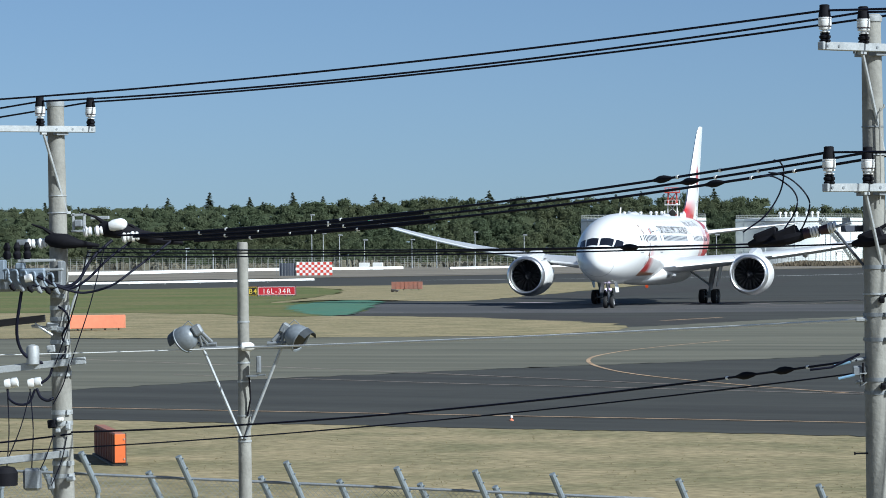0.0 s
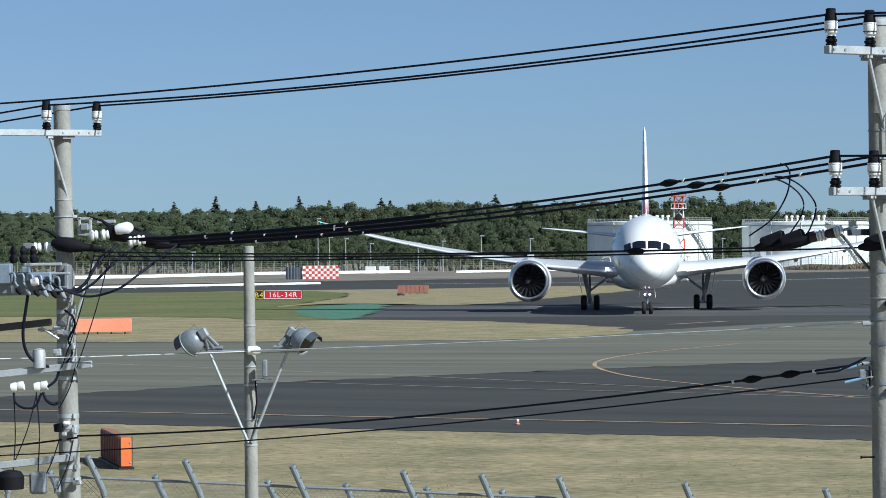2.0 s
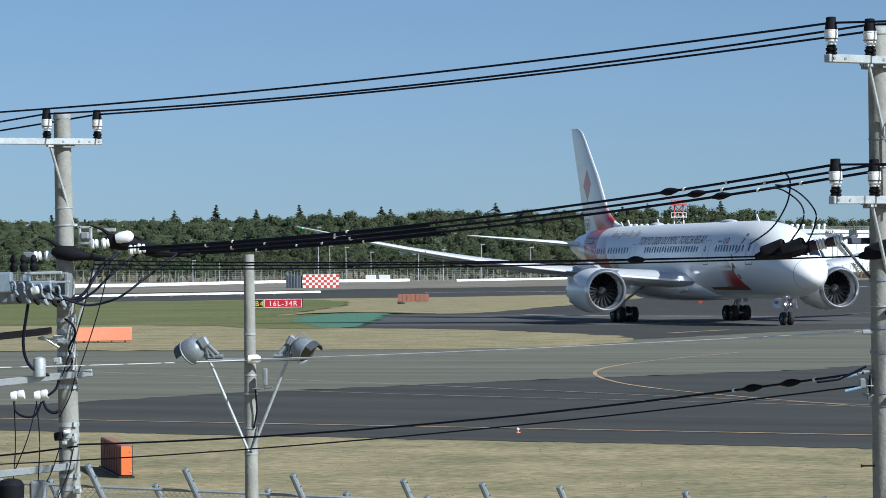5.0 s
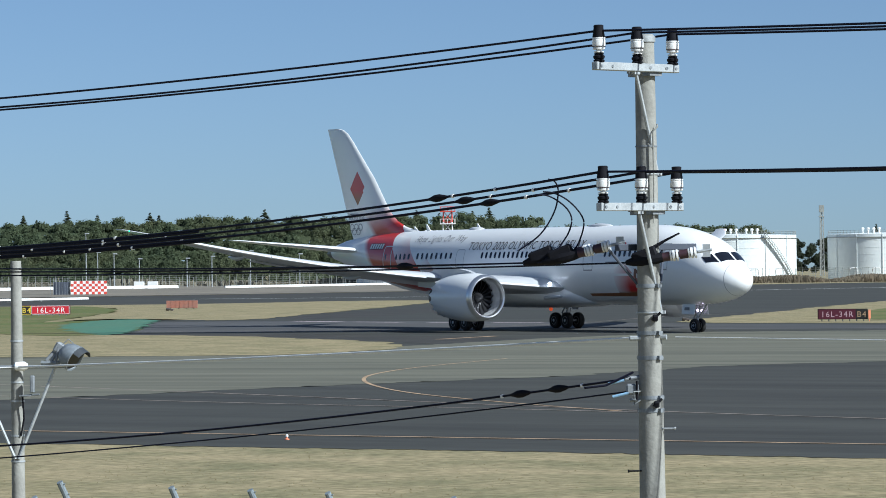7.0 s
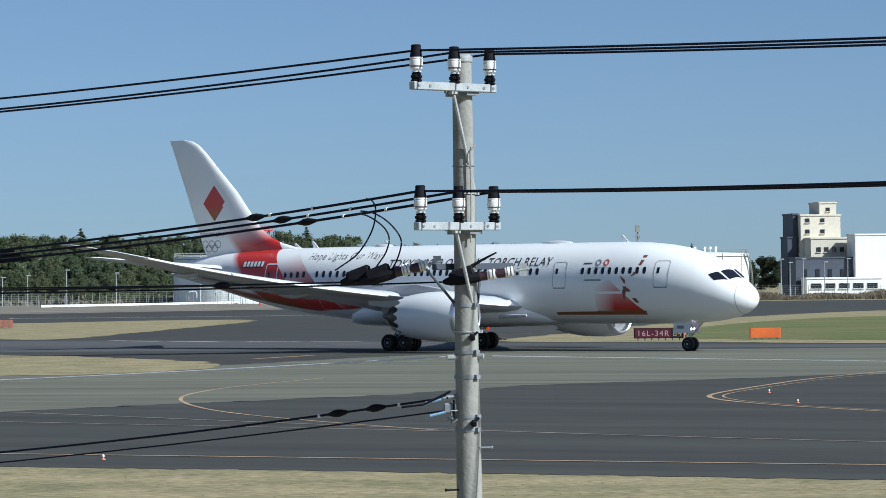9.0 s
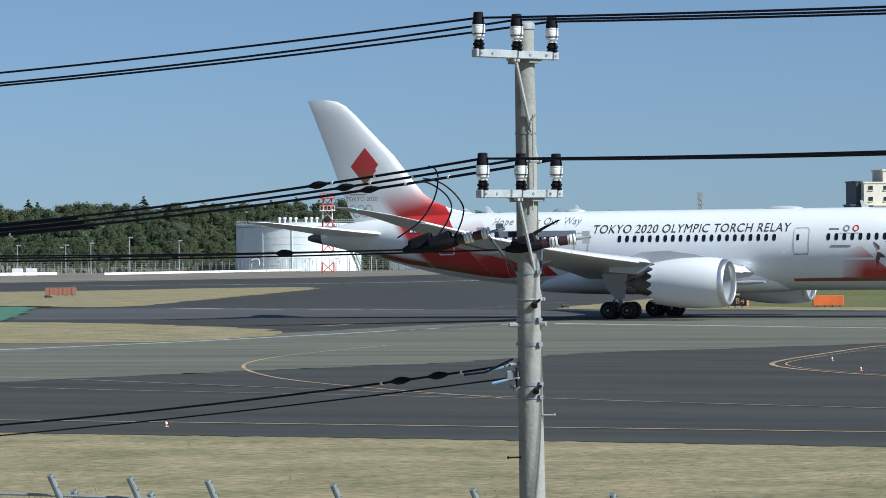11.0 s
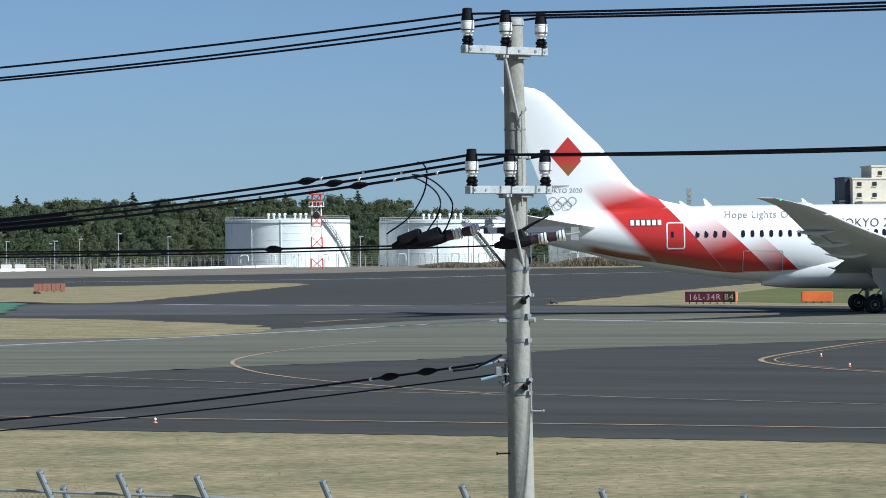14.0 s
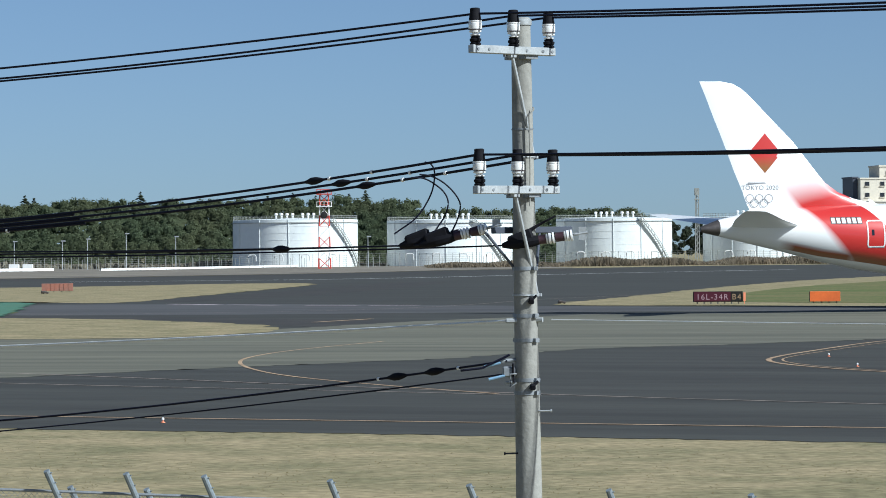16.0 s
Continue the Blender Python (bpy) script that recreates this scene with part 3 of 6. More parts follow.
def engine(plane, side):
    """Nacelle with chevron nozzle, inlet lip, fan, spinner and core."""
    cx, cy, cz = 25 - 18.45, side * 9.95, 2.68
    mm = Matrix.Translation((cx, cy, cz)) @ Matrix(((0, 0, -1, 0), (0, 1, 0, 0), (1, 0, 0, 0), (0, 0, 0, 1)))
    bm = bmesh.new()
    prof = [(1.73, 0.42), (1.79, 0.9), (1.83, 1.6), (1.83, 2.6), (1.78, 3.6), (1.66, 4.6), (1.55, 5.2)]
    n = 48
    rings = [[bm.verts.new(mm @ Vector((r * math.cos(2 * math.pi * k / n), r * math.sin(2 * math.pi * k / n), h))) for k in range(n)] for r, h in prof]
    tip = [bm.verts.new(mm @ Vector((1.50 * math.cos(2 * math.pi * k / n), 1.50 * math.sin(2 * math.pi * k / n), 5.42 + 0.36 * (1 - abs((k % 3) - 1.0))))) for k in range(n)]
    inner = [bm.verts.new(mm @ Vector((1.44 * math.cos(2 * math.pi * k / n), 1.44 * math.sin(2 * math.pi * k / n), 5.0))) for k in range(n)]
    for a, c in zip(rings + [tip], rings[1:] + [tip, inner]):
        for k in range(n):
            bm.faces.new((a[k], a[(k + 1) % n], c[(k + 1) % n], c[k]))
    bmesh.ops.recalc_face_normals(bm, faces=bm.faces)
    nac = part("engine_cowl", bm, M["skin"], plane, "white engine cowling with a chevron nozzle")
    lip = [(1.73, 0.42), (1.68, 0.2), (1.60, 0.05), (1.52, 0.0), (1.44, 0.06), (1.40, 0.2), (1.385, 0.38)]
    part("inlet_lip", lathe_open(lip, mm, 48), M["lip"], nac, "bare aluminium inlet lip")
    part("inlet_duct", lathe_open([(1.385, 0.38), (1.40, 0.8), (1.42, 1.55)], mm, 48), M["skin_grey"], nac)
    # added black disc behind the fan, for the darkness deep in the duct
    bm = lathe(bmesh.new(), [(1.41, 1.6), (0.3, 1.6)], mm, 40)
    part("fan_dark_disc", bm, M["sign_dark"], nac)
    bm = lathe(bmesh.new(), [(0.02, 0.75), (0.16, 0.86), (0.30, 1.1), (0.40, 1.45), (0.42, 1.58)], mm, 24)
    part("spinner", bm, M["blade"], nac, "dark spinner")
    blade = bmesh.new()
    cols = []
    for j in range(7):
        r = 0.38 + j * 0.17
        tw, sweep = 0.9 - j * 0.08, 0.05 * math.sin(j * 0.6)
        cols.append([blade.verts.new(Vector((r * math.cos(a), r * math.sin(a), h))) for a, h in ((sweep - 0.10 * (0.6 + 0.5 / r), 1.28), (sweep + 0.02, 1.36), (sweep + 0.10 * (0.6 + 0.5 / r), 1.52))])
    for a, c in zip(cols, cols[1:]):
        for k in range(2):
            blade.faces.new((a[k], a[k + 1], c[k + 1], c[k]))
    me = mesh_of(blade, "fan_blade", M["blade"])
    for k in range(20):
        ob = new("fan_blade", me)
        ob.parent = nac
        ob.matrix_local = mm @ pose(0, 0, 0, 0, 0, k * 18)
    bm = lathe(bmesh.new(), [(1.15, 4.6), (1.05, 5.6), (0.85, 6.5), (0.74, 6.9), (0.5, 6.9)], mm, 32)
    core = part("engine_core", bm, M["hot"], nac, "heat-stained metal core nozzle")
    bm = lathe(bmesh.new(), [(0.5, 6.7), (0.38, 7.2), (0.06, 7.9)], mm, 24)
    part("exhaust_plug", bm, M["hot"], core)
    # added black disc across the bypass nozzle, for its dark depth
    bm = lathe(bmesh.new(), [(1.5, 4.9), (1.1, 4.9)], mm, 40)
    part("bypass_dark_ring", bm, M["sign_dark"], core)
    # pylon
    bm = bmesh.new()
    le, te, zw = wing_line(9.95)
    prof = [(19.8, 4.42), (21.0, 4.72), (23.0, 5.0), (25.0, 4.9), (27.5, zw - 0.1), (27.5, 3.5), (25.0, 3.3), (22.0, 3.6), (20.2, 4.3)]
    vs = [[bm.verts.new((25 - s, cy + q * 0.24 * (0.4 if i in (0, 8) else 1.0), z)) for i, (s, z) in enumerate(prof)] for q in (-1, 1)]
    bm.faces.new(vs[0])
    bm.faces.new(vs[1][::-1])
    for k in range(len(prof)):
        bm.faces.new((vs[0][k], vs[0][(k + 1) % len(prof)], vs[1][(k + 1) % len(prof)], vs[1][k]))
    bmesh.ops.recalc_face_normals(bm, faces=bm.faces)
    part("pylon", bm, M["skin_grey"], plane)
    # vane on the inner shoulder of the cowling
    bm = bmesh.new()
    box(bm, (1.2, 0.03, 0.4), (cx - 1.9, cy - side * 1.35, cz + 1.42), rx=side * 38)
    part("strake", bm, M["skin_grey"], nac)


def lathe_open(prof, m, n=32):
    bm = bmesh.new()
    rings = [[bm.verts.new(m @ Vector((r * math.cos(2 * math.pi * k / n), r * math.sin(2 * math.pi * k / n), h))) for k in range(n)] for r, h in prof]
    for a, c in zip(rings, rings[1:]):
        for k in range(n):
            bm.faces.new((a[k], a[(k + 1) % n], c[(k + 1) % n], c[k]))
    return bm


WHEELS = []


def wheel(plane, x, y, radius, width):
    """Tyre with its rim, turning about the axle."""
    turn = pose(0, 0, 0, 90, 0, 0)
    w, r = width / 2, radius
    bm = lathe(bmesh.new(), [(r * 0.52, -w * 0.8), (r * 0.72, -w), (r * 0.92, -w * 0.86), (r, -w * 0.45), (r, w * 0.45), (r * 0.92, w * 0.86), (r * 0.72, w), (r * 0.52, w * 0.8)], turn, 28)
    tyre = part("wheel", bm, M["tyre"], plane)
    tyre.location = (x, y, radius)
    for q in (-1, 1):
        bm = bmesh.new()
        lathe(bm, [(r * 0.53, q * w * 0.78), (r * 0.5, q * w * 0.9), (r * 0.42, q * w * 0.6), (r * 0.2, q * w * 0.6), (r * 0.17, q * w * 0.95), (0.03, q * w * 0.95)], turn, 24)
        bmesh.ops.recalc_face_normals(bm, faces=bm.faces)
        part("rim", bm, M["strut"], tyre)
    WHEELS.append((tyre, x, y, radius))


def gear(plane):
    # nose gear
    x = 25 - 5.73
    bm = bmesh.new()
    rod(bm, (x - 0.05, 0, 2.5), (x, 0, 0.5), 0.12, 0.09, 14)
    rod(bm, (x, -0.42, 0.5), (x, 0.42, 0.5), 0.07, n=12)
    rod(bm, (x + 0.1, 0, 1.1), (x + 1.2, 0, 2.2), 0.06, n=10)
    box(bm, (0.25, 0.5, 0.3), (x + 0.05, 0, 1.5), bevel=0.04)
    rod(bm, (x - 0.1, 0, 0.75), (x - 0.45, 0, 1.1), 0.04)
    rod(bm, (x - 0.45, 0, 1.1), (x - 0.1, 0, 1.45), 0.04)
    leg = part("nose_gear", bm, M["strut"], plane, "grey steel nose gear strut")
    for y in (-0.2, 0.2):
        bm = lathe(bmesh.new(), [(0.085, 0), (0.08, 0.02), (0.03, 0.03)], pose(x + 0.22, y, 1.62, 0, 90, 0), 16)
        part("taxi_light", bm, M["landing"], leg, "lit taxi light")
    for y in (-1, 1):
        bm = bmesh.new()
        box(bm, (1.5, 0.04, 0.85), (x - 0.3, y * 0.62, 1.75), rx=y * 8, bevel=0.015)
        part("gear_door", bm, M["skin"], plane)
    bm = bmesh.new()
    box(bm, (0.55, 0.012, 0.22), (x - 0.4, -0.70, 1.75), rx=-8)
    part("number_bar", bm, M["ink_grey"], plane)
    for y in (-0.28, 0.28):
        wheel(plane, x, y, 0.51, 0.34)
    # main gear
    for side in (-1, 1):
        x, y = 25 - 28.54, side * 4.93
        bm = bmesh.new()
        rod(bm, (x + 0.1, side * 5.6, 4.0), (x, y, 0.75), 0.22, 0.17, 16)
        rod(bm, (x + 0.1, side * 3.0, 3.1), (x, y, 1.7), 0.10, n=10)
        rod(bm, (x - 1.6, side * 5.0, 3.6), (x, y, 1.6), 0.09, n=10)
        rod(bm, (x - 0.75, y, 0.64), (x + 0.75, y, 0.64), 0.13, n=14)
        for q in (-0.75, 0.75):
            rod(bm, (x + q, y - 0.75, 0.64), (x + q, y + 0.75, 0.64), 0.08, n=12)
        rod(bm, (x - 0.2, y, 0.9), (x - 0.65, y, 1.25), 0.06)
        rod(bm, (x - 0.65, y, 1.25), (x - 0.2, y, 1.75), 0.06)
        part("main_gear", bm, M["strut"], plane, "grey steel main gear leg with a four-wheel truck")
        bm = bmesh.new()
        vs = [(1.0, 3.6), (-1.1, 3.7), (-0.9, 2.4), (-0.15, 1.5), (0.55, 1.5), (0.75, 2.4)]
        quad = [[bm.verts.new((x + px, side * (5.62 + q * 0.05 + (pz - 1.5) * 0.2), pz)) for px, pz in vs] for q in (0, 1)]
        bm.faces.new(quad[0])
        bm.faces.new(quad[1][::-1])
        for k in range(6):
            bm.faces.new((quad[0][k], quad[0][(k + 1) % 6], quad[1][(k + 1) % 6], quad[1][k]))
        bmesh.ops.recalc_face_normals(bm, faces=bm.faces)
        part("gear_door", bm, M["skin_grey"], plane)
        for qx in (-0.75, 0.75):
            for qy in (-0.56, 0.56):
                wheel(plane, x + qx, y + qy, 0.64, 0.5)


def aircraft():
    plane = thing("airliner", "white twin-engine jet airliner with a red and gold tail, taxiing", "airplane")
    body = part("fuselage", body_mesh(), M["livery"], plane, "white fuselage with red and gold bands")
    # dark tail cone
    bm = bmesh.new()
    n, rings = 24, []
    for s in (54.98, 55.4, 56.0, 56.35):
        rings.append([bm.verts.new(skin_polar(s, 2 * math.pi * k / n, 0.004)) for k in range(n)])
    for a, c in zip(rings, rings[1:]):
        for k in range(n):
            bm.faces.new((a[k], c[k], c[(k + 1) % n], a[(k + 1) % n]))
    bm.faces.new(rings[-1][::-1])
    part("tail_cone", bm, M["hot"], body, "dark metal tail cone")
    # belly fairing
    bm = bmesh.new()
    rings = []
    for i in range(19):
        t = i / 18
        s = 16.3 + t * 20.7
        g = math.sin(math.pi * min(1, max(0, t))) ** 0.45 if 0 < t < 1 else 0.0
        lo, w, hi = 2.05 - 0.33 * g, 0.4 + 2.9 * g, 2.4 + 2.4 * g
        zc, rz = (lo + hi) / 2, (hi - lo) / 2
        rings.append([bm.verts.new((25 - s, w * math.copysign(abs(math.cos(a)) ** 0.75, math.cos(a)), zc + rz * math.copysign(abs(math.sin(a)) ** 0.85, math.sin(a))))
                      for a in (2 * math.pi * k / 36 + 0.01 for k in range(36))])
    for a, c in zip(rings, rings[1:]):
        for k in range(36):
            bm.faces.new((a[k], a[(k + 1) % 36], c[(k + 1) % 36], c[k]))
    bm.faces.new(rings[0])
    bm.faces.new(rings[-1][::-1])
    bmesh.ops.recalc_face_normals(bm, faces=bm.faces)
    part("belly_fairing", bm, M["skin"], body)
    # fin: sections at each height
    bm = bmesh.new()
    fin = []
    for z, le, te in ((7.3, 41.0, 52.3), (7.95, 41.8, 52.65), (8.12, 42.9, 52.75), (8.4, 44.2, 52.85), (8.9, 45.5, 53.0), (9.6, 46.5, 53.3), (10.4, 47.2, 53.65), (12.6, 49.0, 54.5), (14.4, 50.85, 55.25),
                      (15.8, 52.25, 55.8), (16.5, 53.05, 56.1), (16.85, 53.75, 56.25), (17.0, 54.6, 56.3)):
        fin.append((z, le, te - le, 0, (0.70 / (te - le) if z < 10 else 0.105) if z < 16.8 else 0.06, 0))
    part("fin", loft(bm, fin, upright=True), M["livery"], plane, "white tail fin with a red diamond")
    for side in (-1, 1):
        bm = bmesh.new()
        loft(bm, [(0.6, 48.6, 5.6, 6.35, 0.10, 0), (1.6, 49.3, 5.2, 6.45, 0.10, 0), (5.0, 51.9, 3.7, 6.85, 0.09, 0), (8.6, 54.3, 2.2, 7.25, 0.08, 0), (9.6, 55.1, 1.55, 7.38, 0.07, 0), (9.93, 55.8, 0.85, 7.42, 0.06, 0)], side)
        part("tailplane", bm, M["skin"], plane)
        # wing
        bm = bmesh.new()
        st = []
        for y in (1.8, 2.9, 4.5, 6.5, 8.2, 9.6, 12, 14.5, 17, 19.5, 22, 24.5, 26.5, 28.0, 29.2, 29.9):
            le, te, z = wing_line(y)
            st.append((y, le, te - le, z, 0.125 - 0.0016 * y, 2.2 - 0.09 * y))
        wing = part("wing", loft(bm, st, side), M["skin_grey"], plane, "pale grey wing with a raked tip")
        # leading edge strip, in white to carry the light the edge catches
        for y0, y1 in ((3.4, 8.6), (11.2, 16.0), (16.1, 21.0), (21.1, 26.2)):
            bm = bmesh.new()
            st = []
            for k in range(4):
                y = y0 + (y1 - y0) * k / 3
                le, te, z = wing_line(y)
                st.append((y, le - 0.16, 0.9, z - 0.07, 0.24, -6))
            part("slat", loft(bm, st, side), M["skin"], wing, "leading-edge slat coloured white for the light it catches")
        for y0, y1, c0, c1 in ((3.2, 9.2, 2.5, 2.3), (10.9, 20.5, 2.1, 1.35)):
            bm = bmesh.new()
            st = []
            for k in range(4):
                y = y0 + (y1 - y0) * k / 3
                le, te, z = wing_line(y)
                c = c0 + (c1 - c0) * k / 3
                st.append((y, te - c * 0.68, c * 0.72, z - 0.10 - 0.004 * y, 0.10, 3))
            part("flap", loft(bm, st, side), M["skin_grey"], wing, "retracted flap")
        for y in (4.4, 13.2, 17.6, 21.8):
            le, te, z = wing_line(y)
            bm = bmesh.new()
            k = 0.75 if y > 15 else 0.9
            pts = [(25 - (te - 2.9 * k + q * 3.5 * k), side * y, z - 0.10 - 0.20 * k * math.sin(math.pi * q) - 0.02 * q * k) for q in (i / 8 for i in range(9))]
            tube(bm, pts, [0.03 + 0.19 * k * math.sin(math.pi * min(1, (i + 0.4) / 8.6)) ** 0.8 for i in range(9)], 12)
            part("flap_fairing", bm, M["skin_grey"], wing)
        le, te, z = wing_line(29.6)
        bm = bmesh.new()
        bmesh.ops.create_uvsphere(bm, u_segments=10, v_segments=8, radius=0.06, matrix=pose(25 - le + 0.02, side * 29.55, z - 0.02))
        part("position_light", bm, M["nav_green"] if side < 0 else M["beacon"], wing, "small lit position light")
        le, te, z = wing_line(3.6)
        bm = bmesh.new()
        bmesh.ops.create_uvsphere(bm, u_segments=12, v_segments=8, radius=0.14, matrix=pose(25 - le + 0.30, side * 3.35, z + 0.18))
        part("wing_root_light", bm, M["white_light"], wing, "small wing root light")
        engine(plane, side)
        # cabin windows
        bm = bmesh.new()
        w, hgt = 0.145, 0.26
        loop = [(w * math.copysign(abs(math.cos(a)) ** 0.7, math.cos(a)), hgt * math.copysign(abs(math.sin(a)) ** 0.7, math.sin(a))) for a in (2 * math.pi * k / 12 for k in range(12))]
        base = skin_at(20, 5.90, side, 0)
        vs = [bm.verts.new(skin_at(20 + u, 5.90 + v, side, 0.012) - base) for u, v in loop]
        c = bm.verts.new(skin_at(20, 5.90, side, 0.016) - base)
        for k in range(12):
            bm.faces.new((vs[k], vs[(k + 1) % 12], c))
        me = mesh_of(bm, "cabin_window", M["glass_dark"], False)
        spots = [7.9 + 0.6 * i for i in range(10)] + [17.4 + 0.6 * i for i in range(21)] + [33.75 + 0.69 * i for i in range(8)] + [39.95 + 0.655 * i for i in range(4)]
        for s in spots:
            ob = new("cabin_window", me)
            ob.parent = body
            ob.location = skin_at(s, 5.90, side, 0)
        # doors
        for s0, s1, z0, z1 in ((5.9, 7.1, 4.65, 6.6), (14.75, 15.95, 4.65, 6.6), (31.85, 33.0, 4.95, 6.4), (42.83, 44.2, 4.8, 6.8)):
            door = part("cabin_door", frame_on_skin(bmesh.new(), s0, s1, z0, z1, 0.055 if s0 < 40 else 0.10, side), M["outline"] if s0 < 40 else M["white"], body, "cabin door outlined on the skin")
            if not 30 < s0 < 34:
                bm = bmesh.new()
                sm = (s0 + s1) / 2 + 0.25
                patch(bm, lambda u, v: skin_at(sm - 0.10 + 0.2 * u, 5.68 + 0.42 * v, side, 0.014), 2, 3)
                part("door_window", bm, M["glass_dark"], door)
            bm = bmesh.new()
            patch(bm, lambda u, v: skin_at(s0 + 0.05 + (s1 - s0 - 0.1) * u, z0 - 0.03 + 0.07 * v, side, 0.016), 2, 1)
            part("door_sill", bm, M["ink_grey"], door)
        hatch = part("cargo_door", frame_on_skin(bmesh.new(), 35.65, 38.6, 3.1, 4.65, 0.05, side, r=0.15), M["outline"], body, "cargo door outlined on the skin")
        # lettering: dark words above the windows, lighter motto behind, bars for what cannot be read

        def on_side(s_front, z0):
            def place(u, v, w):
                s = s_front + 0.95 * (w - u if side < 0 else u)
                return skin_at(s, z0 + v, side, 0.022)
            return place
        solve_text("lettering", "TOKYO 2020 OLYMPIC TORCH RELAY", 0.90, M["ink"], body, on_side(16.2, 6.33), 1.06, 0.12, "dark grey slanted lettering")
        solve_text("lettering", "Hope Lights Our Way", 0.76, M["ink_grey"], body, on_side(32.7, 7.05), 1.1, 0.1, "grey slanted lettering")
        for s0, s1, z0, z1, mm in ((12.55, 13.3, 6.42, 6.5, "ink"), (10.9, 12.5, 6.13, 6.16, "ink_grey"), (11.6, 13.1, 5.17, 5.28, "ink_grey")):
            bm = bmesh.new()
            patch(bm, lambda u, v: skin_at(s0 + (s1 - s0) * u, z0 + (z1 - z0) * v, side, 0.018), 8, 3)
            part("lettering_bar", bm, M[mm], body, "plain bar in place of lettering")
        for k in range(6):
            for d, off, mm in ((0.0, 0.018, "ink"), (0.05, 0.026, "white")):
                bm = bmesh.new()
                patch(bm, lambda u, v: skin_at(44.5 + 0.40 * k + d + (0.37 - 2 * d) * u, 6.52 + d + (0.50 - 2 * d) * v, side, off), 2, 3)
                part("lettering_bar", bm, M[mm], body, "plain white bar with a dark edge in place of lettering")
        for s, mm, r in ((12.0, "ink_grey", 0.24), (11.3, "red_paint", 0.24)):
            bm = bmesh.new()
            k = 20
            a = [bm.verts.new(skin_at(s + r * math.cos(2 * math.pi * i / k), 6.5 + r * math.sin(2 * math.pi * i / k), side, 0.018)) for i in range(k)]
            c = [bm.verts.new(skin_at(s + 0.62 * r * math.cos(2 * math.pi * i / k), 6.5 + 0.62 * r * math.sin(2 * math.pi * i / k), side, 0.018)) for i in range(k)]
            for i in range(k):
                bm.faces.new((a[i], a[(i + 1) % k], c[(i + 1) % k], c[i]))
            part("emblem", bm, M[mm], body)
        # brown strokes of the forward decal
        for pts, wd in ((((9.6, 4.75), (9.35, 4.55), (8.7, 3.7), (8.15, 2.85)), (0.12, 0.2, 0.16, 0.03)), (((9.5, 4.75), (9.62, 4.3), (9.7, 3.75)), (0.12, 0.16, 0.03)),
                        (((8.15, 7.0), (8.3, 6.4), (8.75, 5.6), (9.0, 5.5)), (0.16, 0.12, 0.14, 0.06)), (((9.9, 5.5), (9.6, 5.2), (9.5, 4.95)), (0.04, 0.14, 0.05))):
            bm = bmesh.new()
            prev = None
            for (s, z), h in zip(pts, wd):
                cur = [bm.verts.new(skin_at(s - h, z, side, 0.02)), bm.verts.new(skin_at(s + h, z, side, 0.02))]
                if prev:
                    bm.faces.new((*prev, *cur[::-1]))
                prev = cur
            part("decal_stroke", bm, M["brown"], body)
        # fin emblem: rings and a word
        solve_text("lettering", "TOKYO 2020", 0.47, M["ink_grey"], body, lambda u, v, w: Vector((25 - 51.7 + (u - w / 2) * (1 if side < 0 else -1), side * (fin_half(51.7 - (u - w / 2) * (1 if side < 0 else -1), 9.08 + v) + 0.012), 9.08 + v)), 1.05, 0, "grey lettering")
        bm = bmesh.new()
        box(bm, (1.9, 0.05, 0.08), (25 - 51.7, side * (fin_half(51.7, 9.58) + 0.008), 9.58))
        part("lettering_bar", bm, M["ink_grey"], body)
        for i, (du, dz) in enumerate(((-0.72, 0), (0, 0), (0.72, 0), (-0.36, -0.33), (0.36, -0.33))):
            bm = bmesh.new()
            lathe(bm, [(0.32, 0.0), (0.32, 0.012), (0.27, 0.012), (0.27, 0.0)], pose(25 - 51.75 + du, side * (fin_half(51.75 - du, 8.45 + dz) + (0.014 if side < 0 else 0.004)), 8.45 + dz, 90, 0, 0), 24, True)
            part("ring", bm, M["ink_grey"], body)
        # windscreen and side windows of the flight deck
        for c in (((1.22, 3), (1.6, 41), (2.35, 35), (2.0, 3)), ((1.68, 45), (2.5, 64), (2.98, 57), (2.46, 40))):
            bm = bmesh.new()

            def glaze(u, v, c=c):
                s = (c[0][0] * (1 - u) + c[1][0] * u) * (1 - v) + (c[3][0] * (1 - u) + c[2][0] * u) * v
                a = (c[0][1] * (1 - u) + c[1][1] * u) * (1 - v) + (c[3][1] * (1 - u) + c[2][1] * u) * v
                return skin_polar(s, radians(a) * -side, 0.02)
            patch(bm, glaze, 8, 8)
            bmesh.ops.recalc_face_normals(bm, faces=bm.faces)
            part("flight_deck_window", bm, M["glass_dark"], body, "dark flight deck window")
        bm = bmesh.new()
        tube(bm, [(25 - 20.8, side * 2.9, 2.55), (25 - 19.0, side * 3.35, 2.62), (25 - 17.9, side * 3.45, 2.66)], [0.13, 0.16, 0.08], 10)
        part("intake_scoop", bm, M["skin_grey"], body)
    # radome joint
    bm = bmesh.new()
    rings = [[bm.verts.new(skin_polar(s, 2 * math.pi * k / 48, 0.006)) for k in range(48)] for s in (1.02, 1.06)]
    for k in range(48):
        bm.faces.new((rings[0][k], rings[1][k], rings[1][(k + 1) % 48], rings[0][(k + 1) % 48]))
    part("radome_joint", bm, M["outline"], body)
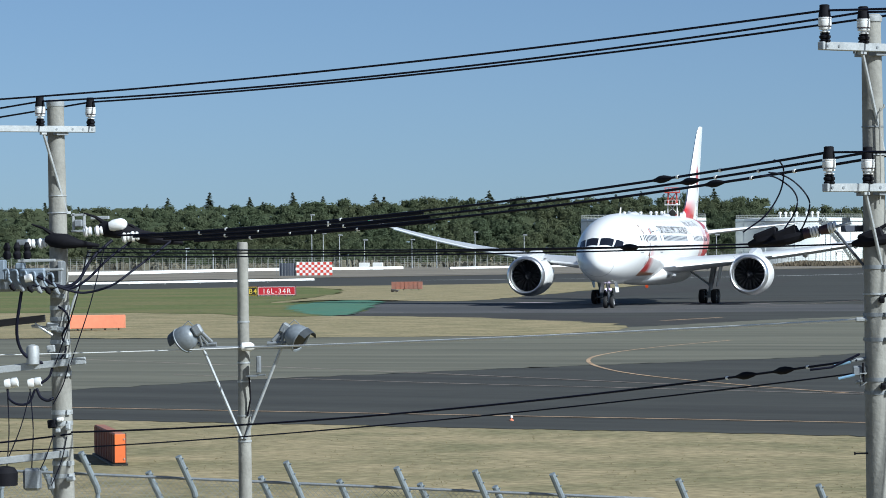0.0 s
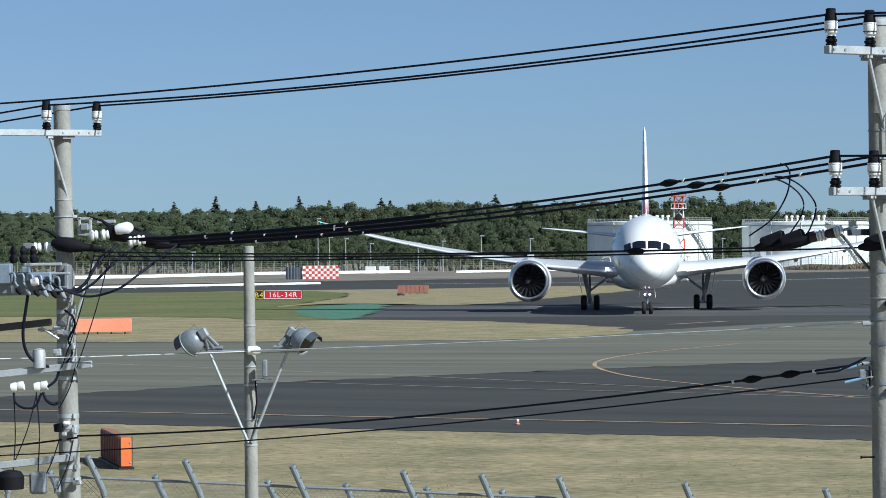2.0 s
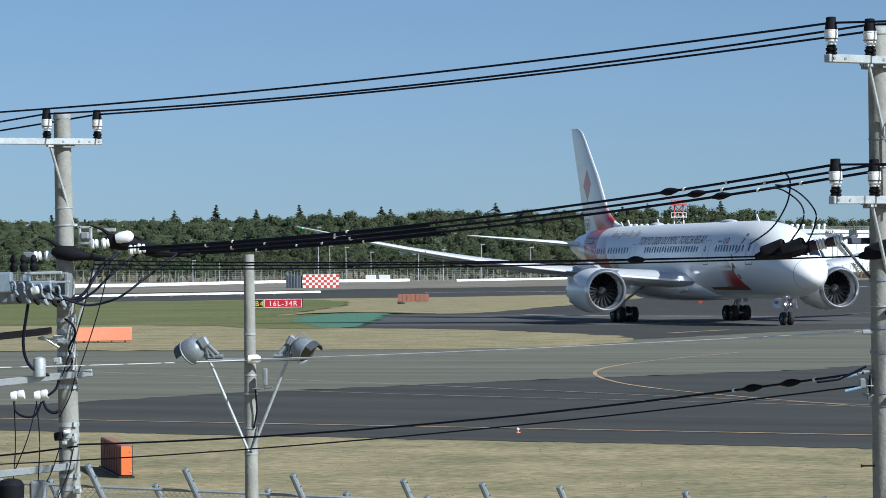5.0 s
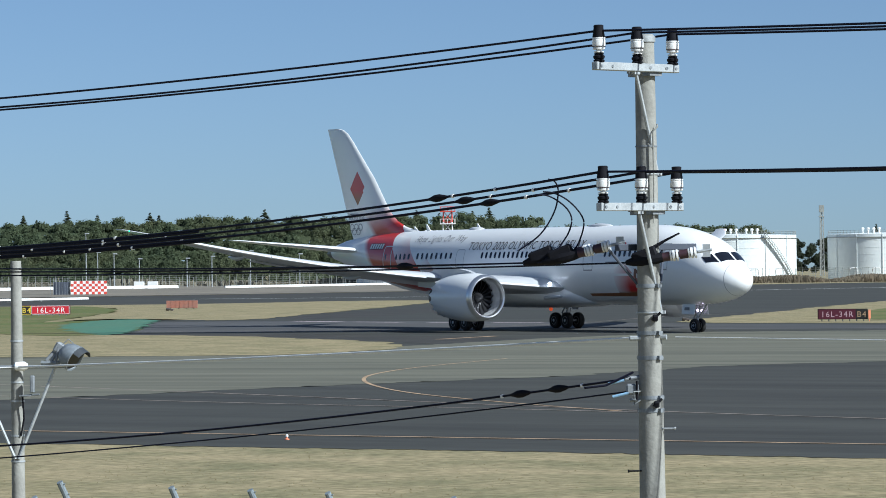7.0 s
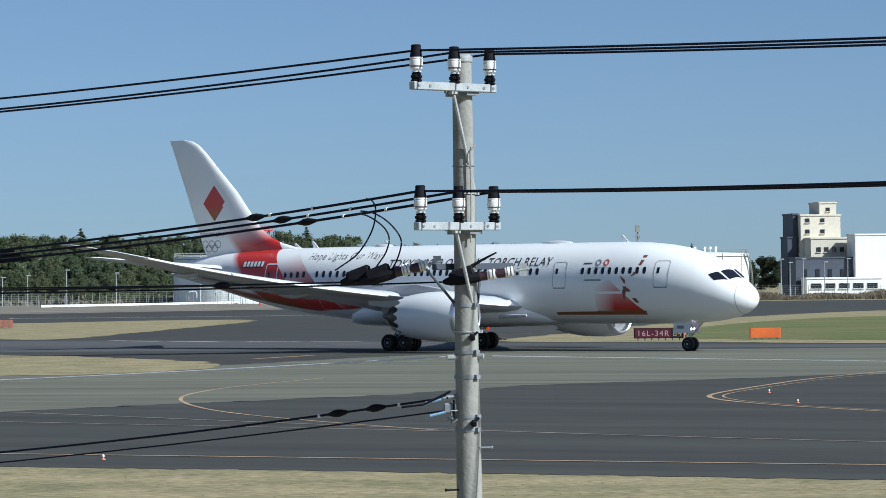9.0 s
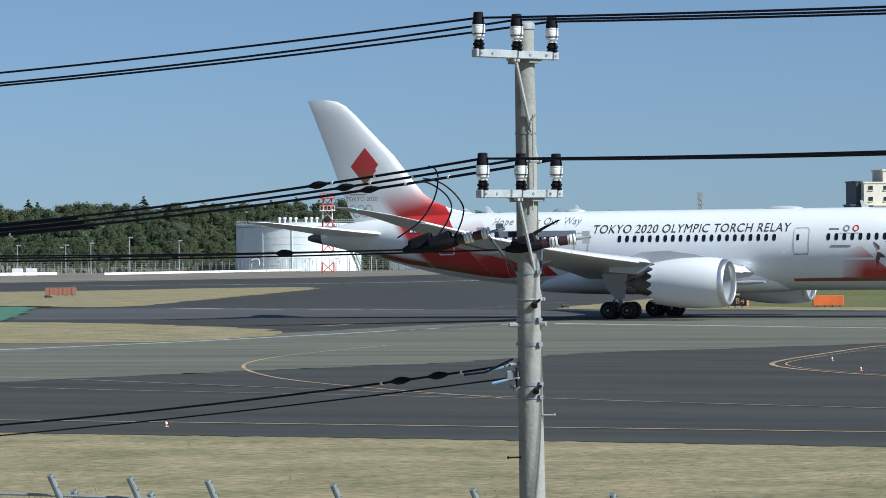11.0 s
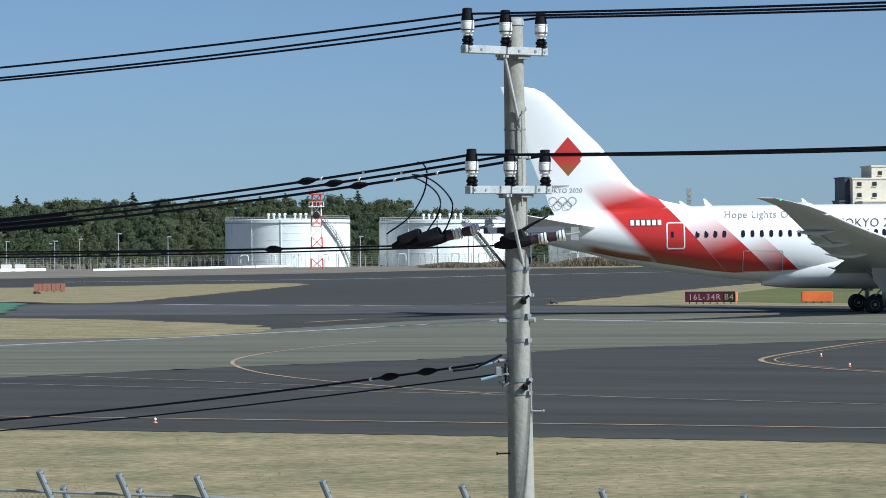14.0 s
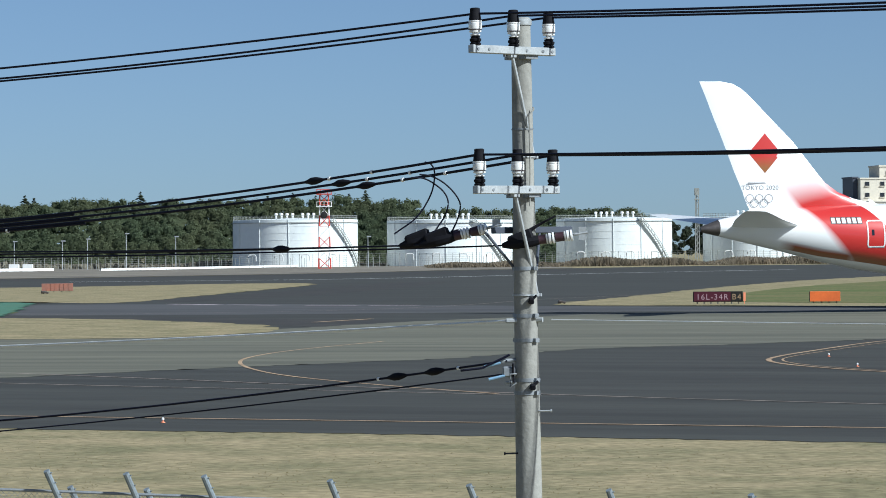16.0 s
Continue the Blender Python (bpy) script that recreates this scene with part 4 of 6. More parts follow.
    # antennas and the aerial hump on the crown
    for s, h in ((11.2, 0.55), (33.5, 0.5), (40.8, 0.55), (42.6, 0.4)):
        bm = bmesh.new()
        vs = [[bm.verts.new((25 - s + dx, q, 8.0 + dz)) for dx, dz in ((0.2, 0), (-0.35, 0), (-0.5, h), (-0.35, h))] for q in (-0.03, 0.03)]
        bm.faces.new(vs[0])
        bm.faces.new(vs[1][::-1])
        for k in range(4):
            bm.faces.new((vs[0][k], vs[0][(k + 1) % 4], vs[1][(k + 1) % 4], vs[1][k]))
        part("antenna", bm, M["skin"], body)
    for s, ln in ((17.5, 1.5), (34, 0.9)):
        bm = bmesh.new()
        bmesh.ops.create_uvsphere(bm, u_segments=20, v_segments=10, radius=1.0, matrix=pose(25 - s, 0, 8.0) @ Matrix.Diagonal((ln, 0.5, 0.24, 1)))
        part("aerial_hump", bm, M["skin_grey"], body)
    bm = bmesh.new()
    bmesh.ops.create_uvsphere(bm, u_segments=12, v_segments=8, radius=0.15, matrix=pose(25 - 24, 0, 1.62))
    part("beacon", bm, M["beacon"], body, "lit red beacon under the belly")
    gear(plane)
    return plane


PLANE = aircraft()
# seconds, place of the point 25 m aft of the nose, heading clockwise from north
TAXI = [(0.0, -10.73, 294.89, 187.94), (1.0, -11.07, 289.32, 182.97), (2.0, -11.05, 283.78, 177.63), (3.0, -10.31, 278.28, 171.58), (4.0, -8.72, 272.87, 164.83),
        (5.0, -6.43, 267.63, 157.81), (6.0, -3.52, 262.64, 150.84), (7.0, -0.00, 257.96, 143.77), (8.0, 4.15, 253.65, 136.38), (9.0, 8.91, 249.83, 128.71),
        (10.0, 14.15, 246.68, 121.06), (11.0, 19.78, 244.37, 113.64), (12.0, 25.70, 243.00, 106.27), (13.0, 31.80, 242.70, 98.70), (14.0, 38.01, 243.50, 90.71),
        (15.0, 44.27, 245.07, 82.41), (16.0, 50.57, 247.04, 73.94)]


def motions():
    walk(PLANE, [(t, pose(x, y, 0, 0, 0, 90 - h)) for t, x, y, h in TAXI])
    # rolled distance, with the turn taken into account
    ts = [i / 15 for i in range(241)]
    tab = np.array(TAXI)
    run = []
    for t in ts:
        x, y, h = (float(np.interp(t, tab[:, 0], tab[:, k])) for k in (1, 2, 3))
        run.append((x, y, radians(h)))
    for tyre, wx, wy, r in WHEELS:
        dist, rows, last = 0.0, [], None
        for t, (x, y, h) in zip(ts, run):
            p = (x + math.sin(h) * wx - math.cos(h) * wy, y + math.cos(h) * wx + math.sin(h) * wy)
            if last:
                dist += math.hypot(p[0] - last[0], p[1] - last[1])
            last = p
            rows.append((t, pose(wx, wy, r) @ Matrix.Rotation(dist / r, 4, "Y")))
        walk(tyre, rows)


# ---------------------------------------------------------------- utility poles and lines
ARM = Vector((0.72, 0.69, 0)).normalized()      # along the crossarms
LINE = Vector((-0.69, 0.72, 0)).normalized()    # along the wires, away to the west
POLE_A, POLE_B, POLE_L = Vector((1.026, 30.6, 0)), Vector((-8.263, 38.0, 0)), Vector((-6.12, 38.0, 0))
AT_A, AT_B, AT_L = pose(1.026, 30.6, 0, 0, -0.50, 0), pose(-8.263, 38.0, 0, 0, -0.76, 0), pose(-6.12, 38.0, 0, 0, -0.2, 0)   # the poles lean a little
TURN = math.degrees(math.atan2(ARM.y, ARM.x))


def pole_shaft(name, label, at, foot, top, r_top, taper, group):
    pole = thing(name, label, "utility pole", at, group)
    bm = bmesh.new()
    n = 8
    prof = [(r_top + (top - z) * taper, z) for z in (foot + (top - foot) * k / n for k in range(n + 1))]
    lathe(bm, prof + [(r_top * 0.9, top + 0.012)], None, 32)
    part("shaft", bm, M["concrete"], pole)
    return pole


def band(pole, z, r, material="galv", h=0.04, bolt=True):
    bm = bmesh.new()
    lathe(bm, [(r, z - h / 2), (r + 0.007, z - h / 2), (r + 0.007, z + h / 2), (r, z + h / 2)], None, 28, True)
    if bolt:
        for q in (-1, 1):
            p = LINE * q * (r + 0.02)
            box(bm, (0.05, 0.03, h * 1.1), (p.x, p.y, z), rz=TURN)
            rod(bm, (p.x - 0.03, p.y - 0.01, z), (p.x + 0.03, p.y + 0.01, z), 0.008, n=6)
    return part("band", bm, M[material], pole)


def pin_insulator(parent, at, s=1.0):
    """White post insulator with dark cap and base on a steel pin."""
    x, y, z = at
    bm = lathe(bmesh.new(), [(0.026, 0.105), (0.046, 0.11), (0.047, 0.122), (0.030, 0.128), (0.030, 0.142), (0.056, 0.148), (0.058, 0.165), (0.046, 0.175), (0.060, 0.185), (0.062, 0.20), (0.062, 0.255), (0.056, 0.265),
                              (0.062, 0.27), (0.062, 0.285), (0.04, 0.29)], pose(x, y, z) @ Matrix.Diagonal((s, s, 0.78 * s, 1)), 20)
    ins = part("insulator", bm, M["porcelain"], parent, "white porcelain insulator")
    bm = lathe(bmesh.new(), [(0.012, -0.09), (0.018, -0.088), (0.018, -0.06), (0.012, -0.058), (0.012, 0.0), (0.05, 0.0), (0.052, 0.02), (0.040, 0.03), (0.052, 0.045), (0.054, 0.07), (0.040, 0.08), (0.046, 0.10), (0.03, 0.105)],
               pose(x, y, z) @ Matrix.Diagonal((s, s, 0.78 * s, 1)), 16)
    part("pin", bm, M["rubber"], ins)
    bm = lathe(bmesh.new(), [(0.055, 0.262), (0.057, 0.30), (0.050, 0.36), (0.045, 0.40), (0.047, 0.425), (0.035, 0.435), (0.01, 0.436)], pose(x, y, z) @ Matrix.Diagonal((s, s, 0.78 * s, 1)), 20)
    part("cap", bm, M["rubber"], ins, "black rubber cap")
    bm = lathe(bmesh.new(), [(0.050, 0.178), (0.0635, 0.178), (0.0635, 0.183), (0.050, 0.183)], pose(x, y, z) @ Matrix.Diagonal((s, s, 0.78 * s, 1)), 20, True)
    part("band_ring", bm, M["band_red"], ins)


def crossarm(pole, z, s0, s1, r, pins, brace=True, front=0.0, sec=0.075):
    """Square steel arm on the pole's near side with its insulators and a slanting brace."""
    off = -LINE * (r + sec / 2 + 0.005) if front >= 0 else LINE * (r + sec / 2)
    c = off + ARM * (s0 + s1) / 2
    bm = bmesh.new()
    box(bm, (s1 - s0, sec, sec), (c.x, c.y, z), rz=TURN, bevel=0.006)
    arm = part("crossarm", bm, M["galv"], pole, "galvanised steel crossarm")
    for q in (s0 + 0.06, s0 + 0.2, -0.1, 0.12, s1 - 0.18, s1 - 0.05):
        bm = bmesh.new()
        p = off + ARM * q - LINE * (sec / 2 + 0.006)
        rod(bm, p + Vector((0, 0, z)), p + LINE * 0.012 + Vector((0, 0, z)), 0.014, n=8)
        part("bolt", bm, M["galv_dark"], arm)
    for s in pins:
        p = off + ARM * s
        pin_insulator(arm, (p.x, p.y, z + sec / 2))
    if brace:
        a = off + ARM * (-0.26) + Vector((0, 0, z - 0.04))
        c = ARM * (r * 0.8) - LINE * (r * 0.75) + Vector((0, 0, z - 0.98))
        bm = bmesh.new()
        tube(bm, [a, a * 0.5 + c * 0.5, c], 0.017, 8)
        box(bm, (0.07, 0.05, 0.05), a, rz=TURN)
        box(bm, (0.10, 0.02, 0.03), c, rz=TURN)
        part("brace", bm, M["galv"], pole)
        band(pole, z - 0.98, r + 0.012, h=0.015, bolt=False)
    bm = bmesh.new()
    box(bm, (2 * r + 0.06, 0.03, 0.06), tuple(LINE * (r + 0.01) + Vector((0, 0, z - 0.01))), rz=TURN)
    box(bm, (0.16, 2 * r + 0.1, 0.05), (0, 0, z - 0.045), rz=TURN)
    part("arm_clamp", bm, M["galv_dark"], pole)
    return off


def strain(parent, a, d, tail):
    """Dead-end insulator pair leading from a along d into a black wedge cover with a tail."""
    d = Vector(d).normalized()
    turn = d.to_track_quat("Z", "Y").to_matrix().to_4x4()
    m = Matrix.Translation(a) @ turn
    bm = bmesh.new()
    rod(bm, Vector(a), Vector(a) + d * 0.14, 0.014, n=8)
    box(bm, (0.07, 0.02, 0.12), Vector(a) + d * 0.05, rz=math.degrees(math.atan2(d.y, d.x)))
    hold = part("strain_clamp", bm, M["galv"], parent)
    for k in range(2):
        q = 0.14 + k * 0.17
        bm = lathe(bmesh.new(), [(0.02, q), (0.052, q + 0.005), (0.055, q + 0.02), (0.03, q + 0.028), (0.05, q + 0.034), (0.053, q + 0.055), (0.03, q + 0.062), (0.05, q + 0.068), (0.046, q + 0.08), (0.02, q + 0.085)], m, 18)
        part("insulator", bm, M["porcelain"], hold, "white porcelain strain insulator")
        bm = lathe(bmesh.new(), [(0.02, q + 0.08), (0.044, q + 0.085), (0.042, q + 0.16), (0.022, q + 0.17)], m, 16)
        part("insulator_skirt", bm, M["band_red"], hold)
    bm = bmesh.new()
    p0 = Vector(a) + d * 0.46
    tube(bm, [p0, p0 + d * 0.05, p0 + d * 0.16, p0 + d * 0.28, p0 + d * 0.35], [0.045, 0.055, 0.060, 0.045, 0.02], 10)
    box(bm, (0.24, 0.09, 0.12), p0 + d * 0.17 + Vector((0, 0, 0.04)), rz=math.degrees(math.atan2(d.y, d.x)), ry=20, bevel=0.02)
    part("wedge_cover", bm, M["rubber"], hold, "black rubber wedge cover")
    if tail:
        bm = bmesh.new()
        tube(bm, [p0 + d * 0.14 + Vector((0, 0, 0.08)), p0 + d * -0.02 + Vector((0.0, 0, 0.15)), p0 + d * -0.16 + Vector((0.0, 0, 0.20))], [0.024, 0.014, 0.009], 6)
        part("cable_tail", bm, M["rubber"], hold)
    return p0 + d * 0.34


def sag(a, c, drop, n=24):
    a, c = Vector(a), Vector(c)
    return [a.lerp(c, k / n) - Vector((0, 0, drop * 4 * (k / n) * (1 - k / n))) for k in range(n + 1)]


def smooth(pts, n=6):
    """Rounded path through the points."""
    p = [Vector(q) for q in pts]
    p = [p[0] * 2 - p[1]] + p + [p[-1] * 2 - p[-2]]
    out = []
    for a, b, c, d in zip(p, p[1:], p[2:], p[3:]):
        for k in range(n):
            t = k / n
            out.append(0.5 * (2 * b + (c - a) * t + (2 * a - 5 * b + 4 * c - d) * t * t + (3 * b - a - 3 * c + d) * t ** 3))
    return out + [p[-2]]


def wire(name, pts, r, material, label, sleeves=(), clips=(), group="overhead lines"):
    """Cable through the points, with black splice sleeves and pale clips at fractions of its length."""
    ob = tagged(part(name, tube(bmesh.new(), pts, r, 8), M[material]), label, "cable", group)
    for f in sleeves:
        i = f * (len(pts) - 1)
        k = min(int(i), len(pts) - 2)
        p, d = Vector(pts[k]).lerp(Vector(pts[k + 1]), i - k), (Vector(pts[k + 1]) - Vector(pts[k])).normalized()
        bm = tube(bmesh.new(), [p + d * q for q in (-0.12, -0.085, -0.02, 0.04, 0.085, 0.12)], [r * 1.2, 0.024, 0.037, 0.036, 0.022, r * 1.2], 12)
        part("splice_cover", bm, M["rubber"], ob, "black splice cover")
    for f in clips:
        i = f * (len(pts) - 1)
        k = min(int(i), len(pts) - 2)
        p, d = Vector(pts[k]).lerp(Vector(pts[k + 1]), i - k), (Vector(pts[k + 1]) - Vector(pts[k])).normalized()
        part("clip", tube(bmesh.new(), [p - d * 0.012, p + d * 0.012], r * 1.55, 8), M["porcelain"], ob)
    return ob


def ra(z):
    return 0.090 + (7.05 - z) * 0.0072


def rb(z):
    return 0.098 + (6.72 - z) * 0.0058


A = pole_shaft("utility_pole", "tapered grey concrete utility pole with two crossarms", AT_A, -1.45, 7.05, 0.090, 0.0072, "utility poles")
offA = crossarm(A, 6.742, -0.795, 0.29, ra(6.77), (-0.733, -0.235, 0.235))
crossarm(A, 5.452, -0.78, 0.305, ra(5.5), (-0.72, -0.22, 0.25))
for z in (6.02, 4.72, 4.28, 4.05, 3.68, 3.56):
    band(A, z, ra(z), "galv_dark", h=0.034 if z < 5 else 0.012, bolt=z < 5)
bm = bmesh.new()
lathe(bm, [(0.088, 7.05), (0.103, 7.04), (0.103, 7.0), (0.100, 6.99), (0.097, 7.0), (0.095, 7.045)], None, 28, True)
part("pole_cap", bm, M["galv"], A)
bm = bmesh.new()
tube(bm, [(0.10, -0.09, 6.22), (0.105, -0.10, 6.20), (0.06, -0.13, 6.15), (0.06, -0.13, 5.60), (0.05, -0.13, 5.3)], 0.008, 6)
part("earth_wire", bm, M["concrete"], A)
for z, d in ((3.39, 1), (3.0, -1)):
    bm = bmesh.new()
    p = Vector((d * (ra(z) - 0.02), -0.06, z))
    rod(bm, p, p + Vector((d * 0.12, -0.01, 0)), 0.008, n=8)
    rod(bm, p + Vector((d * 0.115, -0.01, 0)), p + Vector((d * 0.13, -0.01, 0)), 0.014, n=8)
    part("step_bolt", bm, M["galv"] if d > 0 else M["rubber"], A, "steel step bolt")
# dead-end arm, set behind, with its three strain sets
bm = bmesh.new()
c = LINE * (ra(5.1) + 0.05)
box(bm, (1.05, 0.06, 0.06), (c.x + 0.19, c.y + 0.18, 5.08), rz=TURN, bevel=0.006)
part("crossarm", bm, M["dark_wall"], A, "galvanised dead-end crossarm")
for q in (-1, 1):
    bm = bmesh.new()
    p = c + ARM * q * 0.36
    tube(bm, [(p.x, p.y, 5.06), (q * 0.11, 0.0, 4.74)], 0.014, 8)
    part("brace", bm, M["dark_wall"], A)
ENDS_A = []
for p, d in ((Vector((-0.214, 0.02, 5.135)), (-0.94, 0.2, -0.22)), (Vector((-0.39, 0.14, 5.10)), (-0.94, 0.2, -0.18)), (Vector((0.585, -0.14, 5.045)), (-0.96, 0.1, -0.13))):
    ENDS_A.append(AT_A @ strain(A, p, d, p.x > 0))
bm = bmesh.new()
box(bm, (0.12, 0.08, 0.10), (-0.17, -0.05, 3.76), bevel=0.015)
rod(bm, (-0.24, -0.06, 3.86), (-0.10, -0.03, 3.87), 0.02, n=8)
rod(bm, (-0.20, -0.06, 3.66), (-0.10, -0.04, 3.66), 0.015, n=8)
part("cable_anchor", bm, M["galv_dark"], A)
bm = bmesh.new()
box(bm, (0.13, 0.04, 0.045), (-0.13, -0.05, 4.235), bevel=0.012)
part("guy_clamp", bm, M["galv"], A)
bm = bmesh.new()
rod(bm, (0.10, -0.04, 4.24), (0.155, -0.06, 4.24), 0.024, n=10)
part("guy_clamp", bm, M["galv"], A)

for p, q, m in (((-0.16, -0.09, 3.92), (-0.42, -0.09, 3.80), "cable"), ((-0.42, -0.09, 3.80), (-0.62, -0.09, 3.78), "cable"), ((-0.13, -0.1, 3.84), (-0.13, -0.1, 3.66), "rubber")):
    bm = bmesh.new()
    tube(bm, [p, tuple((a + b) / 2 for a, b in zip(p, q)), q], 0.012, 6)
    part("tail_cable", bm, M[m], A)
bm = bmesh.new()
tube(bm, [(-0.10, -0.12, 3.66), (-0.16, -0.12, 3.62), (-0.16, -0.12, 3.74), (-0.10, -0.12, 3.74)], 0.009, 6)
part("hook", bm, M["galv"], A)
for z in (4.42, 3.62):
    bm = bmesh.new()
    box(bm, (0.05, 0.05, 0.06), (0.05, -ra(z) - 0.02, z), rx=20, bevel=0.01)
    rod(bm, (0.02, -ra(z) - 0.03, z - 0.02), (0.10, -ra(z) - 0.02, z + 0.05), 0.012, n=6)
    part("clamp_bolt", bm, M["rubber"], A)

B = pole_shaft("utility_pole", "tapered concrete utility pole crowded with switchgear and cables", AT_B, -0.4, 6.72, 0.098, 0.0058, "utility poles")
offB = crossarm(B, 6.38, -1.17, 0.44, rb(6.47), (-1.10, -0.297, 0.395))
bm = bmesh.new()
lathe(bm, [(0.092, 6.72), (0.106, 6.71), (0.106, 6.66), (0.103, 6.65), (0.100, 6.66), (0.098, 6.715)], None, 28, True)
part("pole_cap", bm, M["galv"], B)
for z in (5.6, 4.28, 4.15, 3.88, 3.72, 3.50, 3.05, 2.92, 2.45, 2.3):
    band(B, z, rb(z), h=0.05 if z < 5 else 0.012, bolt=z < 5)
# switch box and bushings beside pole B
SW = thing("pole_switch", "grey steel pole-mounted switch box with cable bushings", "switchgear", AT_B)
bm = bmesh.new()
box(bm, (0.66, 0.40, 0.27), (-0.42, -0.20, 4.62), bevel=0.03)
part("tank", bm, M["galv_dark"], SW)
for x, w, z, h in ((-0.62, 0.17, 4.74, 0.24), (-0.21, 0.30, 4.70, 0.10), (-0.36, 0.10, 4.78, 0.08)):
    bm = bmesh.new()
    box(bm, (w, 0.14, h), (x, -0.44, z), bevel=0.015)
    part("cover", bm, M["steel_blue"], SW, "blue-grey steel cover")
bm = bmesh.new()
box(bm, (0.44, 0.06, 0.035), (-0.16, -0.46, 4.84), rz=3, bevel=0.008)
box(bm, (0.30, 0.05, 0.03), (0.0, -0.44, 4.73), bevel=0.008)
part("bracket", bm, M["galv"], SW)
bm = bmesh.new()
box(bm, (0.30, 0.10, 0.06), (-0.06, -0.25, 4.55), bevel=0.01)
box(bm, (0.05, 0.30, 0.34), (0.07, -0.14, 4.66), bevel=0.01)
part("bracket", bm, M["galv_dark"], SW)
for i in range(6):
    bm = bmesh.new()
    x = -0.50 + i * 0.105
    z = 4.70 - 0.012 * i
    tube(bm, smooth([(x - 0.05, -0.50, z + 0.04), (x, -0.52, z + 0.045), (x + 0.02, -0.53, z), (x + 0.02, -0.53, z - 0.06), (x + 0.05, -0.53, z - 0.11)]), 0.014, 10)
    part("bushing", bm, M["steel_blue"], SW, "blue-grey curved cable bushing")
    bm = bmesh.new()
    tube(bm, [(x + 0.045, -0.53, z - 0.13), (x + 0.06, -0.53, z - 0.17), (x + 0.09, -0.53, z - 0.20)], [0.03, 0.03, 0.018], 10)
    part("cable_gland", bm, M["galv_dark"] if i % 2 else M["rubber"], SW)
for i in range(3):
    bm = bmesh.new()
    x = -0.56 + i * 0.12
    lathe(bm, [(0.03, 4.86), (0.045, 4.88), (0.05, 4.93), (0.03, 4.96), (0.045, 5.0), (0.02, 5.06)], pose(x, -0.25, 0), 14)
    part("terminal", bm, M["rubber"], SW)
bm = lathe(bmesh.new(), [(0.01, -0.05), (0.045, -0.04), (0.05, 0.0), (0.045, 0.04), (0.01, 0.05)], pose(-0.24, -0.56, 4.64, 0, 80, 0), 14)
part("indicator", bm, M["porcelain"], SW, "white round indicator")
# strain insulators and covers on pole B
for x, z in ((-0.31, 5.04), (-0.17, 5.045), (0.37, 5.17), (0.51, 5.175), (0.83, 5.09), (0.93, 5.10)):
    bm = lathe(bmesh.new(), [(0.015, -0.05), (0.05, -0.045), (0.066, -0.02), (0.06, 0.0), (0.035, 0.01), (0.055, 0.03), (0.05, 0.05), (0.015, 0.055)], pose(x, -0.1, z, 0, 84, 0), 16)
    part("insulator", bm, M["porcelain"], B, "white porcelain strain insulator")
for dx, dy, dz, s in ((0.02, -0.16, 5.07, 1.0), (0.62, -0.05, 5.19, 1.1), (1.02, 0.1, 5.08, 0.9)):
    bm = bmesh.new()
    tube(bm, [(dx - 0.14, dy, dz + 0.02), (dx - 0.06, dy, dz + 0.01), (dx + 0.10 * s, dy, dz - 0.01), (dx + 0.26 * s, dy, dz - 0.04), (dx + 0.5 * s, dy, dz - 0.07)], [0.035, 0.085 * s, 0.095 * s, 0.05, 0.02], 10)
    tube(bm, [(dx - 0.02, dy, dz + 0.05), (dx - 0.16, dy, dz + 0.15), (dx - 0.30, dy, dz + 0.20)], [0.035, 0.018, 0.01], 6)
    part("wedge_cover", bm, M["rubber"], B, "black rubber wedge cover")
for x, z, w, h in ((0.16, 5.29, 0.03, 0.20), (0.29, 5.27, 0.03, 0.22), (0.225, 5.37, 0.18, 0.03), (0.225, 5.18, 0.18, 0.03), (0.48, 5.33, 0.22, 0.04)):
    bm = bmesh.new()
    box(bm, (w, 0.05, h), (x, 0.12, z), bevel=0.006)
    part("hanger", bm, M["galv"], B, "galvanised steel hanger")
bm = bmesh.new()
box(bm, (0.10, 0.08, 0.09), (0.225, 0.10, 5.27), bevel=0.015)
part("clamp", bm, M["galv_dark"], B)
bm = bmesh.new()
box(bm, (0.34, 0.08, 0.07), (-0.35, 0.1, 5.06), bevel=0.01)
part("bracket", bm, M["galv_dark"], B)
bm = bmesh.new()
lathe(bm, [(0.02, -0.11), (0.055, -0.10), (0.072, -0.05), (0.072, 0.05), (0.05, 0.09), (0.02, 0.11)], pose(0.74, -0.12, 5.24, 0, 80, 0), 18)
part("arrester", bm, M["porcelain"], B, "white porcelain surge arrester")
# low crossarms on pole B
for z, s0, s1, dy in ((3.60, -1.0, 0.33, -0.2), (4.12, -1.1, -0.14, -0.2), (2.52, -1.0, 0.1, -0.2)):
    bm = bmesh.new()
    box(bm, (s1 - s0, 0.08, 0.085), ((s0 + s1) / 2, dy, z), rz=6, ry=-5, bevel=0.008)
    part("crossarm", bm, M["galv"] if z != 4.12 else M["ink"], B, "steel crossarm")
for x, z in ((-0.55, 3.41), (-0.27, 3.41)):
    bm = lathe(bmesh.new(), [(0.02, -0.08), (0.055, -0.075), (0.06, -0.02), (0.05, 0.0), (0.06, 0.02), (0.055, 0.075), (0.02, 0.08)], pose(x, -0.22, z, 0, 80, 0), 16)
    part("insulator", bm, M["porcelain"], B, "white spool insulator")
bm = lathe(bmesh.new(), [(0.02, 3.62), (0.075, 3.63), (0.078, 3.80), (0.07, 3.84), (0.02, 3.86)], pose(-0.28, -0.25, 0), 18)
part("fuse_can", bm, M["galv"], B, "pale fuse holder")
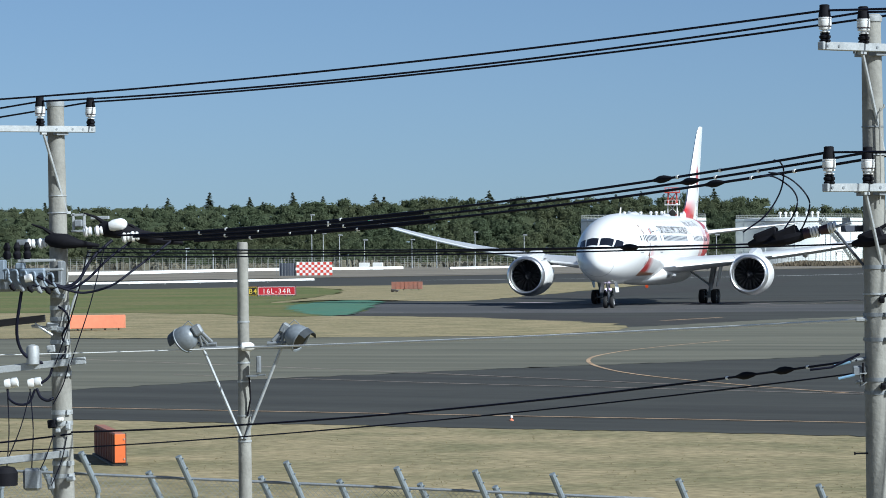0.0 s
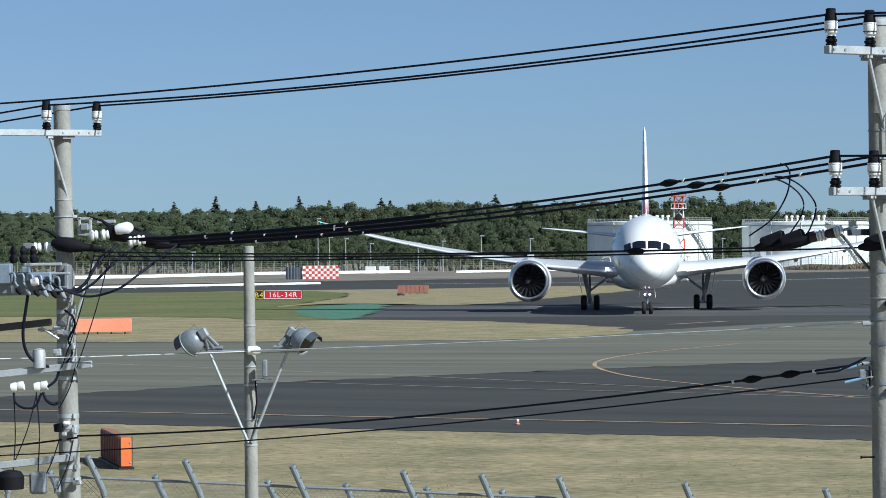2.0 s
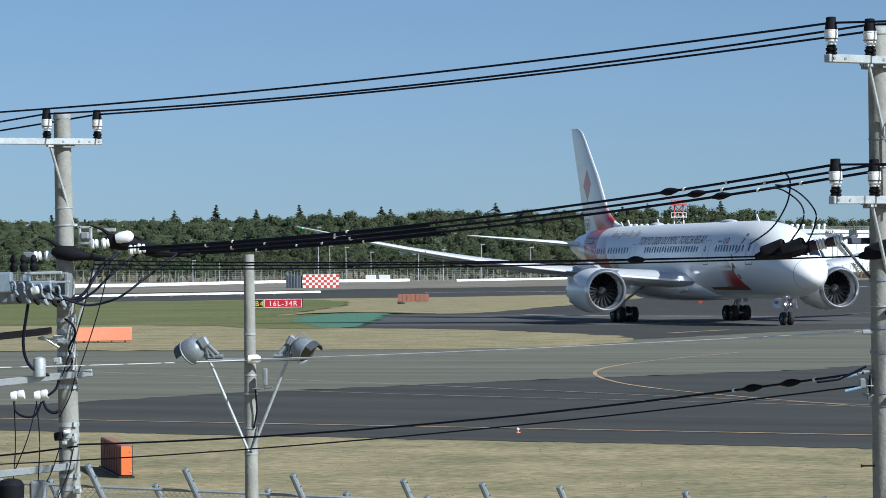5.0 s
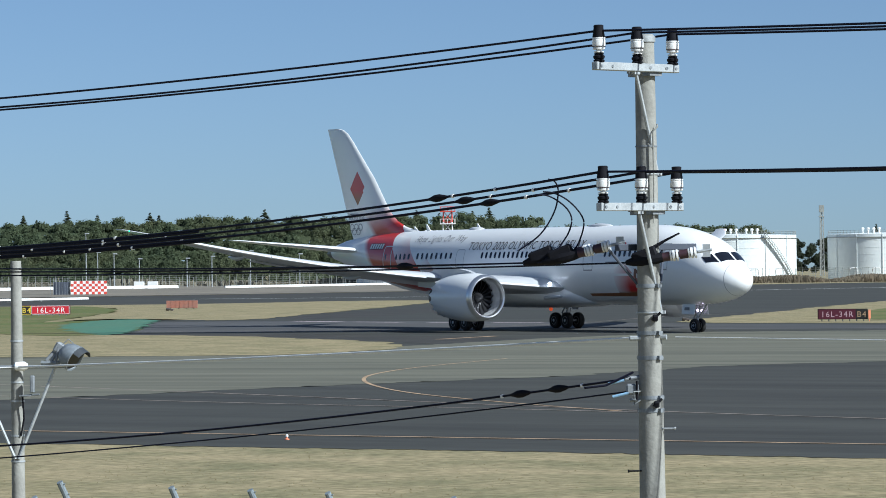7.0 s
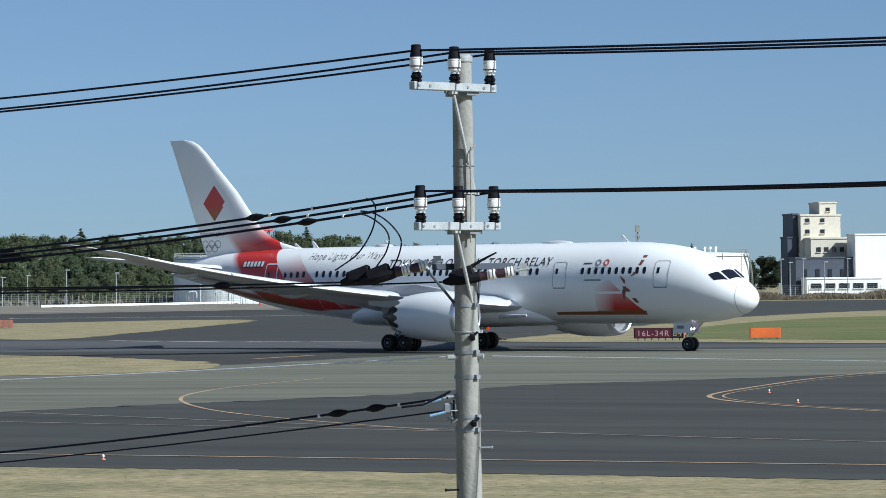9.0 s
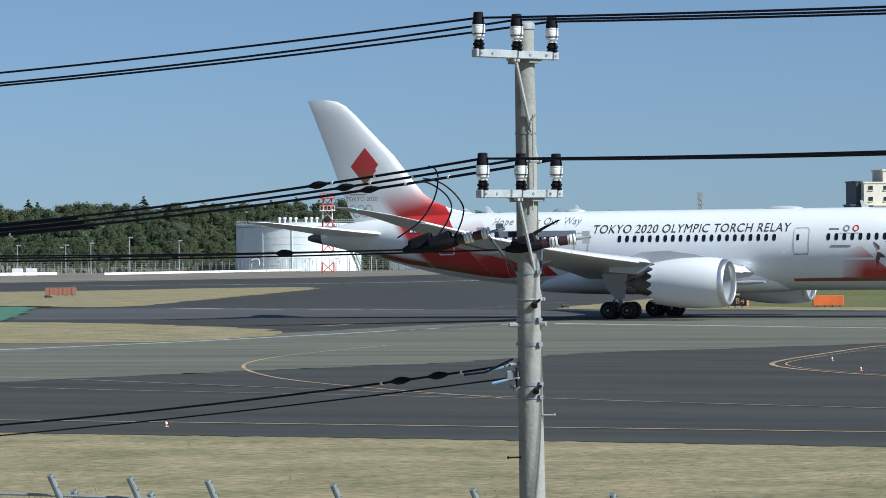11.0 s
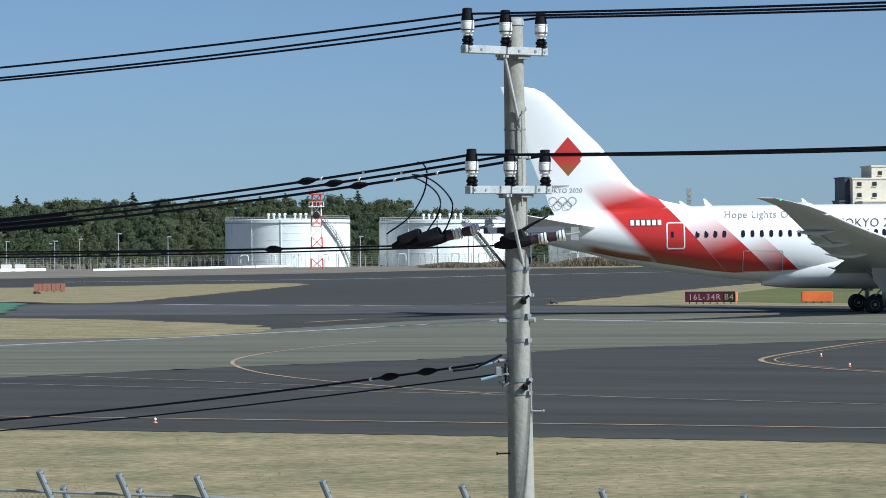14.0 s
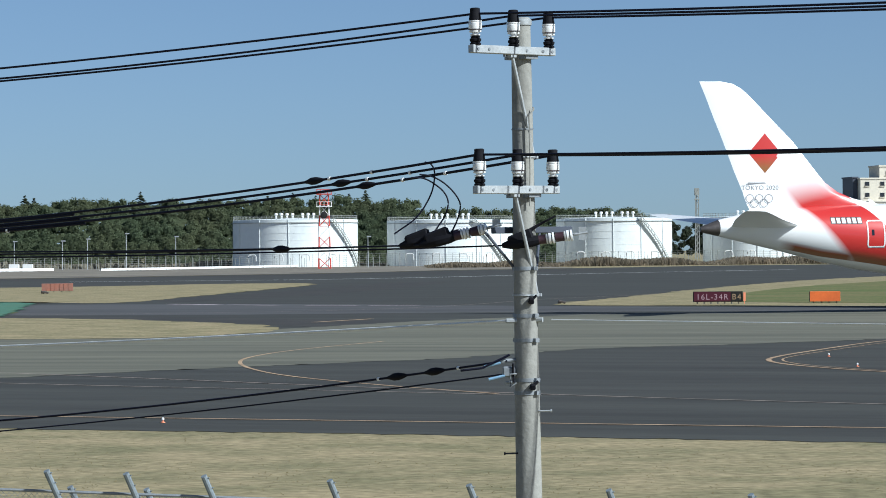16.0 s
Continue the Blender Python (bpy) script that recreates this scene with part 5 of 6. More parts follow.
bm = bmesh.new()
box(bm, (0.20, 0.16, 0.26), (-0.32, -0.24, 2.28), bevel=0.03)
part("terminal_box", bm, M["galv_dark"], B)
bm = bmesh.new()
lathe(bm, [(0.02, 2.20), (0.15, 2.21), (0.16, 2.36), (0.12, 2.42), (0.03, 2.44)], pose(-0.65, -0.25, 0), 18)
part("junction_can", bm, M["rubber"], B)
for r, pts in ((0.019, ((-0.14, -0.53, 4.66), (0.06, -0.5, 4.555), (0.20, -0.45, 4.53), (0.33, -0.4, 4.62), (0.46, -0.3, 4.85), (0.66, -0.1, 5.06))),
               (0.015, ((-0.08, -0.53, 4.64), (0.1, -0.5, 4.53), (0.24, -0.45, 4.51), (0.42, -0.4, 4.61), (0.65, -0.25, 4.85), (0.88, -0.05, 5.04))),
               (0.014, ((0.0, -0.53, 4.58), (0.18, -0.5, 4.50), (0.40, -0.45, 4.455), (0.70, -0.4, 4.53), (0.93, -0.25, 4.70), (1.36, 0.1, 5.06))),
               (0.014, ((-0.2, -0.53, 4.56), (0.0, -0.5, 4.50), (0.10, -0.45, 4.52), (0.28, -0.4, 4.56))),
               (0.019, ((-0.33, -0.5, 4.54), (-0.38, -0.45, 4.32), (-0.43, -0.4, 4.06), (-0.42, -0.35, 3.86), (-0.34, -0.3, 3.72), (-0.16, -0.2, 3.63))),
               (0.014, ((-0.60, -0.22, 3.34), (-0.57, -0.24, 3.22), (-0.46, -0.26, 3.16), (-0.34, -0.24, 3.18), (-0.27, -0.22, 3.33))),
               (0.018, ((-0.25, -0.22, 3.34), (-0.20, -0.24, 3.24), (-0.12, -0.24, 3.20), (-0.06, -0.18, 3.22))),
               (0.016, ((-0.06, -0.16, 3.62), (-0.10, -0.2, 3.48), (-0.2, -0.24, 3.40), (-0.28, -0.22, 3.38))),
               (0.013, ((0.02, -0.18, 4.30), (0.12, -0.2, 4.22), (0.14, -0.2, 4.10), (0.06, -0.18, 3.95), (0.10, -0.17, 3.80), (0.02, -0.16, 3.66)))):
    bm = bmesh.new()
    tube(bm, smooth(pts), r, 8)
    part("jumper_cable", bm, M["cable"], B)
for x0, z0, x1, z1 in ((-0.60, 3.34, -0.64, 2.3), (-0.33, 3.34, -0.33, 2.4), (-0.33, 3.3, -0.62, 2.5), (0.60, 5.0, 0.16, 3.62), (0.40, 4.95, -0.02, 3.62), (0.14, 3.62, -0.06, 3.15), (0.10, 2.78, -0.1, 2.2), (-0.06, 2.8, -0.34, 2.2)):
    bm = bmesh.new()
    tube(bm, smooth([(x0, -0.22, z0), ((x0 + x1) / 2 + 0.03, -0.23, (z0 + z1) / 2), (x1, -0.22, z1)]), 0.007, 6)
    part("drop_wire", bm, M["cable"], B)
# clamps, straps and a brace on the shaft
for x, z, w, h, m in ((-0.06, 4.06, 0.14, 0.09, "galv"), (-0.20, 4.06, 0.22, 0.035, "galv"), (0.05, 4.02, 0.12, 0.07, "galv_dark"), (-0.08, 3.80, 0.10, 0.09, "galv"), (0.10, 3.86, 0.07, 0.06, "galv"),
                      (-0.09, 2.92, 0.10, 0.10, "rubber"), (0.01, 2.97, 0.08, 0.05, "porcelain"), (0.10, 2.88, 0.06, 0.08, "galv"), (-0.02, 2.84, 0.06, 0.05, "galv"), (0.12, 2.27, 0.10, 0.06, "galv"), (-0.12, 2.22, 0.08, 0.14, "galv_dark"), (0.02, 4.42, 0.16, 0.06, "galv_dark")):
    bm = bmesh.new()
    box(bm, (w, 0.07, h), (x, -0.155, z), ry=8 if w > 0.1 else -6, bevel=0.012)
    rod(bm, (x, -0.18, z), (x, -0.215, z), 0.012, n=6)
    part("clamp", bm, M[m], B)
bm = bmesh.new()
tube(bm, [(-0.26, -0.2, 4.10), (-0.06, -0.16, 3.96)], 0.018, 6)
part("brace", bm, M["galv"], B)
bm = bmesh.new()
tube(bm, [(0.36, 0.1, 4.95), (0.11, 0.0, 4.2)], 0.015, 6)
part("guy_rod", bm, M["galv"], B)

# upper circuit, from far left over both poles to the right
LBL = "black insulated overhead power cable between concrete poles"
TOPA = [AT_A @ (offA + ARM * s + Vector((0, 0, 6.742 + 0.0375 + 0.285))) for s in (-0.733, -0.235, 0.235)]
LOWA = [AT_A @ (offA + ARM * s + Vector((0, 0, 5.452 + 0.0375 + 0.285))) for s in (-0.72, -0.22, 0.25)]
TOPB = [AT_B @ (offB + ARM * s + Vector((0, 0, 6.38 + 0.0375 + 0.285))) for s in (-1.10, -0.297, 0.395)]
EAST = Vector((18.0, -13.2, 0))
for k in range(3):
    wire("power_line", sag(TOPA[k], TOPB[k], (0.075, 0.115, 0.085)[k]), 0.0108, "cable", LBL)
    wire("power_line", sag(TOPA[k], TOPA[k] + EAST + Vector((0, 0, 0.1)), 0.22, 40), 0.0108, "cable", LBL)
    wire("power_line", sag(TOPB[k], TOPB[k] - EAST * 1.4 + Vector((0, 0, -1.2)), 0.3, 30), 0.0108, "cable", LBL)
    wire("power_line", sag(LOWA[k], LOWA[k] + EAST + Vector((0, 0, 0.85)), 0.33, 40), 0.0108, "cable", LBL)
    endb = POLE_B + Vector((0.55 + 0.35 * k, 0.05 * k, 5.12 - 0.03 * k))
    wire("power_line", sag(LOWA[k], endb, 0.12), 0.0125 if k < 2 else 0.0135, "cable", LBL, sleeves=(0.188 + 0.013 * k,), clips=(0.12, 0.17, 0.62 + 0.07 * k, 0.80))
    low = sag(LOWA[k], endb, 0.12)
    wire("bundled_cable", [Vector(v) - Vector((0, 0, 0.022)) for v in low[12 + k:24]], 0.014, "cable", "thick black bundled cable near the pole", clips=(0.3, 0.75))
# looped jumpers from the lower circuit down to the dead ends: east of the pole, height
for loop in (((-0.97, 5.727), (-0.905, 5.70), (-0.877, 5.605), (-0.915, 5.42), (-1.049, 5.21), (-1.262, 5.054)),
             ((-1.099, 5.58), (-0.99, 5.575), (-0.888, 5.526), (-0.79, 5.44), (-0.752, 5.34), (-0.785, 5.22), (-0.85, 5.12), (-0.90, 5.05)),
             ((-1.02, 5.61), (-0.914, 5.594), (-0.80, 5.535), (-0.70, 5.44), (-0.642, 5.339), (-0.65, 5.24), (-0.69, 5.13), (-0.73, 5.06))):
    wire("jumper_cable", smooth([POLE_A + Vector((x, 0.12, z)) for x, z in loop]), 0.0075, "cable", "thin black looped jumper cable")
for k, e in enumerate(ENDS_A):
    z = (4.93, 4.98, 4.88)[k]
    wire("power_line", sag(e, (POLE_B.x + 0.3, POLE_B.y - 0.1, z), 0.04), 0.008, "cable", "thin black low-voltage cable", sleeves=((0.17,) if k == 0 else ()), group="overhead lines")
wire("guy_wire", sag(POLE_A + Vector((-0.2, -0.06, 4.235)), POLE_L + Vector((0, -0.16, 3.80)), 0.02), 0.0115, "cable_grey", "pale bare steel strand between the poles")
wire("guy_wire", sag(POLE_L + Vector((0, -0.16, 3.80)), (-12.5, 37.6, 3.72), 0.03), 0.006, "cable_grey", "pale bare steel strand between the poles")
wire("guy_wire", [POLE_A + Vector((0.2, -0.06, 4.24)), POLE_A + EAST + Vector((0, 0, 4.1))], 0.0055, "cable_grey", "thin pale strand leading away")
wire("telephone_cable", sag(POLE_A + Vector((-0.22, -0.07, 3.86)), POLE_B + Vector((0.1, -0.15, 2.82)), 0.12), 0.011, "cable", "black telephone cable sagging between the poles", sleeves=(0.075, 0.115), clips=(0.135, 0.05))
wire("telephone_cable", sag(POLE_A + Vector((-0.22, -0.07, 3.74)), POLE_B + Vector((-1.2, -0.2, 2.58)), 0.10), 0.0075, "cable", "thin black telephone cable")
wire("telephone_cable", sag(POLE_B + Vector((0.1, -0.15, 2.80)), POLE_B + Vector((-4, 1, 2.6)), 0.1), 0.011, "cable", "black telephone cable leading away")
for z, x0 in ((3.845, -0.26), (3.725, -0.22)):
    wire("cable_sleeve", [POLE_A + Vector((x0 - 0.02, -0.08, z)), POLE_A + Vector((x0 - 0.17, -0.07, z - 0.035))], 0.013, "blue_tape", "pale blue cable sleeve at the pole")

# floodlight pole
FL = pole_shaft("floodlight_pole", "slim concrete floodlight pole with two grey lamp heads", AT_L, -0.2, 5.02, 0.062, 0.006, "")
for z in (4.94, 4.1, 3.62, 3.4, 3.0, 2.7):
    band(FL, z, 0.062 + (5.02 - z) * 0.006, h=0.02, bolt=False)
bm = bmesh.new()
rod(bm, (-0.50, -0.12, 3.80), (0.58, -0.12, 3.80), 0.020, n=8)
part("lamp_arm", bm, M["galv_dark"], FL)
for q in (-1, 1):
    bm = bmesh.new()
    tube(bm, [(q * 0.46, -0.11, 3.79), (q * 0.02, -0.08, 2.73)], 0.018, 8)
    part("brace", bm, M["galv"], FL)
    # lamp head: deep bell with visor, yoke and gear box
    m = pose(q * 0.645, -0.14, 3.925) @ Vector((q * 0.76, 0.36 if q < 0 else -0.30, -0.50)).to_track_quat("Z", "Y").to_matrix().to_4x4() @ Matrix.Scale(0.86, 4)
    up = m.to_3x3().inverted() @ Vector((q * 0.8, -0.3, 0.6))
    mid = math.atan2(up.y, up.x)
    bm = lathe_open([(0.02, -0.15), (0.07, -0.143), (0.125, -0.11), (0.16, -0.05), (0.176, 0.02), (0.179, 0.07), (0.19, 0.075), (0.188, 0.095), (0.165, 0.09), (0.13, 0.0), (0.02, -0.08)], m, 28)
    head = part("lamp_head", bm, M["lamp_paint"], FL, "blue-grey bell-shaped floodlight head")
    bm = lathe(bmesh.new(), [(0.155, 0.07), (0.155, 0.078), (0.01, 0.085)], m, 24)
    part("lens", bm, M["sign_dark"], head)
    bm = bmesh.new()
    k = 12
    rim = [[bm.verts.new(m @ Vector((r * math.cos(a), r * math.sin(a), h))) for a in (radians(-60 + 120 * i / k) + mid for i in range(k + 1))] for r, h in ((0.188, 0.09), (0.18, 0.20), (0.174, 0.20), (0.182, 0.09))]
    for a, c in zip(rim, rim[1:]):
        for i in range(k):
            bm.faces.new((a[i], a[i + 1], c[i + 1], c[i]))
    part("visor", bm, M["lamp_dark"], head)
    bm = bmesh.new()
    p = m @ Vector((0, 0, -0.2))
    box(bm, (0.11, 0.11, 0.13), p, ry=q * 30, bevel=0.02)
    rod(bm, p, (q * 0.40, -0.12, 3.83), 0.02, n=8)
    rod(bm, p + Vector((0, -0.04, 0.03)), (q * 0.47, -0.14, 3.83), 0.016, n=8)
    rod(bm, p + Vector((-q * 0.02, 0, 0.0)), (q * 0.36, -0.12, 3.87), 0.022, n=8)
    rod(bm, (q * 0.30, -0.12, 3.845), (q * 0.52, -0.12, 3.845), 0.025, n=8)
    part("yoke", bm, M["galv_dark"], head)
    bm = bmesh.new()
    e = m @ Vector((0, 0, -0.03)) + Vector((0, 0, 0.125))
    for u in (-1, 1):
        rod(bm, e + Vector((u * 0.06, 0, 0.0)), e + Vector((0, 0, 0.055)), 0.005, n=6)
    part("lifting_eye", bm, M["galv_dark"], head)
bm = lathe(bmesh.new(), [(0.02, -0.08), (0.05, -0.06), (0.055, 0.04), (0.03, 0.08)], pose(0.07, -0.16, 3.81, 0, 90, 0), 16)
part("junction", bm, M["porcelain"], FL, "white junction fitting")
bm = bmesh.new()
box(bm, (0.10, 0.12, 0.015), (0.13, -0.15, 3.47))
box(bm, (0.05, 0.08, 0.20), (0.20, -0.15, 3.60), bevel=0.01)
rod(bm, (0.04, -0.1, 3.46), (0.28, -0.14, 3.48), 0.012, n=6)
part("bracket", bm, M["galv_dark"], FL)
bm = bmesh.new()
tube(bm, [(0.08, -0.12, 3.45), (0.09, -0.10, 3.2), (0.05, -0.08, 3.0)], 0.012, 6)
part("cable", bm, M["rubber"], FL)

# ---------------------------------------------------------------- boundary fence in front of the grass
FENCE = thing("fence", "galvanised chain-link fence with angled arms on its posts", "fence")


def fence_post(x, y, top, lean=True):
    bm = bmesh.new()
    rod(bm, (x + 0.19, y, 0.0), (x + 0.19, y, top - 0.50), 0.032, n=10)
    tube(bm, [(x + 0.192, y, top - 0.56), (x + 0.185, y - 0.01, top - 0.50), (x + 0.17, y - 0.03, top - 0.45), (x, y - 0.2, top)], 0.044, 10)
    for q in (0.25, 0.6, 0.9):
        rod(bm, (x + 0.17 * (1 - q) - 0.03, y - 0.03 - 0.17 * q, top - 0.45 * (1 - q)), (x + 0.17 * (1 - q) + 0.06, y - 0.06 - 0.17 * q, top - 0.45 * (1 - q) + 0.02), 0.008, n=6)
    part("post", bm, M["post"], FENCE)


for x, z in ((-12.0, 2.34), (-10.66, 2.28), (-9.32, 2.22), (-7.98, 2.16), (-6.51, 2.08), (-5.01, 2.0), (-3.95, 1.955), (-2.91, 1.91), (-1.23, 1.835), (0.63, 1.755), (2.5, 1.67), (4.4, 1.59), (6.3, 1.5)):
    fence_post(x, 44.0, z)
for x, z in ((-10.0, 1.98), (-8.53, 1.91), (-6.97, 1.84), (-5.89, 1.79), (-4.78, 1.74), (-3.75, 1.70)):
    fence_post(x + 0.02, 44.6, z)


def fence_top(x):
    return 2.22 - (x + 9.32) * 0.0457 - 0.31


bm = bmesh.new()
tube(bm, [(x, 44.0, fence_top(x)) for x in (-13, -9, -5, -1, 3, 7)], 0.02, 8)
part("top_rail", bm, M["galv_dark"], FENCE)
bm = bmesh.new()
step = 0.075
for i in range(int(19.5 / step)):
    x = -13 + i * step
    for d in (-1, 1):
        t = fence_top(x)
        p = [(x, 44.0 + 0.004 * d, t), (x + d * 0.9, 44.0 + 0.004 * d, t - 0.9)]
        u = Vector((p[1][0] - p[0][0], 0, p[1][2] - p[0][2])).normalized()
        w = Vector((-u.z, 0, u.x)) * 0.0022
        bm.faces.new([bm.verts.new(Vector(p[0]) + w), bm.verts.new(Vector(p[0]) - w), bm.verts.new(Vector(p[1]) - w), bm.verts.new(Vector(p[1]) + w)])
tagged(part("mesh", bm, M["galv_dark"], FENCE, smooth=False), kind="stuff")

# ---------------------------------------------------------------- airfield furniture


def box_marker(name, label, at, size, rz, material, feet=4, ribs=False):
    ob = thing(name, label, "marker board", pose(*at, 0, 0, rz))
    w, d, h = size
    bm = bmesh.new()
    box(bm, (w, d, h - 0.12), (0, 0, 0.12 + (h - 0.12) / 2), bevel=0.02)
    body = part("panel", bm, M[material], ob)
    for k in range(1, 7 if ribs else 1):
        bm = bmesh.new()
        box(bm, (0.05, 0.05, h - 0.16), (-w / 2 + k * w / 7, -d / 2 - 0.02, 0.12 + (h - 0.12) / 2))
        part("rib", bm, M[material], body)
    bm = bmesh.new()
    box(bm, (0.06, d + 0.04, h - 0.1), (-w / 2 - 0.02, 0, 0.12 + (h - 0.12) / 2))
    part("side_plate", bm, M["sign_dark"] if material == "orange" else M[material], ob)
    for k in range(feet):
        bm = bmesh.new()
        rod(bm, (-w / 2 + (k + 0.5) * w / feet, 0, 0), (-w / 2 + (k + 0.5) * w / feet, 0, 0.14), 0.05, n=8)
        part("foot", bm, M["galv_dark"], ob)
    return ob


box_marker("marker_board", "ribbed faded red-orange marker box on the grass island", (-46.0, 416.5, 0.04), (3.9, 1.0, 1.05), 5, "orange_dull", ribs=True)
box_marker("marker_board", "faded pink-orange marker box on dry grass", (-43.0, 207.8, 0.04), (3.5, 0.8, 0.98), 12, "orange_pale")
box_marker("marker_board", "bright orange marker box on the verge", (34.9, 282.0, 0.05), (2.6, 0.9, 0.98), -7, "orange")

bm = bmesh.new()
# body and slats take a duller red: the side's shade is in the colour
BX = thing("equipment_box", "long weathered orange equipment box, its slatted side coloured duller for shade", "equipment box", pose(-15.66, 76.89, 0, 0, 0, 18))
box(bm, (0.26, 4.2, 0.70), (0, 0, 0.40), bevel=0.02)
part("body", bm, M["orange_dull"], BX)
bm = bmesh.new()
box(bm, (0.25, 0.02, 0.66), (0, -2.11, 0.40), bevel=0.006)
end = part("end_panel", bm, M["orange"], BX, "sunlit orange end panel")
for z in (0.16, 0.62):
    bm = bmesh.new()
    rod(bm, (0.10, -2.125, z), (0.10, -2.14, z), 0.018, n=8)
    part("bolt", bm, M["galv"], end)
bm = bmesh.new()
box(bm, (0.02, 0.05, 0.72), (0.14, -2.09, 0.40))
part("corner_strip", bm, M["hot"], BX)
bm = bmesh.new()
box(bm, (0.36, 4.3, 0.05), (0, 0, 0.025))
part("base", bm, M["sign_dark"], BX)
for k in range(12):
    bm = bmesh.new()
    box(bm, (0.02, 0.06, 0.64), (-0.139, -1.95 + k * 0.355, 0.40))
    part("slat", bm, M["orange_dull"], BX)


def place_flat(at, rz, z0, scale=1.0):
    m = pose(*at, 0, 0, rz)
    return lambda u, v, w: m @ Vector((u, 0, z0 + v))


def holding_sign(name, label, at, rz, panels, h, lit):
    """Row of sign panels in a frame on short legs; panels: width, colour, words, word colour."""
    ob = thing(name, label, "runway sign", pose(*at, 0, 0, rz))
    total = sum(p[0] for p in panels)
    x = -total / 2
    bm = bmesh.new()
    box(bm, (total + 0.12, 0.30, h + 0.1), (0, 0.12, 0.22 + h / 2), bevel=0.02)
    part("frame", bm, M["sign_dark"] if not lit else M["sign_maroon"], ob)
    for w, colour, words, ink in panels:
        bm = bmesh.new()
        box(bm, (w - 0.05, 0.03, h), (x + w / 2, -0.045, 0.22 + h / 2))
        p = part("panel", bm, M[colour], ob)
        if lit:
            bm = bmesh.new()
            for bw, bh, bx, bz in ((w - 0.09, 0.05, 0, 0.02), (w - 0.09, 0.05, 0, h - 0.02), (0.05, h, -w / 2 + 0.06, h / 2), (0.05, h, w / 2 - 0.06, h / 2)):
                box(bm, (bw, 0.012, bh), (x + w / 2 + bx, -0.064, 0.22 + bz))
            part("border", bm, M[ink], p)
        solve_text("lettering", words, h * 0.86, M[ink], p, lambda u, v, ww: Vector((x + w / 2 + (u - ww / 2), -0.064, 0.22 + h * 0.19 + v)), 1.2)
        x += w
    for k in range(7):
        bm = bmesh.new()
        rod(bm, (-total / 2 + (k + 0.5) * total / 7, 0.1, 0), (-total / 2 + (k + 0.5) * total / 7, 0.1, 0.2), 0.05, n=8)
        part("leg", bm, M["galv_dark"], ob)
    return ob


holding_sign("runway_sign", "red and black runway holding sign in green grass", (-54.6, 358, 0.05), 4, ((1.1, "sign_dark", "B4", "yellow"), (4.2, "sign_red", "16L-34R", "white")), 0.92, True)
# not lit: the dimness is put into darker panel and letter colours
holding_sign("runway_sign", "runway holding sign on the verge, its red and white coloured dim as if unlit", (25.6, 281.4, 0.05), -8, ((3.2, "sign_maroon", "16L-34R", "dim"), (0.95, "sign_dark", "B4", "line_orange")), 0.80, False)
bm = bmesh.new()
SP = thing("sign_plate", "pale orange plate at the end of the sign", "sign", pose(27.85, 281.0, 0.05))
box(bm, (0.2, 0.1, 0.75), (0, 0, 0.6), bevel=0.01)
box(bm, (0.06, 0.06, 0.3), (0, 0, 0.15))
part("plate", bm, M["orange_pale"], SP)

for x, y in ((-7.4, 94.0), (18.1, 145.1), (17.7, 132.6)):
    lt = thing("edge_light", "small white and orange taxiway edge light", "taxiway light", pose(x, y, 0.02), "edge lights")
    bm = lathe(bmesh.new(), [(0.07, 0), (0.07, 0.02), (0.025, 0.035), (0.02, 0.075)], None, 14)
    part("stem", bm, M["orange_pale"], lt)
    bm = lathe(bmesh.new(), [(0.03, 0.075), (0.042, 0.085), (0.04, 0.125), (0.02, 0.15), (0.01, 0.155)], None, 14)
    part("lens", bm, M["porcelain"], lt)
for x, y, w in ((-45.5, 398, 0.9), (12.6, 291, 0.7)):
    bm = bmesh.new()
    CK = thing("windblown_cover", "low dark cover plate in the grass", "cover", pose(x, y, 0.05))
    box(bm, (w, 0.6, 0.22), (0, 0, 0.16), ry=12, bevel=0.05)
    box(bm, (w * 0.4, 0.4, 0.2), (-w * 0.3, 0, 0.1), bevel=0.04)
    part("plate", bm, M["hot"], CK)


# ---------------------------------------------------------------- far side: barriers, fence, tanks, tower, buildings, woods
def barrier(pts, h, label):
    ob = thing("barrier", label, "barrier", group="barriers")
    bm = bmesh.new()
    prev = None
    for i, (x, y) in enumerate(pts):
        d = Vector((pts[min(i + 1, len(pts) - 1)][0] - pts[max(i - 1, 0)][0], pts[min(i + 1, len(pts) - 1)][1] - pts[max(i - 1, 0)][1])).normalized()
        n = Vector((-d.y, d.x)) * 0.25
        cur = [bm.verts.new((x + n.x * k, y + n.y * k, z)) for k, z in ((-1, 0.22), (-0.7, h), (0.7, h), (1, 0.22))]
        if prev:
            for k in range(4):
                bm.faces.new((prev[k], prev[(k + 1) % 4], cur[(k + 1) % 4], cur[k]))
        prev = cur
    bmesh.ops.recalc_face_normals(bm, faces=bm.faces)
    part("rail", bm, M["white"], ob)
    bm = bmesh.new()
    total = 0.0
    for (ax, ay), (bx, by) in zip(pts, pts[1:]):
        ln = math.hypot(bx - ax, by - ay)
        for k in range(int(ln / 8)):
            t = k * 8 / ln
            box(bm, (0.25, 0.25, 0.3), (ax + (bx - ax) * t, ay + (by - ay) * t, 0.12))
    tagged(part("foot", bm, M["roof_grey"], ob), kind="stuff")


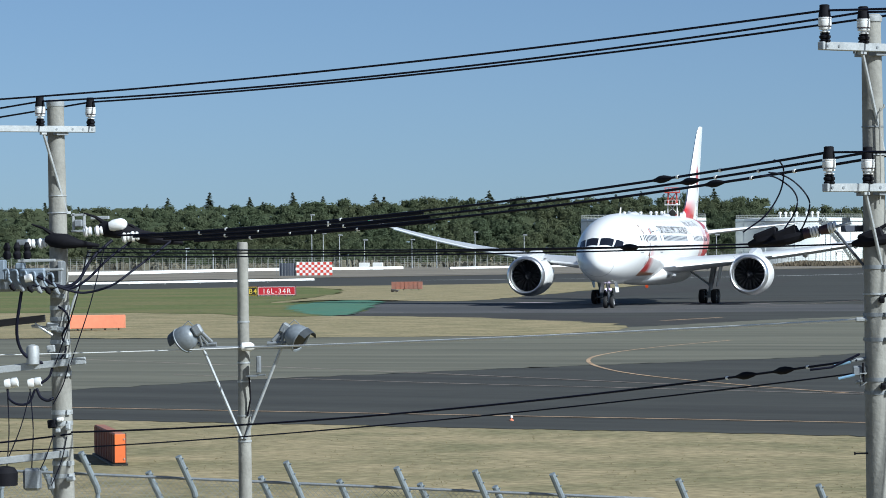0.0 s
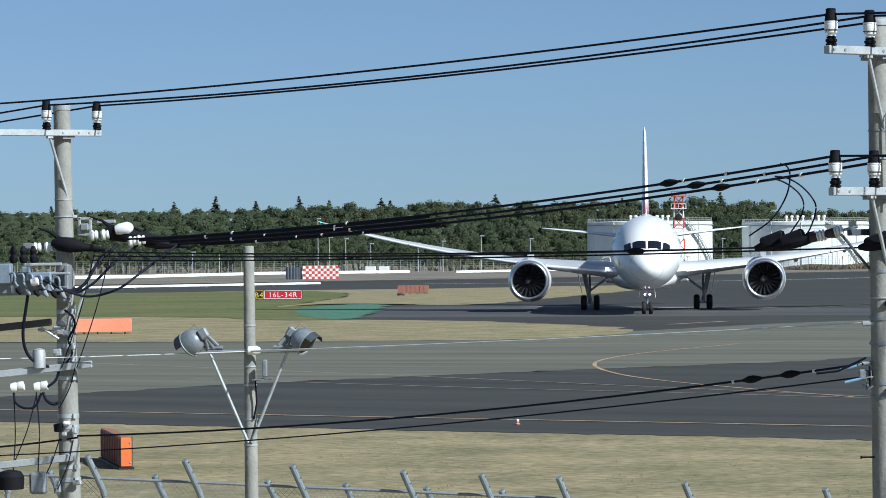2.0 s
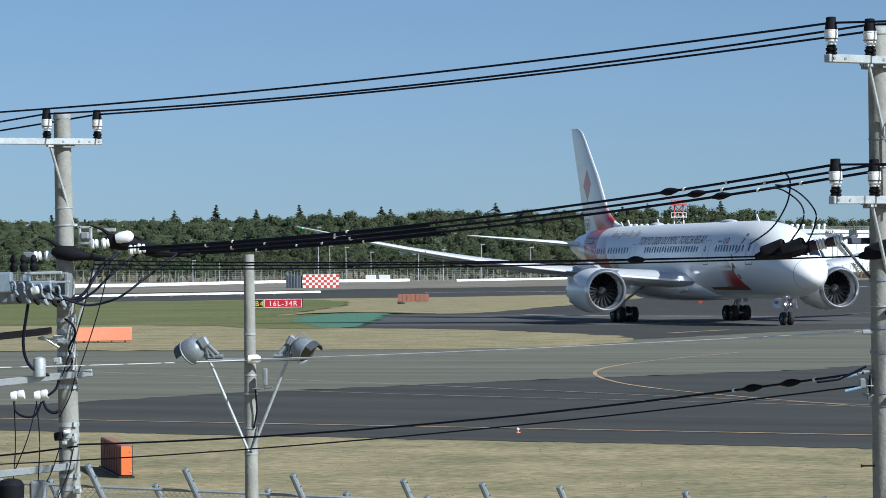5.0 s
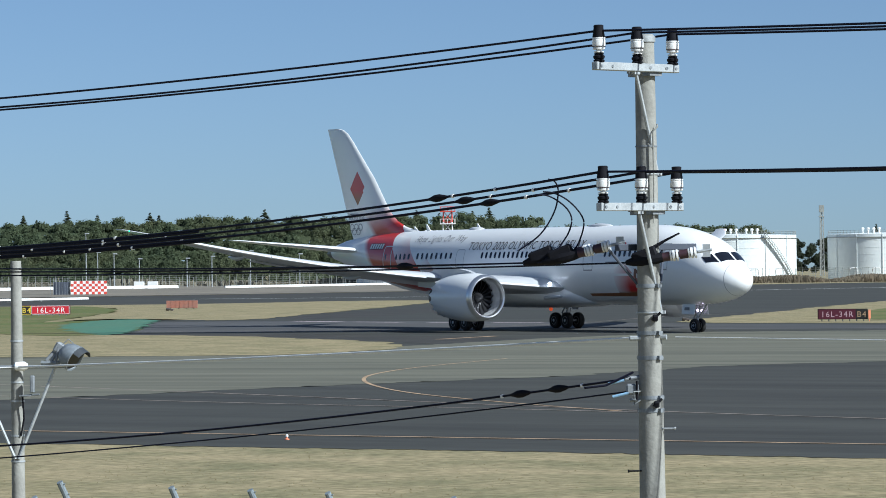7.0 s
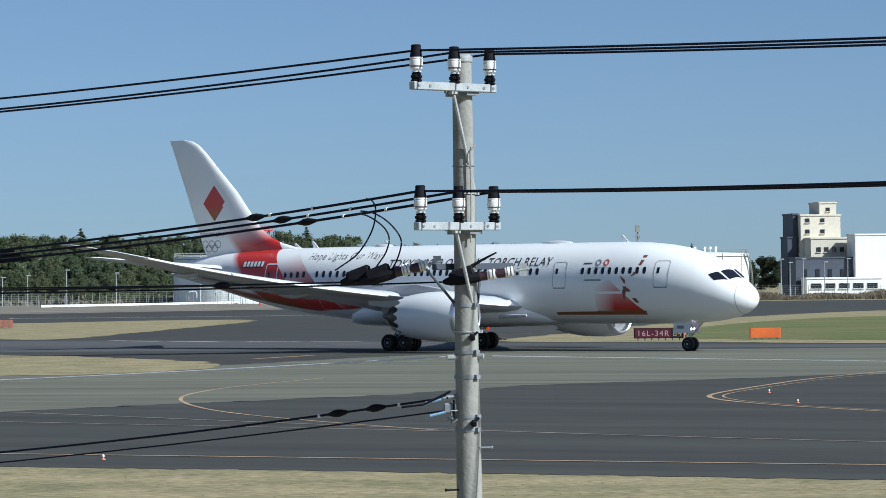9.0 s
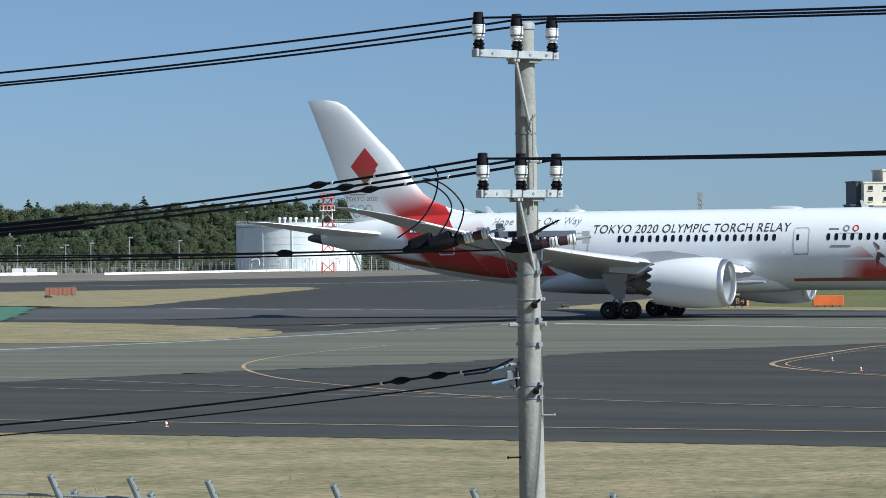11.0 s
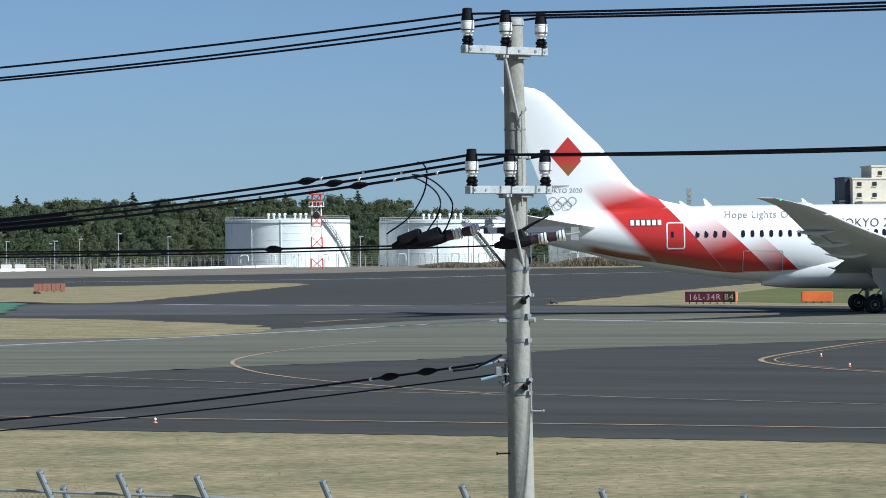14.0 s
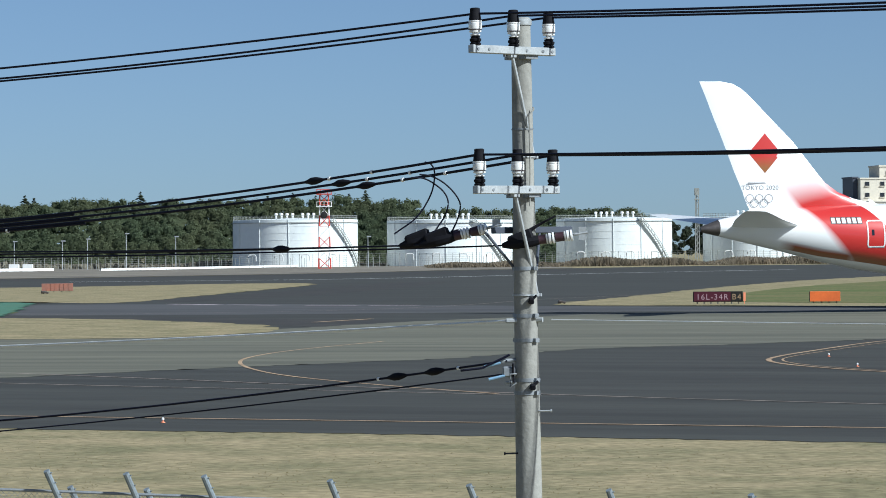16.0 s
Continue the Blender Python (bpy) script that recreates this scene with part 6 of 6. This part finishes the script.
barrier([(-200, 425), (-106.4, 510), (-77, 552)], 0.55, "low white painted barrier beside the far taxiway")
barrier([(-190, 724), (-150, 760), (-134, 862), (-100, 895)], 0.95, "low white painted barrier beyond the far taxiway")
barrier([(-84.5, 868), (-62, 925), (-41, 985), (5.8, 1165)], 0.8, "long low white painted barrier before the tanks")
HUT = thing("equipment_cabinet", "pair of small white cabinets behind the barrier", "cabinet", pose(-110, 905, 0))
for q in (-1.9, 1.9):
    bm = bmesh.new()
    box(bm, (2.8, 1.5, 2.0), (q, 0, 1.0), bevel=0.06)
    part("cabinet_box", bm, M["white"], HUT)
# chequered equipment shelter
CH = thing("chequered_shelter", "red and white chequered equipment shelter with a dark side", "shelter", pose(-96, 690, 0, 0, 0, 8))
bm = bmesh.new()
box(bm, (7.6, 3.0, 2.85), (0, 1.6, 1.5), bevel=0.03)
part("wall", bm, M["white"], CH)
SQ = bmesh.new()
box(SQ, (7.6 / 12, 0.03, 2.8 / 5))
SQM = mesh_of(SQ, "chequer_panel", M["red_paint"], False)
for i in range(12):
    for j in range(5):
        if (i + j) % 2:
            ob = new("chequer_panel", SQM)
            ob.parent = CH
            ob.location = (-3.8 + (i + 0.5) * 7.6 / 12, 0.09, 0.1 + (j + 0.5) * 2.8 / 5)
bm = bmesh.new()
box(bm, (3.4, 2.6, 2.7), (-5.7, 1.8, 1.4), bevel=0.03)
for k in range(5):
    box(bm, (0.12, 2.65, 2.75), (-7.2 + k * 0.75, 1.8, 1.4))
part("annexe", bm, M["dark_wall"], CH, "dark grey annexe")
for k in range(7):
    bm = bmesh.new()
    rod(bm, (-8.0 + k * 0.6, -0.4, 0), (-8.0 + k * 0.6, -0.4, 3.6), 0.05, n=6)
    part("fence_post", bm, M["galv_dark"], CH)

# perimeter fence, many posts: one thing of stuff
bm = bmesh.new()
rnd = random.Random(4)
for i in range(230):
    x = -250 + i * 2.0
    y = 985 + 0.05 * x
    box(bm, (0.12, 0.12, 3.6), (x, y, 1.8), rz=rnd.uniform(-5, 5))
    box(bm, (0.10, 0.10, 0.7), (x, y - 0.25, 3.8), rx=35)
    if i % 2 == 0:
        box(bm, (0.12, 0.12, 3.0), (x + 0.6, y - 32, 1.5))
for z in (0.5, 1.1, 1.7, 2.3, 2.9, 3.5, 4.0):
    box(bm, (470, 0.04, 0.045), (-15, 984.3, z), rz=2.862)
tagged(part("perimeter_fence", bm, M["roof_grey"], smooth=False), "long grey steel perimeter fence with close posts", "fence", kind="stuff")
# earth bank and dark hedge foot under the woods
sheet("bare_ground", [(-420, 445), (-117, 603), (-66, 658), (-17.5, 721), (5.7, 785), (40, 835), (30, 1000), (-100, 1120), (-420, 1120)], 0.06, mat("bare_soil", (0.20, 0.175, 0.135), 0.95, scale=0.6, vary=0.25, scale2=0.05), "bare brown soil before the woods", "ground")


def lamp_post(x, y, h, double=False):
    ob = thing("street_lamp", "slim grey lamp post before the woods", "lamp post", pose(x, y, 0), "far lamp posts")
    bm = bmesh.new()
    rod(bm, (0, 0, 0), (0, 0, h), 0.16, 0.10, 8)
    part("pole", bm, M["galv"], ob)
    bm = bmesh.new()
    box(bm, (1.3, 0.4, 0.35), (0.3, 0, h), bevel=0.08)
    part("lamp_head", bm, M["galv"], ob)


for x, h in ((-171, 6.5), (-163, 6), (-133.6, 16), (-130.2, 10.5), (-125.4, 10), (-118, 8.5), (-96.7, 9), (-85.4, 10.5), (-71, 9.5), (-104, 8.5), (-15, 9), (18, 10)):
    lamp_post(x, 955, h)


def tank(x, y, r, h, stair_side, turn):
    """Fuel storage tank: shell with stiffening rings, shallow roof, rim rail, vents and a slanting stair."""
    ob = thing("storage_tank", "large white cylindrical fuel storage tank with rooftop vents", "storage tank", pose(x, y, 0, 0, 0, turn), "storage tanks")
    bm = bmesh.new()
    prof = [(r, 0)]
    for k in range(1, 7):
        z = h * k / 7
        prof += [(r, z - 0.04), (r + 0.05, z - 0.04), (r + 0.05, z + 0.04), (r, z + 0.04)]
    lathe(bm, prof + [(r, h), (r - 0.2, h + 0.02), (r * 0.5, h + 0.35), (0.3, h + 0.6)], None, 72)
    part("shell", bm, M["tank"], ob)
    bm = bmesh.new()
    lathe(bm, [(r + 0.02, h - 1.0), (r + 0.35, h - 1.0), (r + 0.35, h - 0.85), (r + 0.02, h - 0.85)], None, 72, True)
    part("wind_girder", bm, M["roof_grey"], ob)
    rail = bmesh.new()
    for k in range(72):
        a = 2 * math.pi * k / 72
        box(rail, (0.08, 0.08, 1.2), ((r - 0.2) * math.cos(a), (r - 0.2) * math.sin(a), h + 0.6))
    for z in (0.6, 1.2):
        lathe(rail, [(r - 0.24, h + z - 0.04), (r - 0.16, h + z - 0.04), (r - 0.16, h + z + 0.04), (r - 0.24, h + z + 0.04)], None, 72, True)
    tagged(part("rim_rail", rail, M["roof_grey"], ob), kind="stuff")
    for k in range(7):
        bm = lathe(bmesh.new(), [(0.3, h + 0.2), (0.3, h + 1.4), (0.5, h + 1.55), (0.5, h + 2.0), (0.2, h + 2.15)], pose((k - 3) * 1.7 + (0.7 if k > 3 else -0.7), -r * 0.15, 0), 10)
        part("vent", bm, M["white"], ob)
    bm = bmesh.new()
    a0 = radians(-90 + stair_side)
    for k in range(22):
        a = a0 + k * 0.031
        z = h - k * h / 22
        p = Vector(((r + 0.7) * math.cos(a), (r + 0.7) * math.sin(a), z - 0.2))
        box(bm, (0.9, 1.0, 0.12), p, rz=math.degrees(a))
        box(bm, (0.12, 0.12, 1.2), p + Vector((0, 0, 0.6)), rz=math.degrees(a))
    tube(bm, [((r + 1.1) * math.cos(a0 + k * 0.031), (r + 1.1) * math.sin(a0 + k * 0.031), h - k * h / 22 + 0.9) for k in range(22)], 0.09, 6)
    tube(bm, [((r + 1.1) * math.cos(a0 + k * 0.031), (r + 1.1) * math.sin(a0 + k * 0.031), h - k * h / 22 - 0.3) for k in range(22)], 0.14, 6)
    part("stair", bm, M["roof_grey"], ob)
    for k in range(5):
        a = radians(-150 + k * 28)
        bm = bmesh.new()
        rod(bm, ((r + 0.15) * math.cos(a), (r + 0.15) * math.sin(a), 0), ((r + 0.15) * math.cos(a), (r + 0.15) * math.sin(a), h), 0.10, n=6)
        part("downpipe", bm, M["tank"], ob)
    bm = bmesh.new()
    for k in range(4):
        px = -r * 0.7 + k * r * 0.42
        tube(bm, [(px, -r - 3, 0), (px, -r - 3, 3.4), (px + 0.4, -r - 3, 3.9), (px + 2.0, -r - 3, 3.9), (px + 2.4, -r - 3, 3.4), (px + 2.4, -r - 3, 2)], 0.16, 8)
    tagged(part("pipe_bend", bm, M["white"], ob), kind="stuff")


tank(-38.5, 1018, 19.4, 14.6, 36, 0)
tank(9.5, 1022, 19.6, 14.1, 20, 0)
tank(60.5, 1018, 18.0, 14.2, 22, 0)
tank(104.6, 1018, 16.4, 14.2, 58, 0)
tank(-62, 1190, 19, 15.5, 60, 0)
# lattice tower, red and white
LT = thing("lattice_tower", "slender red and white lattice tower before the tanks", "tower", pose(-26.2, 905, 0))
W, Hh = 1.45, 20.6
for k in range(7):
    z0, z1 = Hh * k / 7, Hh * (k + 1) / 7
    colour = "red_paint" if k % 2 == 0 else "white"
    w0, w1 = W * (1.15 - 0.05 * k), W * (1.15 - 0.05 * (k + 1))
    bm = bmesh.new()
    for sx, sy in ((-1, -1), (1, -1), (1, 1), (-1, 1)):
        rod(bm, (sx * w0, sy * w0, z0), (sx * w1, sy * w1, z1), 0.16, n=6)
    for sx, sy, ex, ey in ((-1, -1, 1, -1), (1, -1, 1, 1), (1, 1, -1, 1), (-1, 1, -1, -1)):
        rod(bm, (sx * w0, sy * w0, z0), (ex * w1, ey * w1, z1), 0.09, n=5)
        rod(bm, (ex * w0, ey * w0, z0), (sx * w1, sy * w1, z1), 0.09, n=5)
        rod(bm, (sx * w0, sy * w0, z0), (ex * w0, ey * w0, z0), 0.09, n=5)
    part("lattice_section", bm, M[colour], LT)
for z, c in ((17.2, "white"), (20.6, "red_paint")):
    bm = bmesh.new()
    box(bm, (4.2, 4.2, 0.25), (0, 0, z))
    for k in range(5):
        for y in (-2.0, 2.0):
            box(bm, (0.1, 0.1, 1.3), (-2.0 + k, y, z + 0.65))
    for y in (-2.0, 2.0):
        box(bm, (4.2, 0.1, 0.1), (0, y, z + 1.3))
    part("platform", bm, M[c], LT)
bm = bmesh.new()
lathe(bm, [(0.9, -0.2), (1.0, 0.0), (0.9, 0.3), (0.2, 0.4)], pose(0, -1.9, 14.8, 90, 0, 0), 16)
part("dish", bm, M["sign_dark"], LT)
# far radio mast
bm = bmesh.new()
MA = thing("radio_mast", "far grey radio mast above the trees", "mast", pose(118.8, 1400, 0))
for sx, sy in ((-1, -1), (1, -1), (0, 1)):
    rod(bm, (sx * 0.9, sy * 0.9, 0), (sx * 0.6, sy * 0.6, 30), 0.2, n=5)
for k in range(12):
    rod(bm, (-0.85, -0.85, k * 2.5), (0.8, -0.8, k * 2.5 + 2.5), 0.14, n=5)
box(bm, (2.2, 2.0, 0.4), (0, 0, 25.5))
box(bm, (2.0, 1.6, 3.0), (0, 0, 28.8))
part("lattice", bm, M["roof_grey"], MA)


def building(name, label, at, parts, rz=0):
    ob = thing(name, label, "building", pose(*at, 0, 0, rz))
    for (w, d, h), (x, y, z), m, wins in parts:
        bm = bmesh.new()
        box(bm, (w, d, h), (x, y, z + h / 2))
        wall = part("wall", bm, M[m], ob)
        bm = bmesh.new()
        box(bm, (w + 0.5, d + 0.5, 0.5), (x, y, z + h + 0.2))
        part("parapet", bm, M[m], wall)
        for wx, wz, ww, wh in wins:
            bm = bmesh.new()
            box(bm, (ww, 0.3, wh), (x + wx, y - d / 2 - 0.06, z + wz))
            wd = part("window", bm, M["glass_dark"], wall)
            bm = bmesh.new()
            box(bm, (ww + 0.4, 0.5, 0.2), (x + wx, y - d / 2 - 0.15, z + wz - wh / 2 - 0.1))
            part("sill", bm, M[m], wd)
    return ob


building("office_tower", "pale cream concrete tower block with lower wings", (142.3, 1040, 0), (
    ((13, 16, 26.0), (2.2, 0, 0), "plaster", ((-4.3, 21, 1.3, 1.3), (0.6, 21, 1.3, 1.3), (-4.3, 15.5, 1.3, 1.3), (0.6, 24.5, 1.3, 1.3), (-4.3, 24.5, 1.3, 1.3), (5, 18, 1.3, 1.3))),
    ((5.5, 12, 30.0), (5.5, 1, 0), "plaster", ((0, 28, 1.2, 1.2),)),
    # narrow dark block: stands in for the shade on the tower's side face
    ((1.6, 12, 26.4), (-5.2, 1, 0), "dark_wall", ()),
    ((26, 14, 18.6), (10, -8, 0), "plaster", ((-10.5, 15.2, 1.3, 1.5), (-8, 15.2, 1.3, 1.5), (-5.5, 15.2, 1.3, 1.5), (-3.0, 15.2, 1.3, 1.5), (1.0, 15.2, 1.3, 1.5), (3.5, 15.2, 1.3, 1.5))),
    ((3, 8, 19.0), (-6.6, -2, 0), "dark_wall", ()),
    ((30, 8, 12.4), (4.5, -20, 0), "dark_wall", ((-12, 7, 1.2, 4), (-8, 7, 1.2, 4), (-4, 7, 1.2, 4), (0, 7, 1.2, 4), (4, 7, 1.2, 4), (8, 7, 1.2, 4))),
    ((22, 9, 19.5), (19, -22, 0), "white", ()),
    ((24, 6, 4.8), (3.0, -28, 1.2), "white", ((-9, 2.6, 3.2, 1.6), (-4.5, 2.6, 3.2, 1.6), (0, 2.6, 3.2, 1.6), (4.5, 2.6, 3.2, 1.6), (9, 2.6, 3.2, 1.6))),
), 8)
for x, h in ((126.8, 12), (129.5, 11), (133.5, 12), (140, 11), (147, 12)):
    lamp_post(x, 985, h)


# ---------------------------------------------------------------- woods
def clump(bm, c, r, n, rnd, leaf, loose=0.9):
    """Leaf quads scattered through a rounded mass, denser towards its skin."""
    for _ in range(n):
        a, b = rnd.uniform(0, 2 * math.pi), math.acos(rnd.uniform(-0.75, 1))
        q = r * (0.62 + 0.42 * rnd.random())
        p = Vector((c[0] + q * math.sin(b) * math.cos(a), c[1] + q * math.sin(b) * math.sin(a), c[2] + 0.85 * q * math.cos(b)))
        nrm = (p - Vector(c)).normalized() + Vector((rnd.uniform(-1, 1), rnd.uniform(-1, 1), rnd.uniform(-0.7, 1))) * loose
        u = nrm.orthogonal().normalized()
        v = nrm.normalized().cross(u)
        s = leaf * rnd.uniform(0.6, 1.3)
        bm.append((p - u * s, p - v * s * 0.8, p + u * s, p + v * s * 0.8))
    # closed heart of the mass
    k, o = r * 0.48, Vector(c)
    for ax in range(3):
        for sg in (-1, 1):
            e = [Vector((0, 0, 0)) for _ in range(4)]
            for w, (a, b) in zip(e, ((-1, -1), (1, -1), (1, 1), (-1, 1))):
                w[ax], w[(ax + 1) % 3], w[(ax + 2) % 3] = sg * k, a * k, b * k
            bm.append(tuple(o + w for w in e))


def quads_mesh(name, quads, material):
    me = bpy.data.meshes.new(name)
    vs = [tuple(p) for q in quads for p in q]
    me.from_pydata(vs, [], [tuple(range(4 * i, 4 * i + 4)) for i in range(len(quads))])
    me.materials.append(material)
    return me


def broad_tree(rnd, h, w, leaf=0.5, count=80):
    """Crown of many leafy masses."""
    out = []
    for k in range(rnd.randint(14, 17)):
        a, d = rnd.uniform(0, 6.28), rnd.uniform(0, 0.62) * w
        z = h * rnd.uniform(0.15, 0.86)
        size = w * rnd.uniform(0.30, 0.46) * (1.1 - 0.35 * z / h)
        clump(out, (d * math.cos(a), d * math.sin(a), z), size, count, rnd, leaf)
    clump(out, (0, 0, h * 0.82), w * 0.42, count + 8, rnd, leaf * 0.9)
    return out


def conifer(rnd, h, w):
    out = []
    for k in range(22):
        t = k / 21
        z = h * (0.22 + 0.78 * t)
        r = w * 1.75 * (1 - t) ** 0.75 * rnd.uniform(0.7, 1.15) + 0.45
        for j in range(max(9, int(30 * (1 - t)) + 12)):
            a = rnd.uniform(0, 6.28)
            e = Vector((math.cos(a), math.sin(a), -0.25))
            s = Vector((-math.sin(a), math.cos(a), 0)) * (0.45 + 0.75 * (1 - t))
            base = Vector((0, 0, z + rnd.uniform(-0.4, 0.4)))
            tip = base + e * r * rnd.uniform(0.75, 1.1)
            mid = base.lerp(tip, 0.6)
            out.append((base + Vector((0, 0, 0.2)), mid - s, tip, mid + s))
    return out


# the close rows of the woods, as one mass: crowns of small leafy domes, rising to the back
rnd = random.Random(11)
allq = []
for row in range(11):
    for i in range(126):
        x = -335 + i * 3.3 + rnd.uniform(-1.3, 1.3) + (row % 2) * 1.6
        if x > 78:
            continue
        west = max(0.0, min(1.0, (-150 - x) / 60))
        swell = 1.5 * noise.noise((x * 0.09, row * 0.5, 2.0)) + rnd.uniform(-0.5, 0.5)
        z = (1.2 + row * 2.02) * (1 - 0.08 * west) * (1.0 if x < 0 else 0.82) + swell
        y = 1096 + row * 5.5 + rnd.uniform(-1.5, 1.5) + 0.02 * x
        for k in range(2):
            r = rnd.uniform(1.7, 2.8)
            c = (x + rnd.uniform(-1.5, 1.5), y + rnd.uniform(-1.5, 1.5), z + rnd.uniform(-1.0, 0.6))
            clump(allq, c, r, 110, rnd, 0.34, 0.45)
# leaves deeper in, between the crowns
for i in range(9000):
    t = rnd.random()
    x = rnd.uniform(-335, 78)
    z = (0.5 + 20.5 * t) * (1.0 if x < 0 else 0.82)
    p, u = Vector((x, 1097.5 + 54 * t + 0.02 * x, z)), Vector((rnd.uniform(-0.3, 0.3), -0.6, 0.8)).normalized()
    a = u.orthogonal().normalized() * rnd.uniform(0.9, 1.5)
    b = u.cross(a)
    allq.append((p - a, p - b, p + a, p + b))
tagged(new("woods", quads_mesh("woods", allq, M["leaf"])), "dense dark evergreen woods along the airfield edge", "woods", kind="stuff")
# distant low woods to the east
allq = []
for i in range(95):
    x = 20 + i * 3.2 + rnd.uniform(-1.5, 1.5)
    off = Vector((x * 1.35, 1500 + rnd.uniform(-20, 20), 0))
    h = (19.5 if x < 200 else 15) * rnd.uniform(0.8, 1.08)
    allq += [tuple(p + off for p in q) for q in broad_tree(rnd, h, rnd.uniform(4.5, 6.5))]
tagged(new("woods", quads_mesh("far_woods", allq, M["needle"])), "low dark line of distant woods", "woods", kind="stuff")


def tree(name, label, quads, h, r, leaf):
    ob = thing(name, label, "tree", group="trees above the woods")
    bm = bmesh.new()
    tube(bm, [(0, 0, 0), (0.1, 0, h * 0.3), (-0.1, 0.1, h * 0.6), (0, 0, h * 0.92)], [r, r * 0.8, r * 0.5, r * 0.15], 7)
    for k in range(7):
        a, z = k * 2.1, h * (0.35 + 0.07 * k)
        tube(bm, [(0, 0, z), (math.cos(a) * h * 0.06, math.sin(a) * h * 0.06, z + 0.4), (math.cos(a) * h * 0.11, math.sin(a) * h * 0.11, z + 1.0)], [r * 0.35, r * 0.25, r * 0.1], 5)
    part("trunk", bm, M["bark"], ob)
    cr = new("crown", quads_mesh("crown", quads, leaf))
    cr.parent = ob
    return ob


kinds = []
for k in range(3):
    kinds.append(tree("conifer", "tall dark pointed conifer above the woods", conifer(rnd, 20, 3.3 + 0.6 * k), 20, 0.28, M["needle"]))
for k in range(2):
    kinds.append(tree("broadleaf_tree", "round-headed dark tree above the woods", broad_tree(rnd, 18, 4.2), 18, 0.3, M["needle"]))
spots = [(-290, 0, 1.0), (-284, 1, 0.9), (-262, 0, 1.02), (-256, 2, 1.0), (-249, 1, 0.95), (-231, 3, 1.0), (-216, 2, 1.07), (-201.6, 0, 1.15), (-197, 1, 0.95), (-186, 1, 1.07), (-182, 2, 1.0),
         (-170, 0, 1.13), (-167, 3, 1.1), (-160, 1, 1.08), (-155, 4, 1.08), (-147, 3, 1.08), (-141, 2, 1.1), (-137, 0, 1.05), (-133, 3, 1.0), (-112, 1, 0.98), (-99, 2, 1.13), (-95, 3, 1.0), (-88, 1, 0.95),
         (-66, 4, 1.12), (-61, 3, 1.1), (-54, 0, 1.05), (-45, 1, 1.1), (-37, 2, 1.05), (-33, 3, 1.08), (-25, 1, 1.08), (-19, 2, 1.12), (-14, 3, 1.05), (-7, 0, 0.98), (-2, 1, 0.9), (12, 3, 0.9),
         (-276, 3, 0.95), (-240, 4, 0.95), (-224, 1, 0.98), (-207, 3, 0.98), (-176, 4, 0.98), (-122, 4, 0.95), (-105, 3, 0.97), (-78, 3, 0.93), (30, 4, 0.86), (142, 2, 1.0), (146, 3, 1.05)]
first = set()
for x, k, s in spots:
    s *= 1.15 if x < 0 else 1.08
    y = 1165 + (x * 37 % 11)
    if x > 100:
        y = 1400
    if k not in first:
        first.add(k)
        ob = kinds[k]
        ob.matrix_world = pose(x, y, 0, 0, 0, x * 17 % 360)
        ob.scale = (1, 1, s)
    else:
        ob = copy_thing(kinds[k], pose(x, y, 0, 0, 0, x * 17 % 360))
        ob.scale = (s, s, s)
# dry reeds along the far edge, thick as a hedge
allq = []
for i in range(36000):
    x = rnd.uniform(2, 190)
    y = 905 + 0.33 * x + rnd.uniform(-16, 30)
    h = rnd.uniform(0.6, 2.9) * (0.65 + 0.35 * math.sin(x * 0.21) * math.sin(x * 0.083 + 1)) * min(1.0, 0.25 + x / 30)
    a = rnd.uniform(0, 3.14)
    w = Vector((math.cos(a), math.sin(a), 0)) * rnd.uniform(0.10, 0.30)
    b = Vector((x, y, 0))
    t = b + Vector((rnd.uniform(-0.9, 0.9), rnd.uniform(-0.6, 0.6), h))
    allq.append((b - w, b + w, t + w * 0.5, t - w * 0.5))
tagged(new("reeds", quads_mesh("reeds", allq, M["reed"])), "tall dry brown reeds along the far taxiway", "reeds", kind="stuff")
# bare scrub between the fence and the woods
allq = []
for i in range(9000):
    x = rnd.uniform(-330, 10)
    y = rnd.uniform(1015, 1080)
    h = rnd.uniform(0.8, 2.6) * (0.7 + 0.3 * math.sin(x * 0.13) * math.sin(x * 0.05 + 2))
    a = rnd.uniform(0, 3.14)
    w = Vector((math.cos(a), math.sin(a), 0)) * rnd.uniform(0.35, 1.0)
    b = Vector((x, y, 0))
    t = b + Vector((rnd.uniform(-0.6, 0.6), rnd.uniform(-0.5, 0.5), h))
    allq.append((b - w, b + w, t + w * 0.5, t - w * 0.5))
tagged(new("scrub", quads_mesh("scrub", allq, M["scrub"])), "bare brown scrub in front of the woods", "scrub", kind="stuff")
# short leaning grass blades on the near verge
allq = []
for i in range(6000):
    y = 58 + 42 * rnd.random() ** 1.2
    x = rnd.uniform(-0.26, 0.20) * y
    if y > 86.2 - 0.455 * x:
        continue
    if noise.noise((x * 0.35, y * 0.12, 3.0)) < rnd.uniform(-0.5, 0.3):
        continue
    h = rnd.uniform(0.006, 0.024)
    a = rnd.uniform(0, 3.14)
    w = Vector((math.cos(a), math.sin(a), 0)) * rnd.uniform(0.008, 0.022)
    b = Vector((x, y, 0))
    t = b + Vector((rnd.uniform(-0.06, 0.04), rnd.uniform(0.05, 0.14), h))
    allq.append((b - w, b + w, t + w * 0.6, t - w * 0.6))
tagged(new("grass_tufts", quads_mesh("grass_tufts", allq, M["straw"])), "short dry grass tufts on the verge", "grass", kind="stuff")


motions()
